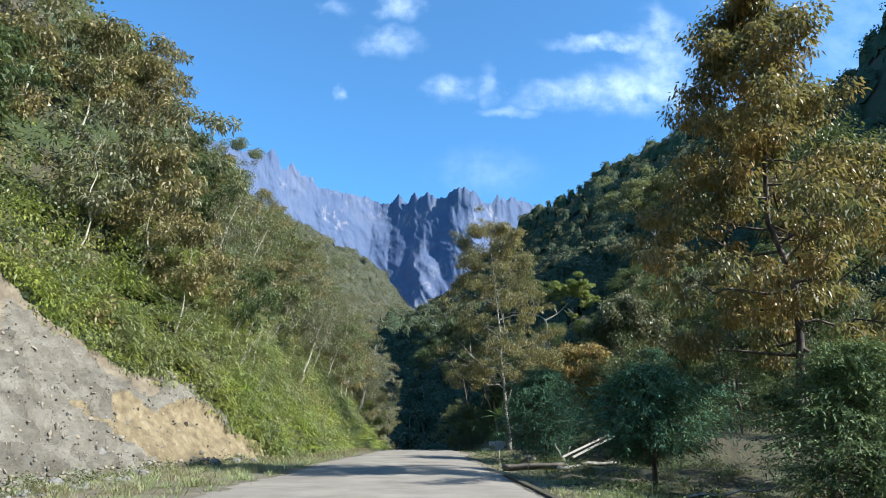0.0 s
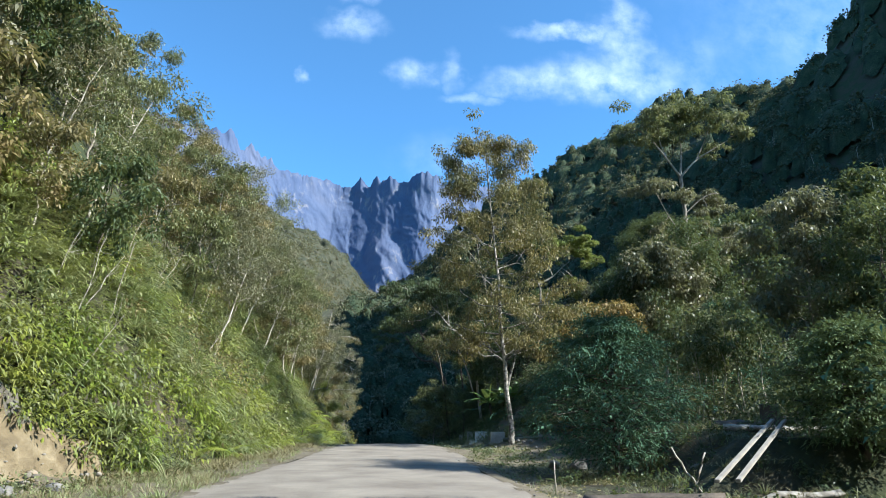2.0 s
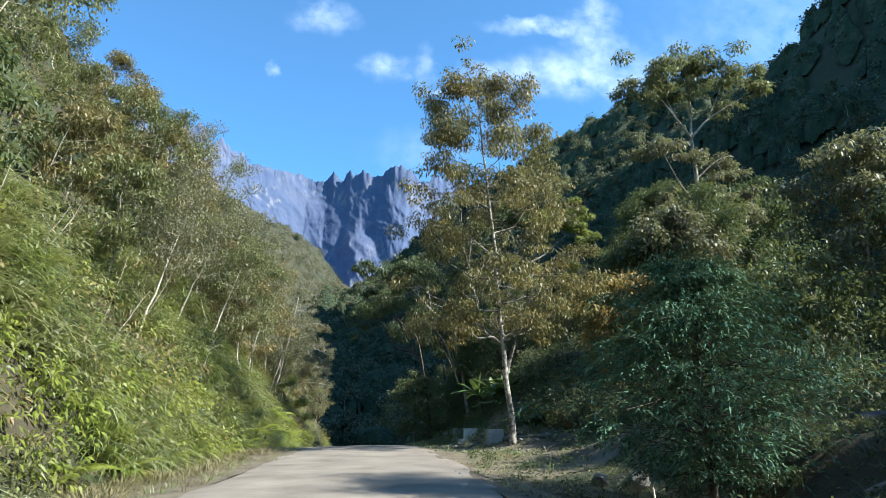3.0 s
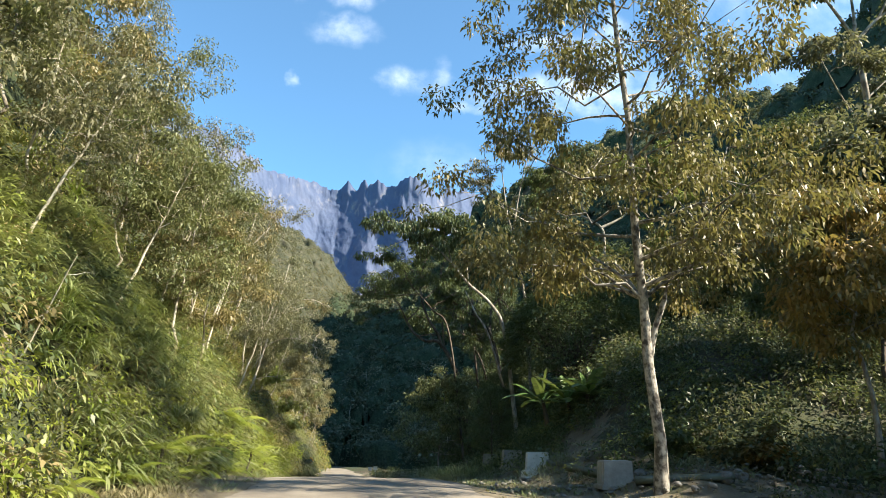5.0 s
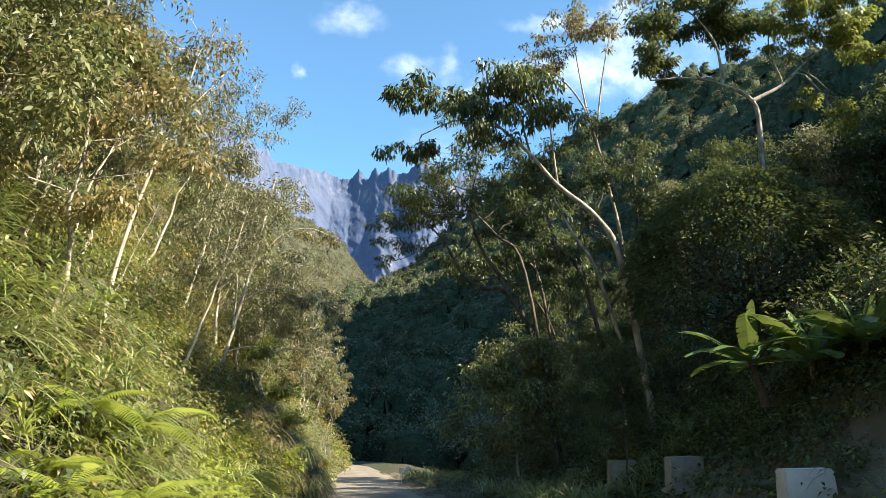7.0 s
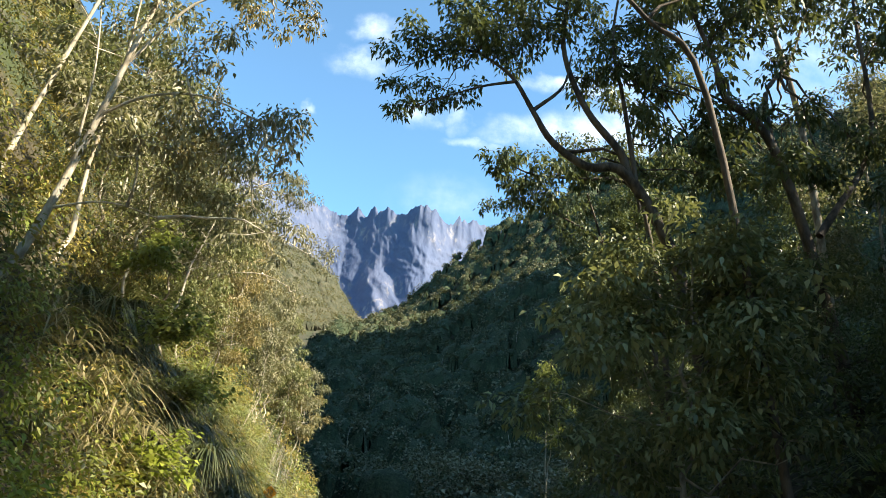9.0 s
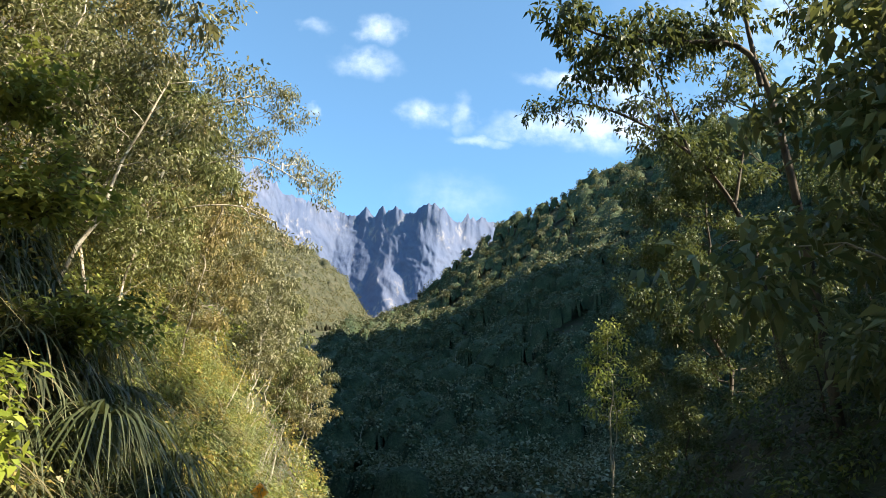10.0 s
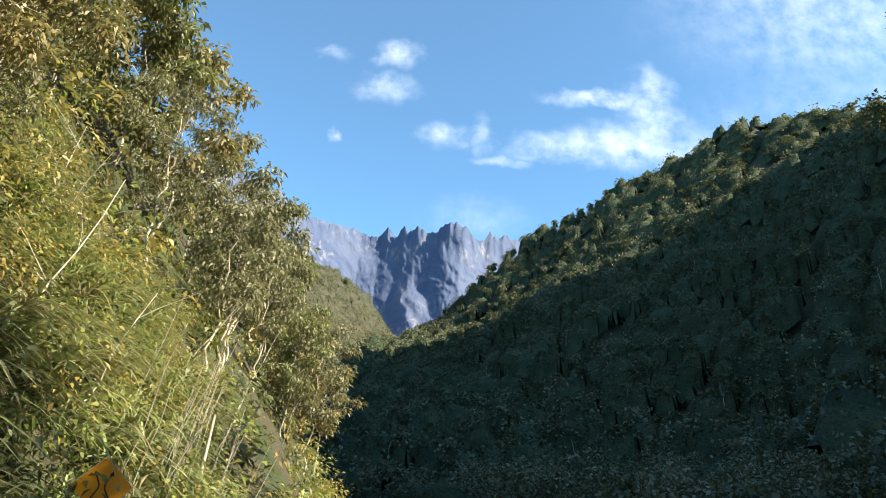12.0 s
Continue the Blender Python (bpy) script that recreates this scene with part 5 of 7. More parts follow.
    limb_tree("branching_tree", "big dark tree with sinuous forked limbs spread over the road", "bark_dark",
              [([(6.2, 117.4, zed(6.2, 117.4)), (4.8, 117.2, 6.5), (3.0, 117, 9.9), (1.6, 117, 10.1), (0.4, 117, 10.9), (-0.3, 117, 12.0), (-1.0, 117.4, 13.5), (-2.2, 118, 14.8)], 0.26, 0.04),
               ([(-0.9, 117.2, 13.2), (-2.2, 117, 12.7), (-3.7, 117, 12.0)], 0.07, 0.02), ([(-0.3, 117, 12.0), (0.8, 117.2, 13.2), (1.2, 117.6, 14.8)], 0.08, 0.03),
               ([(3.0, 117, 9.9), (2.8, 117.1, 10.8), (1.7, 117.4, 12.5), (1.0, 117.8, 14.9), (1.1, 118, 17.0), (1.8, 118.2, 19.5)], 0.18, 0.05),
               ([(3.4, 117.1, 9.2), (3.1, 117.5, 13), (2.9, 118, 16), (3.5, 118.4, 19.5)], 0.10, 0.04)],
              [("forest", [(-5.0, 118, 14.2, 0.9), (-3.8, 118, 14.9, 1.1), (-3.0, 118, 15.7, 1.1), (-2.2, 118, 14.9, 1.1), (-3.4, 118, 13.6, 0.9), (-1.4, 118, 15.9, 1.1), (-4.4, 118, 12.0, 0.7), (-0.3, 118, 16.5, 1.1),
                           (-0.8, 118, 15.1, 0.9), (0.8, 118, 16.6, 1.0), (3.0, 118, 16.9, 1.2), (3.8, 118, 14.9, 1.1), (4.4, 118, 16.8, 1.2), (2.2, 118, 14.0, 0.9), (-1.5, 118, 17.6, 1.2), (1.2, 118, 18.6, 1.3), (3.6, 118, 19.4, 1.4), (5.6, 118, 18.4, 1.3), (0.0, 118, 20.2, 1.2), (2.4, 118, 21.0, 1.3), (4.3, 118, 12.3, 0.8), (5.3, 118, 11.3, 0.8), (6.1, 118, 10.5, 0.8), (7.1, 118, 12.4, 0.9), (5.8, 118, 12.6, 0.8), (7.6, 118, 11.0, 0.8), (4.7, 118, 10.5, 0.7)])],
              210, 0.24, 0.095, per=560, depth=1.2)
    limb_tree("forked_tree", "dark forked tree leaning over a shaded slope", "bark_dark",
              [([(9.6, 116, zed(9.6, 116)), (7.8, 116, 10.6), (6.1, 116, 12.7), (5.9, 116.2, 14.2), (5.4, 116.6, 16.5), (4.9, 117, 19.0)], 0.20, 0.05),
               ([(7.6, 116, 10.9), (7.9, 116.6, 13.4), (9.2, 117, 15.2), (10.4, 117.4, 18.0)], 0.13, 0.04), ([(8.9, 116, 8.0), (11.6, 116.6, 12.0), (12.0, 117, 17.3), (12.4, 117.4, 20.5)], 0.13, 0.04),
               ([(6.4, 116, 12.4), (4.6, 116.2, 13.2), (3.8, 116.4, 13.0)], 0.06, 0.02)],
              [("dark", [(6.4, 116.5, 15.6, 1.2), (5.0, 116.5, 17.8, 1.3), (7.6, 116.5, 17.2, 1.4), (9.4, 116.5, 17.0, 1.3), (10.6, 116.5, 19.0, 1.4), (12.2, 116.5, 19.4, 1.4), (12.8, 116.5, 16.8, 1.2), (11.4, 116.5, 15.2, 1.0),
                         (8.4, 116.5, 15.0, 1.0), (6.6, 116.5, 19.6, 1.4), (8.8, 116.5, 20.4, 1.4), (6.5, 116.5, 9.8, 1.0), (8.4, 116.5, 10.6, 1.1), (9.8, 116.5, 10.0, 1.1), (11.0, 116.5, 11.3, 1.1), (7.4, 116.5, 12.0, 1.0), (9.2, 116.5, 12.4, 1.1), (12.2, 116.5, 12.4, 1.1), (4.2, 116.5, 14.0, 0.9), (13.6, 116.5, 14.4, 1.0), (10.0, 116.5, 13.4, 0.8)])],
              214, 0.26, 0.105, per=560, depth=1.6)
    limb_tree("low_branch_tree", "tree with dark leaf clusters held out on a low bough", "bark_dark",
              [([(8.2, 126, zed(8.2, 126)), (7.6, 126, 9.0), (6.6, 126, 13.6), (3.8, 126, 13.8), (1.7, 126, 13.8), (0.3, 126, 14.3)], 0.17, 0.03), ([(6.9, 126, 12.4), (6.6, 126, 16.0), (7.4, 126, 19.0)], 0.10, 0.03)],
              [("dark", [(3.8, 126, 13.9, 0.9), (1.7, 126, 14.0, 0.9), (0.3, 126, 14.4, 0.8), (-0.1, 126, 13.5, 0.7), (1.3, 126, 12.9, 0.8), (2.6, 126, 13.6, 0.8), (0.8, 126, 14.9, 0.7), (2.4, 126, 12.5, 0.7), (4.2, 126, 14.5, 0.8),
                         (5.4, 126, 14.6, 1.0), (6.8, 126, 17.0, 1.3), (8.0, 126, 19.2, 1.3), (5.6, 126, 18.4, 1.2), (8.4, 126, 15.4, 1.2)])],
              215, 0.28, 0.13, per=300, depth=0.8, droop=0.8)
    tree("roadside_tree", g(2.6, 112.6), "shaded roadside tree with brown and yellow-tipped leaves", "olive", "bark_pale", 0.7, seed=216, height=9.2, crown_base=2.2,
         profile=[2.4, 3.0, 3.0, 2.4, 1.4], trunk_r=0.12, limbs=24, twigs=5, leaves=13000, leaf=0.24, wide=0.11, clump=0.8, flat=0.5, lean=(0.8, 0))
    limb_tree("overhanging_tree", "dark-leaved tree with boughs held out over the road", "bark_dark",
              [([(10.6, 132, zed(10.6, 132)), (10.2, 132, 4.0), (9.7, 132, 7.6), (8.8, 132, 10.4), (7.0, 132, 12.8), (4.0, 132, 14.4), (1.8, 132, 14.8)], 0.20, 0.03),
               ([(8.8, 132, 10.4), (9.4, 132, 13.0), (10.4, 132, 16.5)], 0.09, 0.03), ([(7.0, 132, 12.8), (6.2, 132, 15.4), (5.4, 132, 17.6)], 0.08, 0.03)],
              [("dark", [(1.4, 132, 14.7, 0.9), (2.8, 132, 15.2, 1.1), (4.6, 132, 14.2, 1.1), (5.8, 132, 13.0, 1.1), (7.4, 132, 11.8, 1.1), (9.9, 132, 14.9, 1.3), (4.0, 132, 16.4, 1.2), (6.2, 132, 15.0, 1.2), (8.4, 132, 13.4, 1.2), (7.0, 132, 17.0, 1.3),
                         (10.2, 132, 17.4, 1.4), (11.8, 132, 15.4, 1.3), (8.6, 132, 15.6, 1.3), (10.6, 132, 12.4, 1.1), (5.2, 132, 18.2, 1.2), (8.2, 132, 18.6, 1.3)])],
              217, 0.25, 0.11, per=430, depth=1.3, droop=0.6)
    tree("thin_tree", g(6.1, 141), "thin young pale-stemmed tree with sparse yellow-green leaves", "bright", "bark_white", 0.0, seed=211, height=9.6, crown_base=4.2,
         profile=[0.9, 1.3, 1.2, 0.6], trunk_r=0.08, limbs=16, twigs=4, leaves=2000, leaf=0.19, wide=0.09, clump=0.45, bare=0.12, fork=(1.5, 0.5, 0.2, 4.5))
    tree("dark_tree", g(14.2, 146.2), "dark leafy tree at the edge of the open valley", "dark", "bark_dark", 0.0, seed=212, height=30, crown_base=6.0,
         profile=[3.6, 4.4, 4.6, 3.6, 1.5], trunk_r=0.24, limbs=40, twigs=6, leaves=60000, leaf=0.24, wide=0.11, clump=0.95)


def right_forest():
    """Forest trees behind the verge, and unseen ones added for their shade, five builds copied about."""
    rng = np.random.default_rng(53)
    builds = [("forest", "bark_dark", 17, [3.5, 4.6, 4.4, 3.0, 1.2], 9500, 0.28, "leafy green forest tree in the shade"),
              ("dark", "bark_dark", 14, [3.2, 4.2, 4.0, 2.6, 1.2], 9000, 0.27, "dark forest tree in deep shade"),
              ("grey", "bark_pale", 20, [2.6, 4.0, 4.2, 3.0, 1.2], 9000, 0.27, "grey-green forest tree with pale trunk"),
              ("forest", "bark_pale", 24, [1.5, 4.0, 5.0, 4.0, 1.5], 9500, 0.29, "tall forest tree with bare lower trunk"),
              ("olive", "bark_dark", 11, [2.8, 3.6, 3.2, 2.2, 1.0], 8500, 0.23, "low olive-green forest tree")]
    made = [None] * 5
    spots = []
    for y in np.arange(52, 80, 7.0):
        for x0, x1 in ((18, 23), (25, 32)) if y < 58 else ((25, 32),):
            spots.append((rng.uniform(x0, x1) + (0 if y > 60 else 5), y + rng.uniform(-3, 3), 0.62 if y < 64 else 0.82))
    for y in np.arange(80, 140, 7.0):
        for x0, x1, s in ((14, 17, 0.38 if y > 112 else 0), (19, 25, 0.45), (27, 34, 0.85)):
            if s and (y < 122 or x0 > 25) and y > 99:
                spots.append((rng.uniform(x0, x1), y + rng.uniform(-3, 3), s))
    # several of these stand out of view, added to shade the bank and undergrowth
    spots += [(22.5, 84.5, 0.85), (20.5, 86.5, 0.6), (27.0, 84.0, 1.0), (29.0, 99.5, 0.9), (31.0, 104.5, 1.1), (19.0, 32.0, 0.72), (25.0, 36.0, 0.8), (27.0, 43.5, 0.8), (26.5, 50.0, 0.8), (17.5, 124.0, 0.8), (18.0, 130.5, 0.85), (21.5, 145.0, 0.85), (18.0, 137.2, 0.55), (15.5, 139.0, 0.4), (16.5, 142.0, 0.75), (19.0, 118.0, 0.7), (20.5, 110.5, 0.42), (22.5, 114.5, 0.55), (25.0, 118.0, 0.8)]
    for y in np.arange(103, 136, 4.2):
        spots.append((rng.uniform(5.5, 9.5) + (0 if y < 118 else 1.0), y + rng.uniform(-1.5, 1.5), 0.45 if y < 118 else 0.33))
    # rows beyond the right edge of view, added to throw shade on the clearing
    for y in np.arange(-12, 52, 8.0):
        for x0, x1, s in ((17, 22, 0.64 if y < 28 else 0.0), (26, 31, 0.72 if y < 16 else 0.6)):
            if s == 0:
                continue
            spots.append((rng.uniform(x0, x1), y + rng.uniform(-3, 3), s))
    for x, y, size in spots:
        low = x < 12 or y > 140 or (50 < y < 86 and x > 12) or (x < 23 and y < 30)
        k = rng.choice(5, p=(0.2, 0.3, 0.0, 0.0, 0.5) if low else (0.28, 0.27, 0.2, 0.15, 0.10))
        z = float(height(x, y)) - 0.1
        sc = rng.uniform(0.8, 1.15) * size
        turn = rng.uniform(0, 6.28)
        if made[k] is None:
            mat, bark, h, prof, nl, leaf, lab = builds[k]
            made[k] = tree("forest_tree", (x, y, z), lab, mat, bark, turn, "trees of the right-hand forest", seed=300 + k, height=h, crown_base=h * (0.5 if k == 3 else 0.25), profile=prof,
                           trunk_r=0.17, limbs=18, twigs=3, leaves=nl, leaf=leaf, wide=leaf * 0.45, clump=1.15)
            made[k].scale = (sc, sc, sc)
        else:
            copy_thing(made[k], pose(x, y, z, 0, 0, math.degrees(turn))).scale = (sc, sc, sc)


roadside_trees()
right_forest()


# ---- roadside plants of their own ----
def cypress(at, h, r, seed, label, base=0.9, needles="needle"):
    """A feathery conifer: trunk, and sprays of fine needles on layered boughs."""
    rng = np.random.default_rng(seed)
    ob = thing("cypress", at, label, "tree", "roadside cypresses")
    lines = [stem(rng, (0, 0, -0.4), (0.1, 0, h * 0.96), 0.13, 0.03, 8, 0.05)]
    ps, ds = [], []
    n = 130
    for k in range(n):
        s = (k + 0.5) / n
        z = base + (h - base) * s
        reach = r * (min(1, 0.55 + s * 2.2) if s < 0.3 else (1 - (s - 0.3) / 0.74) ** 0.7) * rng.uniform(0.7, 1.15)
        th = k * 2.39996
        out = np.array([math.cos(th), math.sin(th), 0])
        b = np.array([0, 0, z]) + out * reach + np.array([0, 0, reach * rng.uniform(-0.05, 0.35)])
        ln = stem(rng, (0, 0, z), b, 0.035, 0.008, 5, 0.1, (0, 0, 0.05))
        lines.append(ln)
        m = 25
        q = ln[0][1:][rng.integers(0, 4, m)] + rng.normal(size=(m, 3)) * 0.12 * reach * (1, 1, 0.5)
        dirs = out * 0.8 + rng.normal(size=(m, 3)) * (0.7, 0.7, 0.35) + (0, 0, 0.1)
        for i in range(11):
            w = i / 10
            ps.append(q + unit(dirs) * w * 0.75 + np.array([0, 0, -0.22]) * w * w)
            ds.append(unit(dirs) + rng.normal(size=(m, 3)) * 0.55 + (0, 0, -0.15))
    tv, tf = tubes(lines[:1])
    bv, bf = tubes(lines[1:])
    v, f = leaf_quads(rng, np.concatenate(ps), np.concatenate(ds), 0.155, 0.046, 0.25, 0.1)
    link_mesh("trunk", face_mesh("trunk", tv, tf, True), M["bark_dark"], ob)
    tagged(link_mesh("branchwork", face_mesh("branchwork", bv, bf, True), M["bark_dark"], ob), kind="stuff")
    link_mesh("crown", face_mesh("crown", v, f), M[needles], ob)
    return ob


def frond(rng, length, width, pairs, sag=0.55):
    """A fern frond along +x, arching down, with paired leaflets."""
    s = np.linspace(0.08, 1, pairs)
    mid = np.stack([s * length * (1 - 0.15 * s), 0 * s, 0.45 * length * s - sag * length * s * s], 1)
    chunks = []
    for sg in (-1, 1):
        L = width * np.sin(np.pi * (0.12 + 0.86 * s)) ** 0.8
        d = np.stack([0.35 + 0 * s, sg + 0 * s, -0.25 + 0 * s], 1)
        d = unit(d)
        tip = mid + d * L[:, None] + np.array([0, 0, -1]) * (L * 0.2)[:, None]
        w = np.array([length / pairs * 0.42, 0, 0])
        v = np.stack([mid - w * 0.7, mid + d * L[:, None] * 0.5 - w, tip, mid + d * L[:, None] * 0.5 + w, mid + w * 0.7], 1)
        chunks.append(v)
    v = np.concatenate(chunks)
    n = len(v)
    idx = np.arange(n)[:, None] * 5
    f = np.concatenate([idx + np.array([0, 1, 3, 4]), idx + np.array([1, 2, 2, 3])])
    tri = f[n:]
    me_v = v.reshape(-1, 3)
    quads = np.concatenate([f[:n], np.stack([tri[:, 0], tri[:, 1], tri[:, 3], tri[:, 3]], 1)])
    rib = tubes([(mid[::3], np.linspace(0.012, 0.004, len(mid[::3])))])
    return me_v, f[:n], np.stack([tri[:, 0], tri[:, 1], tri[:, 3]], 1), rib


def fern_frond_mesh(rng, length, width, pairs, mat):
    me_v, quads, tris, (rv, rf) = frond(rng, length, width, pairs)
    t4 = np.concatenate([quads[:, [0, 1, 2]], quads[:, [0, 2, 3]], tris, rf[:, [0, 1, 2]] + len(me_v), rf[:, [0, 2, 3]] + len(me_v)])
    return face_mesh("frond", np.concatenate([me_v, rv]), t4)


def ferns():
    rng = np.random.default_rng(71)
    shapes = [fern_frond_mesh(rng, l, w, 26, "fern") for l, w in ((1.5, 0.30), (1.15, 0.24), (1.8, 0.36))]
    for me in shapes:
        me.materials.append(M["fern"])
    spots = [(-11.0, 92.0, 1.95), (-10.8, 94.5, 1.92), (-10.6, 89.5, 1.0), (-9.4, 87.5, 0.9), (-9.5, 84.0, 0.6), (-9.3, 97.5, 1.2), (-8.8, 90.0, 1.2), (-9.3, 93.5, 0.5), (-9.7, 88.5, 1.4), (-9.2, 80.0, 1.0), (-9.3, 77.0, 1.2), (-9.2, 86.2, 0.2), (-9.8, 96.0, 0.8), (-9.6, 82.5, 0.3), (-9.4, 79.0, 0.2), (-9.7, 75.0, 0.5),
             (-9.9, 71.5, 0.4), (-10.0, 66.5, 0.5), (-10.3, 61.5, 0.4), (-10.2, 57.0, 0.4), (-10.4, 53.0, 0.6), (-10.5, 99.0, 0.9), (-10.6, 103.5, 0.6), (-10.2, 110.0, 0.4)]
    for x, y, up in spots:
        z = float(height(x, y))
        ob = thing("fern", (x, y, z + up), "bright yellow-green fern with long arching fronds", "fern", "ferns on the bank")
        v, f = tubes([stem(rng, (-0.4, 0, -up - 0.5), (0, 0, 0.02), 0.07, 0.05, 5, 0.05)])
        link_mesh("stem", face_mesh("stem", v, f, True), M["bark_dark"], ob)
        for k in range(9):
            fr = new("frond", shapes[rng.integers(3)])
            fr.parent = ob
            fr.matrix_basis = pose(0, 0, 0, 0, rng.uniform(-25, 15), k * 40 + rng.uniform(-15, 15) - 100)
            g = rng.uniform(0.7, 1.15) * (1.6 if 1.9 < up else 1)
            fr.scale = (g, g, g)


def banana_plant(at):
    rng = np.random.default_rng(73)
    ob = thing("banana_plant", at, "wild banana plant with broad split green leaves", "plant")
    ob.scale = (1.35, 1.35, 1.25)
    stems = [(0, 0), (1.2, 0.3), (-0.9, 0.7), (0.5, -0.9)]
    for sx_, sy_ in stems:
        tall = rng.uniform(0.5, 1.2)
        v, f = tubes([stem(rng, (sx_, sy_, -0.3), (sx_ * 1.2, sy_ * 1.2, tall + 0.1), 0.13, 0.08, 6, 0.04)], 8)
        link_mesh("stalk", face_mesh("stalk", v, f, True), M["bark_dark"], ob)
        for k in range(14):
            L, W = rng.uniform(1.7, 2.9), rng.uniform(0.20, 0.28)
            th = k * 2.4 + rng.uniform(-0.3, 0.3)
            up = rng.uniform(1.3, 1.5) if k < 2 else rng.uniform(0.2, 1.0)
            s = np.linspace(0, 1, 12)
            out = np.array([math.cos(th), math.sin(th), 0])
            side = np.array([-math.sin(th), math.cos(th), 0])
            mid = np.array([sx_ * 1.2, sy_ * 1.2, tall]) + out * (s * L * math.cos(up))[:, None] + np.array([0, 0, 1]) * (s * L * math.sin(up) - 0.34 * L * s ** 2.6)[:, None]
            w = W * np.clip(np.sin(np.pi * np.clip(s * 0.92 + 0.06, 0, 1)), 0.05, 1) ** 0.6
            w[:2] = 0.03
            vs, fs = [], []
            for i in range(11):
                for sg in (-1, 1):
                    gap = rng.uniform(0.1, 0.5) if rng.uniform() < 0.4 else 0.0      # torn edges
                    a, b = mid[i], mid[i + 1]
                    ra = side * sg * w[i] - np.array([0, 0, 0.28]) * w[i]
                    rb = side * sg * w[i + 1] - np.array([0, 0, 0.28]) * w[i + 1] - (b - a) * gap
                    q = len(vs)
                    vs += [a, b, b + rb, a + ra]
                    fs.append((q, q + 1, q + 2, q + 3))
            link_mesh("leaf", face_mesh("leaf", np.array(vs), np.array(fs)), M["banana"], ob)
    return ob


def big_leaf_bush(at, seed, n, label, mat="bright", r=1.1, leaf=0.19):
    rng = np.random.default_rng(seed)
    ob = thing("broadleaf_bush", at, label, "bush")
    lines, ps, ds = [], [], []
    for k in range(14):
        d = unit(rng.normal(size=3) * (1, 1, 0.5) + (0.5, 0, 0.7))
        ln = stem(rng, (0, 0, 0), d * r * rng.uniform(0.7, 1.5), 0.02, 0.006, 6, 0.15, (0, 0, 0.1))
        lines.append(ln)
        m = n // 5
        q = ln[0][1:][rng.integers(0, 5, m)] + rng.normal(size=(m, 3)) * 0.16
        ps.append(q), ds.append(rng.normal(size=(m, 3)) * (0.8, 0.8, 0.3) + d * 0.4 + (0, 0, -0.25))
    v, f = leaf_quads(rng, np.concatenate(ps), np.concatenate(ds), leaf, leaf * 0.62, 0.25, 0.1)
    tv, tf = tubes(lines)
    link_mesh("branchwork", face_mesh("branchwork", tv, tf, True), M["bark_dark"], ob)
    link_mesh("foliage", face_mesh("foliage", v, f), M[mat], ob)


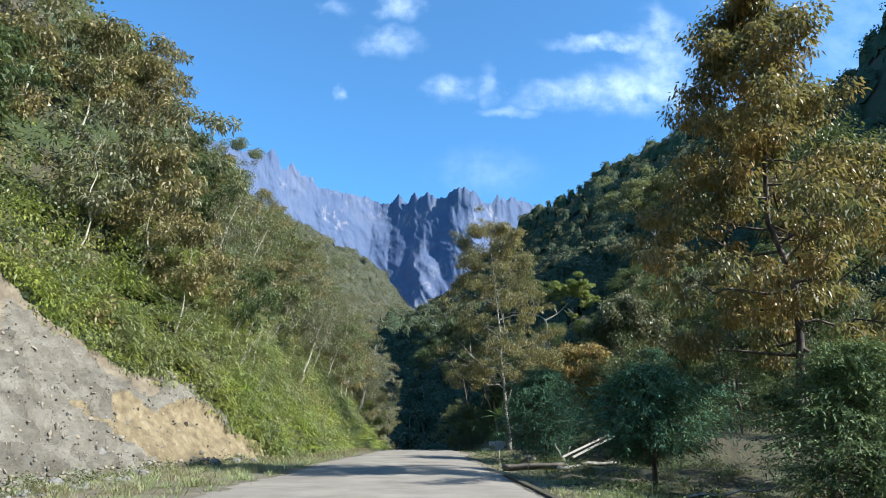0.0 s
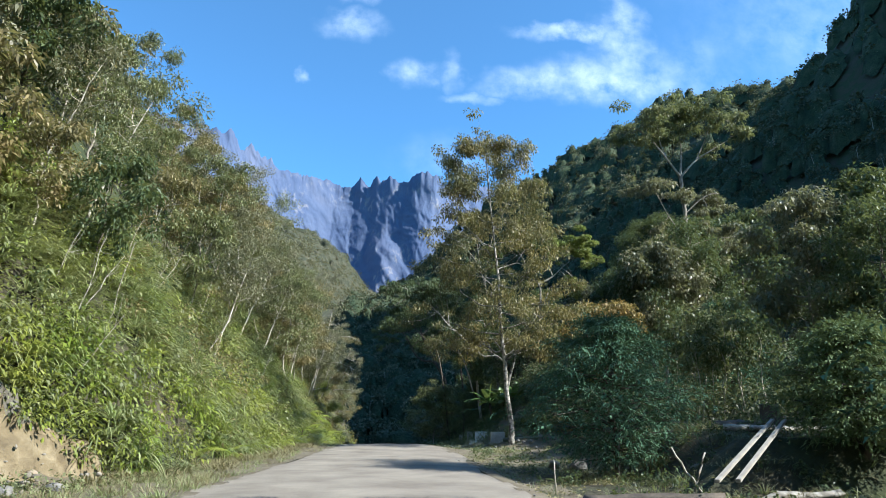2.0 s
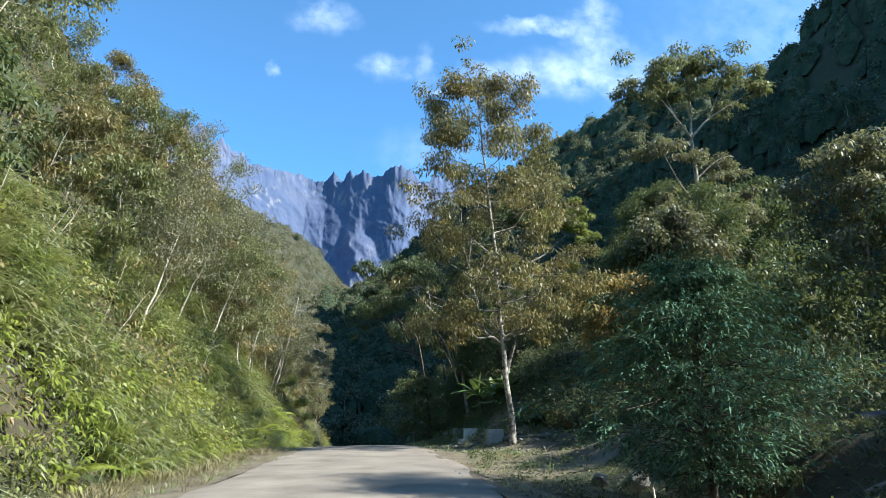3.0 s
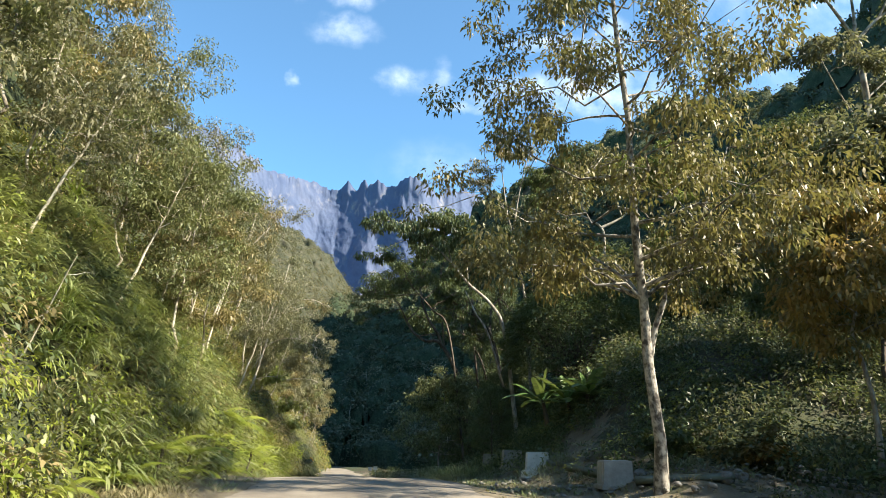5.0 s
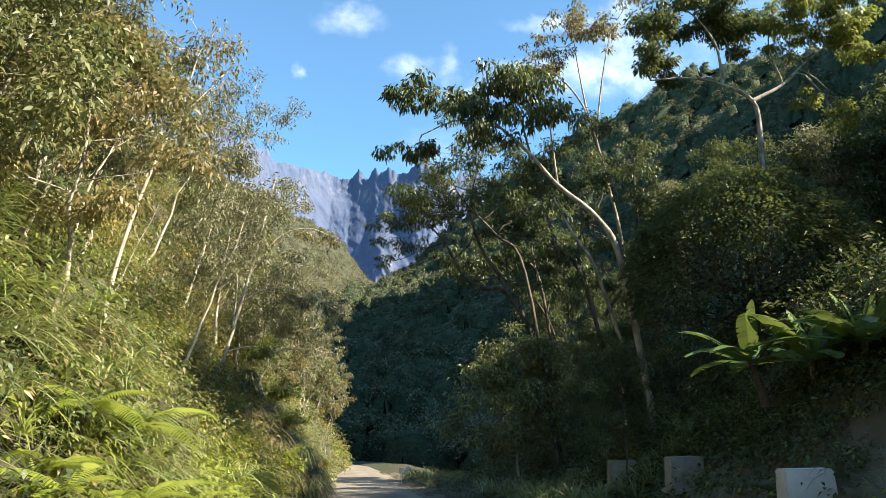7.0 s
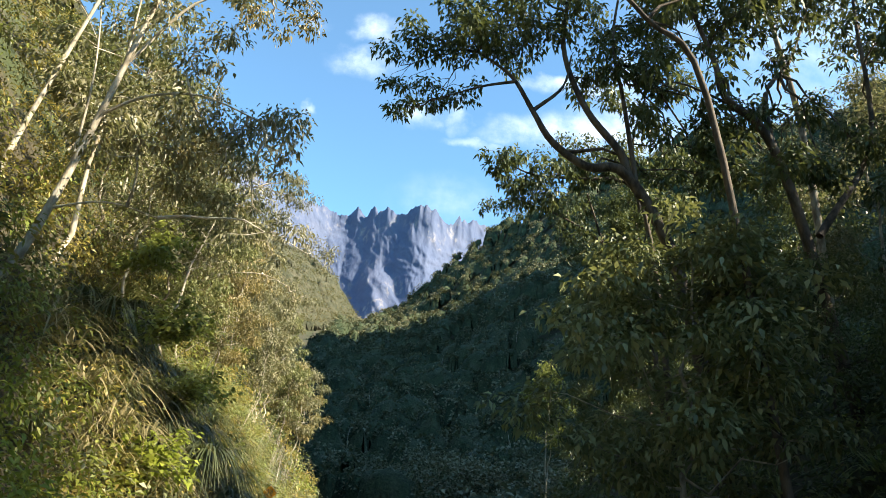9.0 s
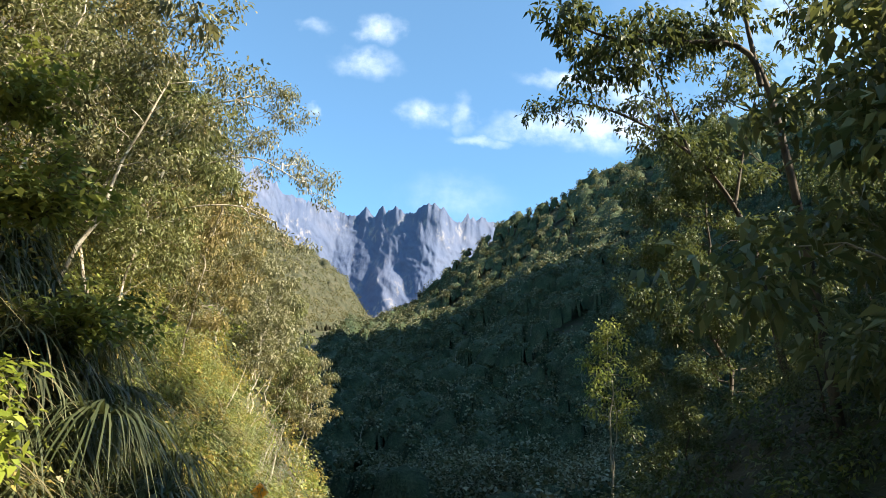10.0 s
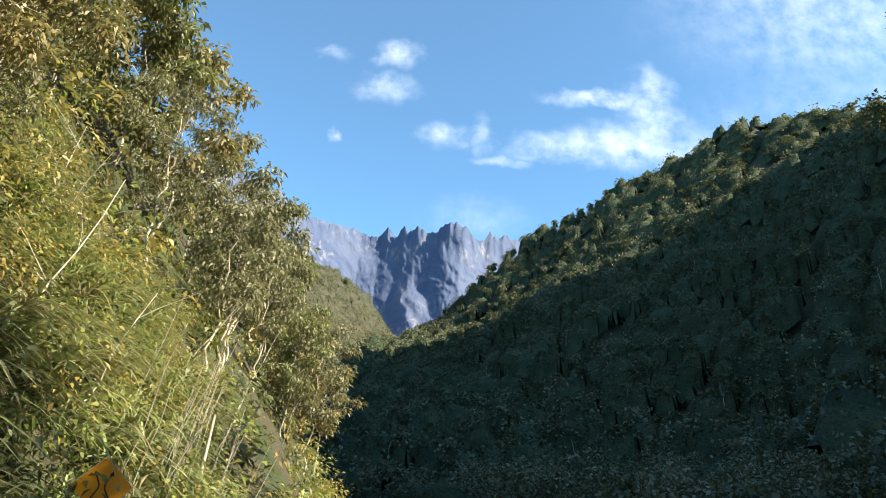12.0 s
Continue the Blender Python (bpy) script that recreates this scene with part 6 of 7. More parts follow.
def right_cover():
    rng = np.random.default_rng(77)
    for mat, n, leaf, lab in (("forest", 380, 0.26, "shaded green shrubs at the foot of the forest"), ("dark", 150, 0.28, "dark undergrowth below the trees"),
                              ("olive", 240, 0.22, "olive scrub along the roadside clearing"), ("grey", 240, 0.26, "grey-green leafy scrub in the shade")):
        y = rng.uniform(52, 135 if mat in ("forest", "dark") else 100, n)
        edge = road_x(y) + road_half(y)
        x = edge + np.interp(y, [52, 74, 84, 88, 101, 106, 112, 125], [13, 13, 10, 12.5, 12.5, 7, 4.5, 3.2]) + rng.uniform(0, 1, n) ** 1.3 * 26
        bush_cover("forest_shrubs", rng, x, y, rng.uniform(0.2, 1.6, n), rng.uniform(0.7, 1.7, n), 62, leaf, leaf * 0.45, mat, lab)
    n = 120
    y = rng.uniform(136, 160, n)
    x = road_x(y) + road_half(y) + 1.5 + rng.uniform(0, 1, n) * 9
    bush_cover("forest_shrubs", rng, x, y, rng.uniform(0.0, 0.6, n), rng.uniform(0.5, 1.0, n), 110, 0.17, 0.08, "dark", "dark low undergrowth at the valley edge")
    for mat, n, leaf, lab in (("dark", 180, 0.22, "dark low undergrowth on the shaded bank"), ("forest", 560, 0.22, "green low undergrowth on the shaded bank"), ("olive", 240, 0.19, "olive weeds on the shaded bank"),
                              ("bright", 110, 0.19, "scattered fresh green weeds on the shaded bank")):
        y = np.concatenate([rng.uniform(72, 108, n - n // 2), rng.uniform(106, 135, n // 2)])
        x = road_x(y) + road_half(y) + np.interp(y, [104, 112], [6.4, 3.6]) + rng.uniform(0, 1, n) ** 1.2 * 20
        ok = (((x - 12) / 6.0) ** 2 + ((y - 73) / 9) ** 2 > 1) & (((x - 9.2) / 2.3) ** 2 + ((y - 89.5) / 2.8) ** 2 > 1)          # the earth bank and rubble heap stay clear
        x, y, n = x[ok], y[ok], ok.sum()
        bush_cover("forest_shrubs", rng, x, y, rng.uniform(0.0, 0.5, n), rng.uniform(0.45, 1.1, n), 64, leaf, leaf * 0.45, mat, lab)
    for mat, n, leaf, lab in (("olive", 120, 0.15, "olive weeds grown over the earth bank"), ("forest", 130, 0.17, "green undergrowth grown over the earth bank"), ("bright", 60, 0.14, "fresh weeds grown over the earth bank")):
        x, y = rng.uniform(7.6, 15, n), rng.uniform(86, 106, n)
        ok = ((x - 9.0) / 2.3) ** 2 + ((y - 89.3) / 2.8) ** 2 > 1
        x, y, n = x[ok], y[ok], ok.sum()
        bush_cover("forest_shrubs", rng, x, y, rng.uniform(0.0, 0.5, n), rng.uniform(0.4, 0.9, n), 110, leaf, leaf * 0.45, mat, lab)
    n = 150
    y = rng.uniform(78, 118, n)
    x = road_x(y) + road_half(y) + 4.5 + rng.uniform(0, 1, n) * 9
    grass_clumps("reed_grass", rng, x, y, 22, 1.0, 0.035, "dkgrass", "drooping grass on the shaded bank", 0.4, 1.6, 0.3)
    n = 90
    y = rng.uniform(101, 120, n)
    x = road_x(y) + road_half(y) + 2.6 + rng.uniform(0, 1, n) * 7
    grass_clumps("reed_grass", rng, x, y, 34, 1.7, 0.05, "grass", "pale reed grass standing on the shaded bank", 0.3, 1.2, 0.5, 5)
    x, y = rng.uniform(4.2, 9.5, 110), rng.uniform(16, 34, 110)
    grass_clumps("clearing_grass", rng, x, y, 34, 0.34, 0.015, "grass", "sunlit short grass beside the drain kerb", 0.6, 0.8)
    n = 210
    x, y = rng.uniform(5.5, 15, n), rng.uniform(34, 54, n)
    grass_clumps("clearing_grass", rng, x[:130], y[:130], 34, 0.55, 0.018, "dkgrass", "long shaded grass in the hollow", 0.5, 1.0)
    grass_clumps("clearing_grass", rng, x[130:], y[130:], 34, 0.5, 0.018, "straw", "dry grass along the terrace", 0.5, 1.0)
    bush_cover("clearing_weeds", rng, x[::3], y[::3], rng.uniform(0.0, 0.3, 70), rng.uniform(0.25, 0.6, 70), 60, 0.14, 0.065, "forest", "low weeds in the hollow")
    # grassy clearing and shoulder
    n = 620
    y = rng.uniform(10, 92, n)
    edge = road_x(y) + road_half(y)
    x = edge + 0.9 + rng.uniform(0, 1, n) ** 1.4 * np.where(y < 70, 16, 7)
    for mat, a, b, lab in (("grass", 0, 180, "patchy green grass in the roadside clearing"), ("straw", 180, 300, "dry straw grass in the roadside clearing"), ("dkgrass", 300, 620, "shaded grass below the trees")):
        grass_clumps("clearing_grass", rng, x[a:b], y[a:b], 26, 0.4, 0.014, mat, lab, 0.5, 0.8)
    n = 190
    y = rng.uniform(58, 98, n)
    x = road_x(y) + road_half(y) + 3.0 + rng.uniform(0, 1, n) * 10
    for mat, a, b, size, lab in (("grass", 0, 70, 0.5, "tufts of green grass on the bare earth bank"), ("straw", 70, 190, 0.45, "dry straw tufts on the bare earth bank")):
        grass_clumps("clearing_grass", rng, x[a:b], y[a:b], 30, size, 0.016, mat, lab, 0.45, 0.9)
    n = 120
    y = rng.uniform(96, 150, n)
    x = road_x(y) + road_half(y) + 2.4 + rng.uniform(0, 4, n)
    grass_clumps("dark_grass", rng, x, y, 40, 1.5, 0.04, "dkgrass", "tall shaded grass beside the road", 0.5, 1.0)


cypress((8.5, 28.3, float(height(8.5, 28.3))), 4.7, 2.9, 401, "low spreading dark cypress on a short bare trunk", 1.4)
cypress((7.2, 49.0, float(height(7.2, 49.0))), 6.4, 3.5, 402, "dense rounded dark blue-green cypress by the road", 0.6)
cypress((13.6, 22.5, float(height(13.6, 22.5))), 5.2, 3.0, 403, "broad bushy cypress with lighter feathery tips", 0.1, "needle_light")
cypress((13.9, 43.4, float(height(13.9, 43.4))), 4.2, 2.6, 404, "bushy light-green cypress at the clearing's edge", 0.2, "needle_light")
cypress((20.4, 66.0, float(height(20.4, 66.0))), 8.8, 3.2, 405, "tiered dark conifer behind the clearing", 1.4)
ferns()
banana_plant((9.7, 96.2, float(height(9.7, 96.2))))
big_leaf_bush((-11.2, 120.6, 1.6), 81, 420, "bush with broad bright yellow-green leaves on the bank")
big_leaf_bush((-11.4, 118.5, 3.4), 82, 420, "bush with broad green leaves hanging from the bank", "bright")
big_leaf_bush((-10.6, 115.6, -0.6), 83, 420, "low broad-leaved bush with yellowing leaves", "fern")
big_leaf_bush((-13.0, 119.6, 6.2), 84, 420, "broad-leaved green bush high on the bank", "bright")
big_leaf_bush((12.6, 80.0, float(height(12.6, 80.0)) + 0.3), 85, 420, "reddish and green broad-leaved roadside bush", "orange", 1.2, 0.26)
big_leaf_bush((10.2, 82.5, float(height(10.2, 82.5)) + 0.3), 86, 420, "glossy broad-leaved green bush", "forest", 1.3, 0.26)
big_leaf_bush((14.2, 73.0, float(height(14.2, 73.0)) + 0.3), 87, 420, "broad-leaved bush at the clearing's edge", "forest", 1.4, 0.26)
right_cover()


# ---- bare cut in the left bank, stones ----
def rock_bank():
    """Craggy rock and slumped clay, pushed out along the slope's normal."""
    ys, ds = np.arange(2, 47, 0.2), np.arange(-1.6, 11.2, 0.17)
    Y, D = np.meshgrid(ys, ds, indexing="ij")
    X = left_toe(Y) - D
    Z = height(X, Y)
    nrm = slope_normal(X, Y)
    keep = in_cut(X, Y, 0.3)
    clay = (Y + 4 * wavy(Y, D, 3.0, 66) > 33.5) & (D + 1.6 * wavy(Y, D, 2.2, 67) < 1.9)
    earth = ~clay & (D + 2.2 * wavy(Y, D, 3.5, 68) > 4.6)
    push = np.zeros(X.shape)
    for i, j in zip(*np.nonzero(keep)):
        p = Vector((X[i, j], Y[i, j], Z[i, j]))
        lump = noise.voronoi(p * 1.5)[0]
        small = noise.voronoi(p * 3.6)[0]
        push[i, j] = 0.05 + 0.48 * (lump[1] - lump[0]) + 0.32 * (small[1] - small[0]) + 0.55 * abs(noise.noise(p * 0.45)) + 0.16 * noise.noise(p * 2.3) + 0.10 * noise.noise(p * 5.0)
    push *= smooth(-1.2, 0.6, D) * np.where(clay | earth, 0.6, 1.0)
    V = np.stack([X, Y, Z], -1) + nrm * push[..., None]
    n, m = Y.shape
    for name, mask, mat, lab in (("rock_bank", keep & ~clay & ~earth, "rock_bank", "bare crumbling grey rock face of the road cut"), ("earth_bank", keep & earth, "tan_earth", "bare tan earth high on the road cut"), ("clay_bank", keep & clay, "clay", "slumped ochre clay at the foot of the cut")):
        i, j = np.nonzero(mask[:-1, :-1])
        f = np.stack([i * m + j, (i + 1) * m + j, (i + 1) * m + j + 1, i * m + j + 1], 1)
        ob = link_mesh(name, face_mesh(name, V, f, False), M[mat])
        tagged(ob, lab, "bank", kind="structure")
        rng = np.random.default_rng(95)
        shapes = [stone_mesh(540 + k, 0) for k in range(6)]
        for me in shapes:
            me.materials.append(M["scree"])
        spot = rng.permutation(len(i))
        share = 170 if name == "rock_bank" else 30
        for a in spot[:share]:                                        # stones that can be told apart
            s = 0.08 + 0.34 * rng.uniform() ** 2.6
            st = new("stone", shapes[rng.integers(6)])
            st.parent = ob
            st.matrix_basis = pose(*(V[i[a], j[a]] + nrm[i[a], j[a]] * s * 0.15), *rng.uniform(0, 360, 3)) @ Matrix.Diagonal((s, s * rng.uniform(0.6, 1.1), s * rng.uniform(0.3, 0.6), 1))
        vs, fs, base = [], [], 0
        src = [(np.array([p.co for p in me.vertices]), np.array([p.vertices for p in me.polygons])) for me in shapes]
        for a in spot[share:share + (4200 if name == "rock_bank" else 160)]:
            v, f = src[rng.integers(6)]
            s = 0.035 + 0.16 * rng.uniform() ** 2.5
            vs.append((v @ np.array(Euler(rng.uniform(0, 6.28, 3)).to_matrix()).T) * s * rng.uniform(0.35, 1.3, 3) + V[i[a], j[a]] + nrm[i[a], j[a]] * s * 0.2 + rng.normal(size=3) * 0.06)
            fs.append(f + base)
            base += len(v)
        grit = link_mesh("scree", face_mesh("scree", np.concatenate(vs), np.concatenate(fs)), M["scree"])
        tagged(grit, "small broken rock strewn over the cut", "stones", kind="stuff")


def stone_mesh(seed, lumps=1):
    rng = np.random.default_rng(seed)
    bm = bmesh.new()
    bmesh.ops.create_icosphere(bm, subdivisions=2 if lumps else 1, radius=0.5)
    axes = [unit(rng.normal(size=3)) for _ in range(7)]
    for v in bm.verts:
        p = np.array(v.co)
        for ax in axes:
            over = p @ ax - 0.36
            if over > 0:
                p = p - ax * over * 0.85
        v.co = p * (1.15, 0.95, 0.75) + rng.normal(size=3) * 0.012
    me = bpy.data.meshes.new("stone")
    bm.to_mesh(me)
    bm.free()
    return me


def stones():
    rng = np.random.default_rng(91)
    shapes = [stone_mesh(500 + k) for k in range(6)]
    rough = [stone_mesh(520 + k, 0) for k in range(6)]
    for me in shapes:
        me.materials.append(M["stone"])
    named = [(-14.6, 27.0, 0.55, 1.0), (-14.9, 30.5, 0.75, 1.3), (-12.6, 30.0, 0.5, 0), (-11.8, 40.5, 0.6, 0), (-11.2, 42.0, 0.5, 0), (-12.4, 38.6, 0.7, 0.4), (-5.6, 16.6, 0.40, 0), (-5.9, 16.2, 0.30, 0),
             (-12.9, 24.0, 0.5, 0), (7.7, 79.2, 0.55, 0), (8.3, 78.4, 0.45, 0), (5.9, 82.5, 0.4, 0), (5.2, 97.0, 0.5, 0), (6.6, 52.6, 0.9, 0), (5.7, 53.6, 0.6, 0), (4.4, 99.0, 0.35, 0), (9.6, 76.2, 0.6, 0), (10.8, 77.4, 0.5, 0)]
    for x, y, s, up in named:
        ob = new("boulder", shapes[rng.integers(6)])
        ob.matrix_basis = pose(x, y, float(height(x, y)) + s * 0.22 + up * 0.0, rng.uniform(-20, 20), rng.uniform(-20, 20), rng.uniform(0, 360)) @ Matrix.Diagonal((s, s, s, 1))
        tagged(ob, "pale grey angular boulder lying at the roadside", "boulder", "loose boulders")

    def rubble(n, x, y, size, mat, label, lift=0.1, up=0.0):
        vs, fs, base = [], [], 0
        src = []
        for me in rough:
            v = np.array([p.co for p in me.vertices])
            f = np.array([p.vertices for p in me.polygons])
            src.append((v, f))
        z = height(x, y) + up
        for i in range(n):
            v, f = src[rng.integers(6)]
            R = np.array(Euler(rng.uniform(0, 6.28, 3)).to_matrix())
            vs.append((v @ R.T) * size[i] * rng.uniform(0.6, 1.3, 3) * (1, 1, 0.62) + (x[i], y[i], z[i] + size[i] * lift))
            fs.append(f + base)
            base += len(v)
        ob = link_mesh("rubble", face_mesh("rubble", np.concatenate(vs), np.concatenate(fs)), mat)
        tagged(ob, label, "stones", kind="stuff")

    n = 500
    y = rng.uniform(4, 45, n)
    d = rng.uniform(0, 1, n) ** 1.5 * 8 - 1.2
    x = left_toe(y) - d
    ok = in_cut(x, y)
    rubble(ok.sum(), x[ok], y[ok], rng.uniform(0.1, 0.5, n) ** 1.6 + 0.05, M["scree"], "broken grey rock scattered over the cut", 0.55, 0.22)
    n = 260
    y = rng.uniform(12, 30, n)
    x = left_toe(y) + rng.uniform(0.2, 2.6, n)
    rubble(n, x, y, rng.uniform(0.08, 0.35, n), M["stone"], "pale rubble in the roadside ditch")
    n = 420
    y = rng.uniform(8, 150, n)
    side = rng.uniform(0, 1, n) < 0.5
    x = np.where(side, road_x(y) - road_half(y) - rng.uniform(-0.3, 0.9, n), road_x(y) + road_half(y) + rng.uniform(-0.3, 1.2, n))
    rubble(n, x, y, rng.uniform(0.03, 0.10, n), M["stone"], "loose gravel along the road edges", 0.2)
    n = 420
    y = rng.uniform(72, 100, n)
    x = road_x(y) + road_half(y) + rng.uniform(1.5, 7.5, n)
    rubble(n, x, y, rng.uniform(0.06, 0.34, n), M["stone"], "heaped grey rubble beside the road", 0.3)
    n = 380
    y = rng.uniform(83, 98, n)
    x = road_x(y) + road_half(y) + 6.0 + rng.uniform(0, 1, n) * 6.5
    rubble(n, x, y, 0.04 + 0.24 * rng.uniform(0, 1, n) ** 2.4, M["stone"], "broken stone spilt down the earth bank", 0.25)
    n = 420
    x, y = 12.4 + rng.normal(size=n) * 2.1, 76 + rng.normal(size=n) * 2.0
    rubble(n, x, y, 0.05 + 0.20 * rng.uniform(0, 1, n) ** 2.5, M["stone"], "pale heap of broken rock at the clearing's edge", 0.3, 0.9 * np.exp(-((x - 12) ** 2 + (y - 76) ** 2) / 5) * rng.uniform(0, 1, n))


def shoulders():
    """Bare earth and grit between the road and the banks."""
    for side, name in ((-1, "left"), (1, "right")):
        ys, us = np.arange(-20, 170, 0.8), np.linspace(0, 1, 7)
        Y, U = np.meshgrid(ys, us, indexing="ij")
        e = road_x(Y) + side * (road_half(Y) - 0.05)
        reach = np.where(side < 0, np.maximum(e - left_toe(Y) - 0.5, 0.8), np.interp(Y, [0, 56, 66, 80, 94, 101, 120], [1.8, 2.4, 13.0, 12.0, 10.5, 6.0, 2.0])) * (1 + 0.25 * wavy(Y, Y * 0, 4, 41 + side))
        X = e + side * U * reach
        Z = height(X, Y) - 0.02 + 0.05 * np.abs(wavy(X, Y, 0.7, 43)) - 0.10 * (U == 1)
        n, m = Y.shape
        i, j = np.meshgrid(np.arange(n - 1), np.arange(m - 1), indexing="ij")
        f = np.stack([i * m + j, (i + 1) * m + j, (i + 1) * m + j + 1, i * m + j + 1], -1).reshape(-1, 4)
        ob = link_mesh("road_shoulder", face_mesh("road_shoulder", np.stack([X, Y, Z], -1), f, True), M["earth"])
        tagged(ob, "dry earth and grit road shoulder with sparse grass", "road shoulder", kind="structure")


shoulders()
rock_bank()
stones()


# ---- roadside objects ----
def box_bm(sx_, sy_, sz_, bev=0.03):
    bm = bmesh.new()
    bmesh.ops.create_cube(bm, size=1)
    for v in bm.verts:
        v.co = Vector((v.co.x * sx_, v.co.y * sy_, (v.co.z + 0.5) * sz_))
    bmesh.ops.bevel(bm, geom=list(bm.edges), offset=bev, segments=2, affect="EDGES")
    return bm


def concrete_block(x, y, w, h, turn, mat, label):
    ob = thing("concrete_block", (x, y, float(height(x, y)) - 0.06), label, "concrete block", "blocks along the road edge")
    ob.rotation_euler[2] = radians(turn)
    bm = box_bm(w, 0.6, h, 0.035)
    rng = np.random.default_rng(int(y * 10))
    for v in bm.verts:
        if v.co.z > h * 0.5:
            v.co.x *= 0.93
            v.co.y *= 0.86
        v.co += Vector(rng.normal(size=3) * 0.008)
    part("body", bm, M[mat], ob)
    bm = box_bm(w * 1.12, 0.85, 0.16, 0.03)
    part("footing", bm, M["concrete"], ob)


for spec in ((6.5, 78.4, 1.25, 1.0, 4, "concrete", "grey weathered concrete barrier block among rubble"), (6.75, 92.5, 1.35, 1.1, -3, "whitewash", "whitewashed concrete barrier block by the road"),
             (6.65, 99.9, 1.35, 1.25, 5, "concrete", "tall grey concrete barrier block by the road"), (6.1, 105.4, 1.3, 1.2, -4, "concrete", "grey concrete barrier block in the shade"),
             (5.4, 110.5, 1.2, 1.1, 6, "concrete", "dim concrete barrier block in the shade"), (5.6, 89.2, 0.8, 0.5, 12, "whitewash", "small pale concrete block at the road edge")):
    concrete_block(*spec)


def long_round(name, a, b, r, mat, label, category, wob=0.02, sides=10, part_name="stem", r1=None):
    """A log, pipe or pole lying from a to b."""
    rng = np.random.default_rng(int(abs(a[0] * 100 + a[1] * 10)))
    a, b = np.array(a, float), np.array(b, float)
    s = np.linspace(0, 1, 9)[:, None]
    pts = a + (b - a) * s
    pts[1:-1] += rng.normal(size=(7, 3)) * wob
    rad = np.linspace(r, r1 if r1 else r * 0.92, 9)
    pts = np.concatenate([pts[:1], pts, pts[-1:]])
    rad = np.concatenate([[0.001], rad, [0.001]])
    pts[0] -= (b - a) * 1e-4
    pts[-1] += (b - a) * 1e-4
    v, f = tubes([(pts, rad)], sides)
    ob = link_mesh(name, face_mesh(name, v, f, False), M[mat])
    return tagged(ob, label, category)


def on(x, y, up):
    return (x, y, float(height(x, y)) + up)


long_round("pipe", on(6.9, 80.0, 0.25), on(7.1, 91.3, 0.30), 0.22, "pipe", "mossy concrete pipe lying between the blocks", "pipe", 0.0, 12)
long_round("pipe", on(6.9, 93.6, 0.25), on(6.7, 99.0, 0.3), 0.20, "pipe", "mossy pipe lying along the road edge", "pipe", 0.0, 12)
long_round("pipe", on(6.8, 77.2, 0.22), on(9.8, 76.0, 0.2), 0.20, "pipe", "mossy pipe lying in the rubble", "pipe", 0.0, 12)
long_round("log", on(3.4, 39.7, 0.18), on(6.6, 38.3, 0.20), 0.21, "log", "thick rotting brown log at the road edge", "log", 0.03)
long_round("log", on(6.2, 38.1, 0.16), on(9.4, 38.0, 0.16), 0.15, "dead", "pale weathered log lying end to end with another", "log", 0.05, r1=0.11)
long_round("log", on(5.0, 34.0, 0.10), on(9.2, 33.0, 0.12), 0.14, "log", "old brown log in the grass", "log", 0.03)
long_round("log", on(11.5, 49.0, 0.15), on(17.5, 52.0, 0.15), 0.2, "log", "felled brown log in the clearing", "log", 0.04)
long_round("log", on(10.6, 46.4, 0.14), on(16.5, 47.5, 0.14), 0.16, "dead", "pale stripped log in the clearing", "log", 0.03)
long_round("fallen_branch", on(8.6, 25.2, 0.14), on(12.6, 25.6, 0.35), 0.075, "dead", "bleached fallen branch in the grass", "branch", 0.06, 7, r1=0.03)
long_round("fallen_branch", on(11.0, 25.4, 0.2), on(12.4, 26.4, 0.75), 0.05, "dead", "bleached forked fallen branch", "branch", 0.05, 7, r1=0.02)
long_round("stick", on(6.9, 41.2, 0.05), on(7.6, 41.5, 1.7), 0.035, "dead", "grey stick propped in the clearing", "stick", 0.02, 6)
long_round("stick", on(7.7, 41.3, 0.05), on(6.7, 41.8, 1.6), 0.035, "dead", "grey stick leaning across another", "stick", 0.02, 6)
long_round("stake", on(3.6, 43.8, -0.1), on(3.55, 43.8, 1.0), 0.025, "dead", "thin wooden stake at the road edge", "stake", 0.01, 6)
long_round("stake", on(4.0, 33.0, -0.1), on(4.02, 33.0, 0.9), 0.025, "dead", "thin wooden stake beside the verge", "stake", 0.01, 6)


def timber(a, b, label):
    a, b = Vector(a), Vector(b)
    bm = box_bm(0.13, (b - a).length, 0.09, 0.012)
    me = bpy.data.meshes.new("timber")
    bm.to_mesh(me)
    bm.free()
    ob = link_mesh("timber", me, M["timber"])
    ob.matrix_basis = Matrix.Translation((a + b) / 2) @ (b - a).to_track_quat("Y", "Z").to_matrix().to_4x4()
    tagged(ob, label, "timber", "sawn timbers")


timber((6.55, 38.6, 0.52), (11.1, 43.9, 2.02), "long pale sawn timber propped as a ramp over the hollow")
timber((7.15, 38.7, 0.52), (11.6, 44.0, 2.02), "long pale sawn timber propped beside another")
timber(on(8.6, 45.0, 0.03), on(11.6, 44.7, 0.03), "pale sawn timber lying along the terrace edge")


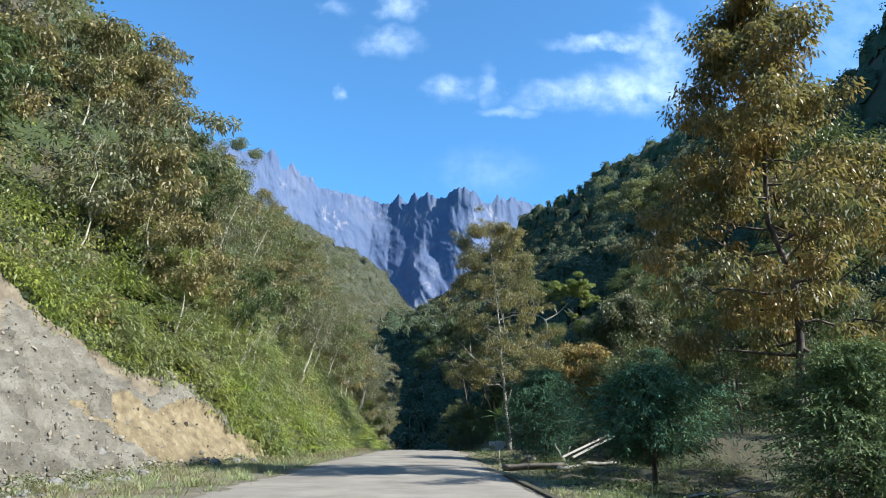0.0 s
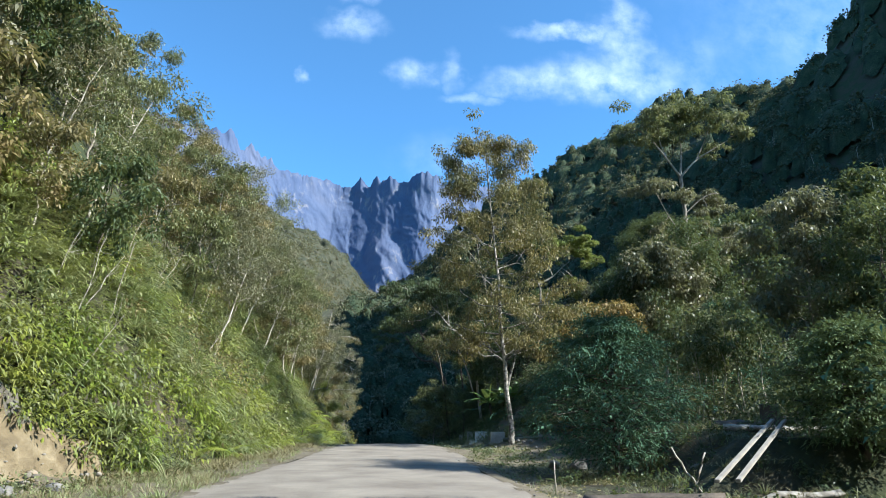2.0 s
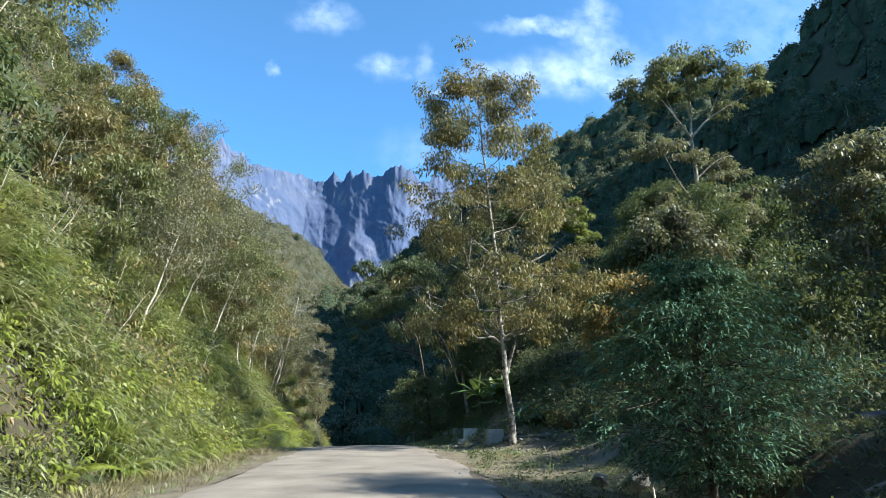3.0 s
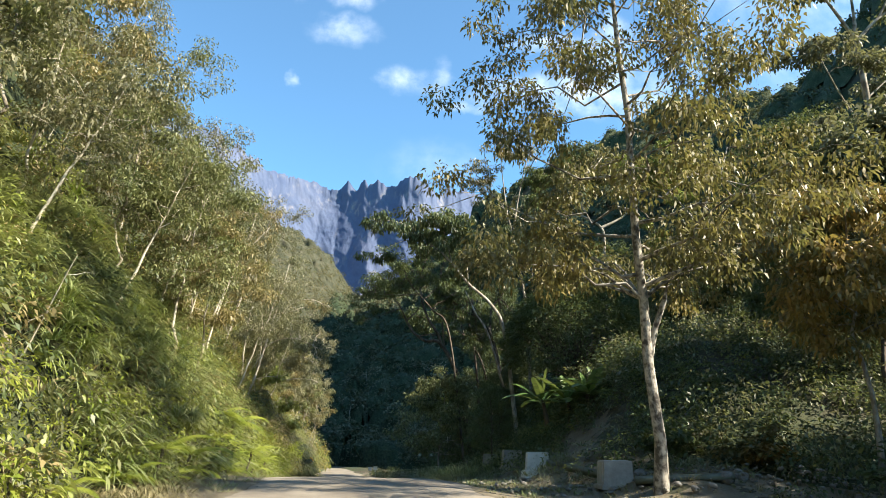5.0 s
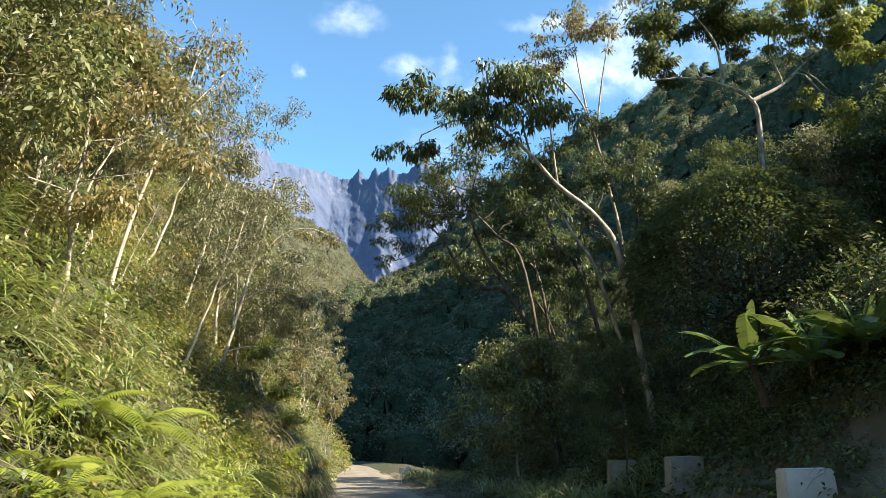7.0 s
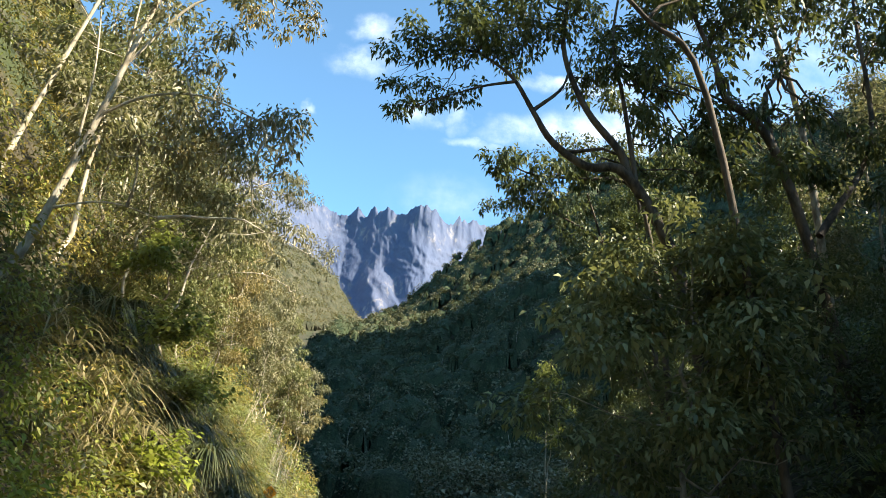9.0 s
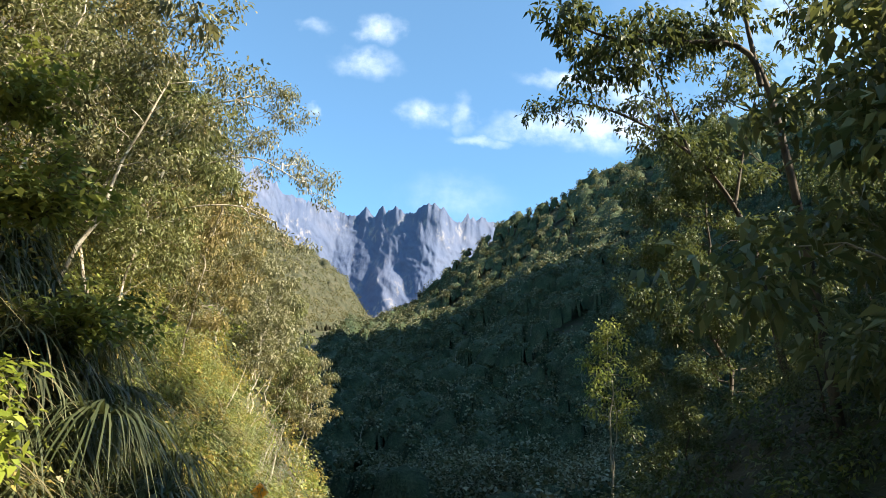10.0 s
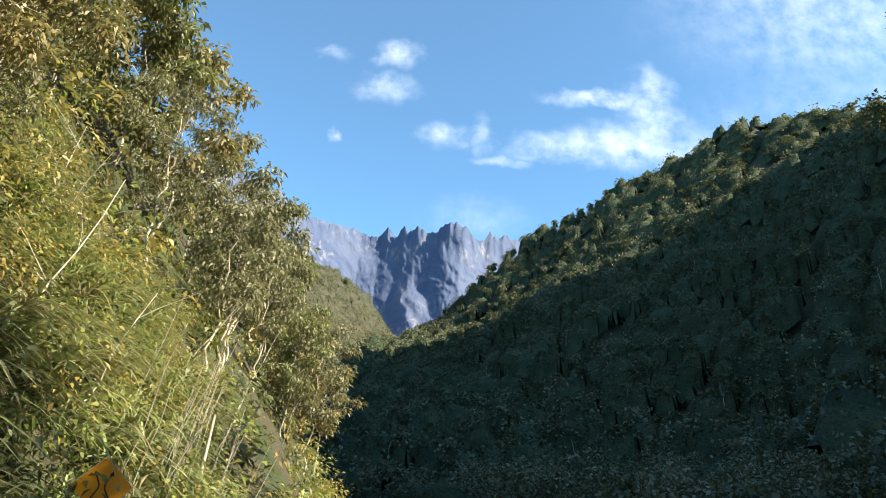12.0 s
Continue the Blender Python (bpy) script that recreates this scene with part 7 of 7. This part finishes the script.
def stump(x, y):
    rng = np.random.default_rng(97)
    ob = thing("tree_stump", on(x, y, -0.1), "weathered brown tree stump with splintered top", "stump")
    n = 14
    vs = []
    for z, r in ((0, 0.62), (0.15, 0.48), (0.6, 0.40), (1.05, 0.38), (1.1, 0.30)):
        for k in range(n):
            th = 2 * math.pi * k / n
            q = r * (1 + 0.12 * math.sin(3 * th) + 0.05 * rng.normal())
            vs.append((q * math.cos(th), q * math.sin(th), z + (0.16 * rng.uniform() if z > 1 else 0)))
    vs.append((0, 0, 1.0))
    fs = [(i * n + k, i * n + (k + 1) % n, (i + 1) * n + (k + 1) % n, (i + 1) * n + k) for i in range(4) for k in range(n)]
    me = bpy.data.meshes.new("trunk_base")
    me.from_pydata(vs, [], fs + [(4 * n + k, 4 * n + (k + 1) % n, 5 * n) for k in range(n)])
    link_mesh("trunk_base", me, M["log"], ob)


stump(14.2, 49.6)


def kerb():
    """Low dark drain kerb on the right of the road."""
    ys = np.arange(8, 31.1, 1.0)
    for i, (a, b) in enumerate(zip(ys[:-1], ys[1:])):
        if i == 0:
            root = thing("kerb", (0, 0, 0), "low dark concrete drain kerb along the road", "kerb", kind="structure")
        xa, xb = [float(road_x(q) + road_half(q)) + 0.25 for q in (a, b)]
        za, zb = float(road_z(a)), float(road_z(b))
        bm = box_bm(0.28, math.hypot(b - a, xb - xa) - 0.015, 0.30, 0.02)
        k = part("kerb_stone", bm, M["soil"], root)
        k.matrix_basis = Matrix.Translation(((xa + xb) / 2, (a + b) / 2, (za + zb) / 2 - 0.23)) @ Vector((xb - xa, b - a, zb - za)).to_track_quat("Y", "Z").to_matrix().to_4x4()


kerb()


def warning_sign(x, y, z):
    ob = thing("warning_sign", (x, y, float(height(x, y)) - 0.2), "orange diamond warning sign with two bent arrows on a steel post", "road sign")
    h = z - (float(height(x, y)) - 0.2)
    bm = bmesh.new()
    bmesh.ops.create_cone(bm, cap_ends=True, segments=12, radius1=0.035, radius2=0.035, depth=h + 0.3)
    for v in bm.verts:
        v.co.z += (h + 0.3) / 2
        v.co.y += 0.05
    part("post", bm, M["metal"], ob, "galvanised steel post")
    bm = box_bm(0.62, 0.012, 0.62, 0.004)
    for v in bm.verts:
        q = Matrix.Rotation(radians(45), 4, "Y") @ (v.co - Vector((0, 0, 0.31)))
        v.co = q + Vector((0, 0, h))
    plate = part("plate", bm, M["sign"], ob, "orange reflective plate")
    bm = box_bm(0.64, 0.010, 0.64, 0.004)
    for v in bm.verts:
        q = Matrix.Rotation(radians(45), 4, "Y") @ (v.co - Vector((0, 0, 0.32)))
        v.co = q + Vector((0, 0.011, h))
    part("backing", bm, M["metal"], ob)
    for sg in (-1, 1):
        bm = bmesh.new()
        pts = [(0.13, -0.17), (0.045, -0.03), (0.045, 0.03), (0.11, 0.17)]
        for (x0, z0), (x1, z1) in zip(pts[:-1], pts[1:]):
            d = Vector((x1 - x0, 0, z1 - z0)).normalized()
            nn = Vector((-d.z, 0, d.x)) * 0.011
            a, b = Vector((x0, 0, z0)) - d * 0.008, Vector((x1, 0, z1)) + d * 0.008
            vv = [bm.verts.new(Vector((p.x * sg, -0.0105, p.z + h))) for p in (a - nn, b - nn, b + nn, a + nn)]
            bm.faces.new(vv)
        a = Vector((0.11, 0, 0.17))
        vv = [bm.verts.new(Vector((p[0] * sg, -0.0110, p[1] + h))) for p in ((0.075, 0.165), (0.15, 0.145), (0.13, 0.225))]
        bm.faces.new(vv)
        part("arrow", bm, M["black"], plate, "black bent arrow")
    ob.rotation_euler = (0, radians(1), radians(8))


warning_sign(-10.95, 140.9, -2.1)


def striped_post(x, y):
    """A hazard post in black and white bands."""
    ob = thing("marker_post", on(x, y, -0.15), "hazard marker post striped black and white at the bend", "marker post", "striped marker posts")
    for k in range(6):
        bm = box_bm(0.20, 0.06, 0.235, 0.008)
        band = part("band", bm, M["black" if k % 2 else "whitewash"], ob)
        band.location.z = 0.24 * k


for x, y in ((-11.35, 149.4), (-11.05, 150.4), (-10.8, 151.4)):
    striped_post(x, y)


def small_sign(x, y):
    ob = thing("small_sign", on(x, y, -0.2), "small blank white sign on a thin steel post", "road sign", "small white signs")
    bm = bmesh.new()
    bmesh.ops.create_cone(bm, cap_ends=True, segments=10, radius1=0.03, radius2=0.03, depth=1.7)
    for v in bm.verts:
        v.co.z += 0.85
    part("post", bm, M["metal"], ob)
    bm = box_bm(0.55, 0.015, 0.5, 0.005)
    plate = part("plate", bm, M["whitewash"], ob)
    plate.location = (0, -0.04, 1.2)


small_sign(-3.7, 151.5)
small_sign(-3.0, 153.0)


def meter_pole(x, y):
    """A leaning wooden pole that carries a small grey box."""
    ob = thing("pole", on(x, y, -0.3), "leaning wooden pole with a small pale box", "pole")
    rng = np.random.default_rng(131)
    v, f = tubes([stem(rng, (0, 0, 0), (0.35, 0, 4.0), 0.06, 0.045, 6, 0.01)], 8)
    link_mesh("shaft", face_mesh("shaft", v, f, True), M["dead"], ob)
    bm = box_bm(0.30, 0.16, 0.42, 0.02)
    part("box", bm, M["whitewash"], ob).location = (0.06, -0.12, 1.3)


meter_pole(-11.9, 148.0)


def clearing_saplings():
    """Thin pale saplings with few leaves at the back of the terrace."""
    rng = np.random.default_rng(133)
    for k in range(11):
        x, y = 14.0 + rng.uniform(0, 4.0), 56 + rng.uniform(0, 6)
        tree("sapling", (x, y, float(height(x, y)) - 0.1), "thin pale-stemmed sapling at the back of the clearing", "forest" if k % 2 else "olive", "bark_white", rng.uniform(0, 6), "clearing saplings", "sapling",
             seed=700 + k, height=rng.uniform(4.5, 7), crown_base=2.6, profile=[0.6, 1.1, 1.0, 0.4], trunk_r=0.05, limbs=9, twigs=3, leaves=700, leaf=0.24, wide=0.11, clump=0.5, lean=(rng.uniform(-0.6, 0.6), 0), bare=0.25)


clearing_saplings()


def ditch_weeds():
    """Dry weeds and low green growth between the cut and the road."""
    rng = np.random.default_rng(115)
    n = 420
    y = rng.uniform(4, 48, n)
    lo, hi = left_toe(y) - 0.4, road_x(y) - road_half(y) - 0.3
    x = lo + (hi - lo) * rng.uniform(0, 1, n)
    grass_clumps("verge_grass", rng, x[:210], y[:210], 44, 0.42, 0.014, "straw", "dry straw-coloured weeds below the cut", 0.5, 0.7)
    grass_clumps("verge_grass", rng, x[210:], y[210:], 44, 0.40, 0.016, "grass", "green weeds and grass below the cut", 0.5, 0.7)
    y = rng.uniform(20, 50, 60)
    x = left_toe(y) + rng.uniform(0, 2.0, 60)
    bush_cover("bank_shrubs", rng, x, y, rng.uniform(0.0, 0.3, 60), rng.uniform(0.25, 0.6, 60), 60, 0.14, 0.06, "olive", "small weeds sprouting at the foot of the cut")


ditch_weeds()


def litter():
    """Fallen leaves over the shaded clearing."""
    rng = np.random.default_rng(117)
    n = 9000
    y = rng.uniform(10, 95, n)
    x = road_x(y) + road_half(y) + 0.6 + rng.uniform(0, 1, n) ** 1.2 * 15
    p = np.stack([x, y, height(x, y) + 0.02], 1)
    v, f = leaf_quads(rng, p, rng.normal(size=(n, 3)) * (1, 1, 0.12), 0.16, 0.08, 0.0, 0.25)
    ob = link_mesh("leaf_litter", face_mesh("leaf_litter", v, f), M["straw"])
    tagged(ob, "dry fallen leaves strewn over the clearing", "leaf litter", kind="stuff")
    n = 170
    y = rng.uniform(14, 76, n)
    x = road_x(y) + road_half(y) + 1.6 + rng.uniform(0, 1, n) * 14
    bush_cover("clearing_weeds", rng, x, y, rng.uniform(0.0, 0.25, n), rng.uniform(0.2, 0.6, n), 50, 0.15, 0.07, "forest", "low weeds and seedlings in the clearing")


litter()


# ---- single trees on the left bank ----
def pale_stems():
    """Bare pale leaning stems that stand out of the bank."""
    rng = np.random.default_rng(111)
    spots = [(-19.0, 93.5, 14.5, 3.4, 1.0), (-17.0, 96.5, 13.0, 3.2, 1.2), (-20.5, 90.0, 13.5, 2.6, 1.0), (-15.6, 92.0, 10.5, 2.8, 1.0), (-17.6, 110.0, 12, 4.0, 1.5), (-13.6, 105.0, 10, 3.0, 1.2), (-17.9, 54.0, 9.5, 3.2, 1.0), (-19.5, 52.5, 9, 2.2, 2.0), (-14.6, 125.0, 11, 2.6, 1.0),
             (-15.2, 86.0, 8.5, 2.8, 1.0), (-15.4, 77.0, 8.0, 3.0, 1.0), (-14.5, 68.0, 8.5, 2.4, 1.0), (-16.5, 133.0, 10, 2.0, 1.0)]
    for k, (x, y, h, lx, ly) in enumerate(spots):
        tree("pale_tree", (x, y, float(height(x, y)) - 0.2), "leaning whitish-stemmed sparse tree on the sunny bank", "grey" if k % 3 else "olive", "bark_white", 0.0, "pale leaning trees",
             seed=600 + k, height=h, crown_base=h * 0.45, profile=[1.2, 2.2, 2.4, 1.2], trunk_r=0.09, limbs=15, twigs=4, leaves=3600, leaf=0.20, wide=0.08, clump=0.7, lean=(lx, ly), bare=0.25, rise=0.6, crook=0.03)

    foot = lambda x, y: (x, y, float(height(x, y)) - 0.3)
    limb_tree("pale_tree", "long white-barked tree leaning out of the sunny bank", "bark_white",
              [([foot(-14.6, 114), (-14.0, 114, 4.6), (-13.5, 114, 6.2), (-12.9, 114, 8.7), (-12.1, 114, 12.4), (-11.4, 114.4, 16.5)], 0.16, 0.05), ([(-13.3, 114, 7.2), (-13.1, 113.6, 9.6), (-13.3, 113.4, 12)], 0.05, 0.02),
               ([(-12.9, 114, 8.7), (-11.8, 114, 9.4), (-10.3, 114, 9.6), (-8.6, 114, 9.0)], 0.06, 0.02), ([(-12.5, 114, 10.4), (-11.0, 114, 12.6), (-9.2, 114, 13.2), (-7.6, 114.2, 12.6)], 0.06, 0.02),
               ([(-13.6, 114, 5.9), (-12.2, 114, 6.2), (-10.8, 114, 5.9)], 0.04, 0.015)],
              [("grey", [(-10.7, 114, 11.2, 1.0), (-9.9, 114, 10.0, 1.0), (-8.7, 114, 9.2, 1.0), (-7.8, 114, 8.2, 0.9), (-8.5, 114, 6.6, 0.9), (-8.0, 114, 5.8, 0.8), (-10.5, 114, 9.0, 1.0), (-7.8, 114, 7.2, 0.8), (-11.8, 114, 12.8, 1.0), (-12.4, 114, 15, 1.1), (-10.6, 114, 14.6, 1.1)]),
               ("brown", [(-7.4, 114, 12.6, 0.7), (-9.0, 114, 13.2, 0.7), (-9.6, 114, 7.4, 1.0), (-11.2, 114, 7.6, 1.0)])], 616, 0.17, 0.07, per=420, depth=1.4, droop=0.7)
    limb_tree("pale_tree", "tall pale-stemmed tree with an airy browning crown spread over the bank", "bark_white",
              [([foot(-19.9, 136), (-19.4, 136, 9.6), (-18.3, 136, 12.6), (-17.3, 136, 13.7), (-15.4, 136, 15.2), (-13.4, 136, 15.8)], 0.15, 0.04), ([foot(-17.2, 135), (-16.7, 135, 8.6), (-15.3, 135, 13.0), (-13.6, 135, 15.0)], 0.11, 0.03),
               ([(-16.2, 135, 10.4), (-14.2, 135, 11.8), (-12.0, 135, 12.4), (-9.8, 135.5, 11.6)], 0.06, 0.02), ([(-16.6, 135, 8.8), (-14.4, 135, 9.8), (-12.2, 135, 10.0), (-10.6, 135, 9.4)], 0.05, 0.02)],
              [("grey", [(-13.5, 136, 16.0, 1.2), (-11.6, 136, 15.4, 1.2), (-10.6, 136, 13.4, 1.1), (-9.4, 136, 11.3, 1.0), (-12.0, 136, 12.5, 1.1), (-10.5, 136, 9.2, 0.9), (-14.4, 136, 11.6, 1.1), (-12.6, 136, 14.2, 1.2), (-10.0, 136, 12.6, 0.9), (-15.0, 136, 14.6, 1.1), (-11.0, 136, 16.6, 1.0)]),
               ("brown", [(-12.3, 136, 10.0, 1.1), (-15.6, 136, 12.6, 1.1), (-14.0, 136, 13.2, 1.1), (-16.8, 136, 14.2, 1.1), (-13.4, 136, 8.8, 1.1), (-15.4, 136, 9.8, 1.1)])], 621, 0.17, 0.07, per=480, depth=1.8, droop=0.7)
    for seed, pts, r, tips in ((617, [foot(-17.7, 118), (-17.3, 118, 9.6), (-15.8, 118, 15.5), (-14.2, 118, 21.6)], 0.13, [(-13.4, 22.6), (-12.0, 22.0), (-10.8, 22.6), (-14.6, 20.4), (-12.6, 20.2), (-15.4, 22.8), (-14.0, 18.0)]),
                               (618, [foot(-14.5, 100), (-14.1, 100, 8.2), (-13.3, 100, 11.4), (-12.5, 100, 13.6), (-11.8, 100, 16.7)], 0.11, [(-11.5, 17.4), (-10.4, 16.2), (-12.6, 16.8), (-11.0, 14.8), (-13.4, 14.6)]),
                               (619, [foot(-15.6, 99), (-15.1, 99, 10.2), (-14.4, 99, 11.9), (-13.4, 99, 14.0)], 0.08, [(-13.0, 14.6), (-12.2, 13.6), (-14.2, 14.4)]),
                               (620, [foot(-16.6, 98), (-16.0, 98, 10.0), (-14.8, 98, 12.9), (-13.2, 98, 14.2)], 0.09, [(-12.8, 14.6), (-14.2, 14.8), (-15.2, 14.0), (-13.6, 13.0)])):
        y = pts[0][1]
        limb_tree("pale_tree", "leaning whitish-stemmed sparse tree on the sunny bank", "bark_white", [(pts, r, r * 0.25), ([pts[-2], tuple(np.array(pts[-2]) + (1.6, 0.3, 2.2)), (tips[1][0], y, tips[1][1])], r * 0.4, 0.015)],
                  [("grey" if seed % 2 else "brown", [(x, y, z, 0.95) for x, z in tips])], seed, 0.19, 0.075, per=220, depth=1.2, droop=0.7)


pale_stems()


def bare_sticks():
    """Thin bleached saplings and dead branches sticking out of the bank."""
    rng = np.random.default_rng(119)
    for k in range(70):
        y = rng.uniform(34, 165)
        x = float(left_toe(y)) - rng.uniform(1.5, 11)
        if in_cut(np.array(x), np.array(y), 1.0):
            continue
        z = float(height(x, y))
        h = rng.uniform(2.0, 5.0)
        tip = np.array([rng.uniform(0.4, 2.2), rng.uniform(-0.6, 1.6), h])
        lines = [stem(rng, (0, 0, 0), tip, 0.035, 0.01, 6, 0.04)]
        for _ in range(4):
            q = lines[0][0][rng.integers(2, 5)]
            lines.append(stem(rng, q, q + rng.normal(size=3) * (0.6, 0.6, 0.4) + (0.2, 0, 0.5), 0.014, 0.005, 4, 0.06))
        v, f = tubes(lines)
        ob = link_mesh("bare_sapling", face_mesh("bare_sapling", v, f, True), M["bark_white" if k % 2 else "dead"])
        ob.location = (x, y, z)
        tagged(ob, "thin bleached leafless sapling leaning from the bank", "sapling", "bare saplings")


bare_sticks()


def canes():
    """A stand of pale bare canes beside the sign."""
    rng = np.random.default_rng(113)
    lines = []
    for _ in range(30):
        x, y = -12.2 + rng.normal() * 0.5, 147 + rng.normal() * 1.6
        z = float(height(x, y))
        lines.append(stem(rng, (x, y, z), (x + rng.uniform(0.3, 1.4), y + rng.uniform(-0.2, 0.5), z + rng.uniform(2.6, 4.6)), 0.017, 0.008, 5, 0.03))
    v, f = tubes(lines)
    ob = link_mesh("canes", face_mesh("canes", v, f, True), M["dead"])
    tagged(ob, "stand of pale dry canes on the bank", "canes", kind="stuff")


canes()
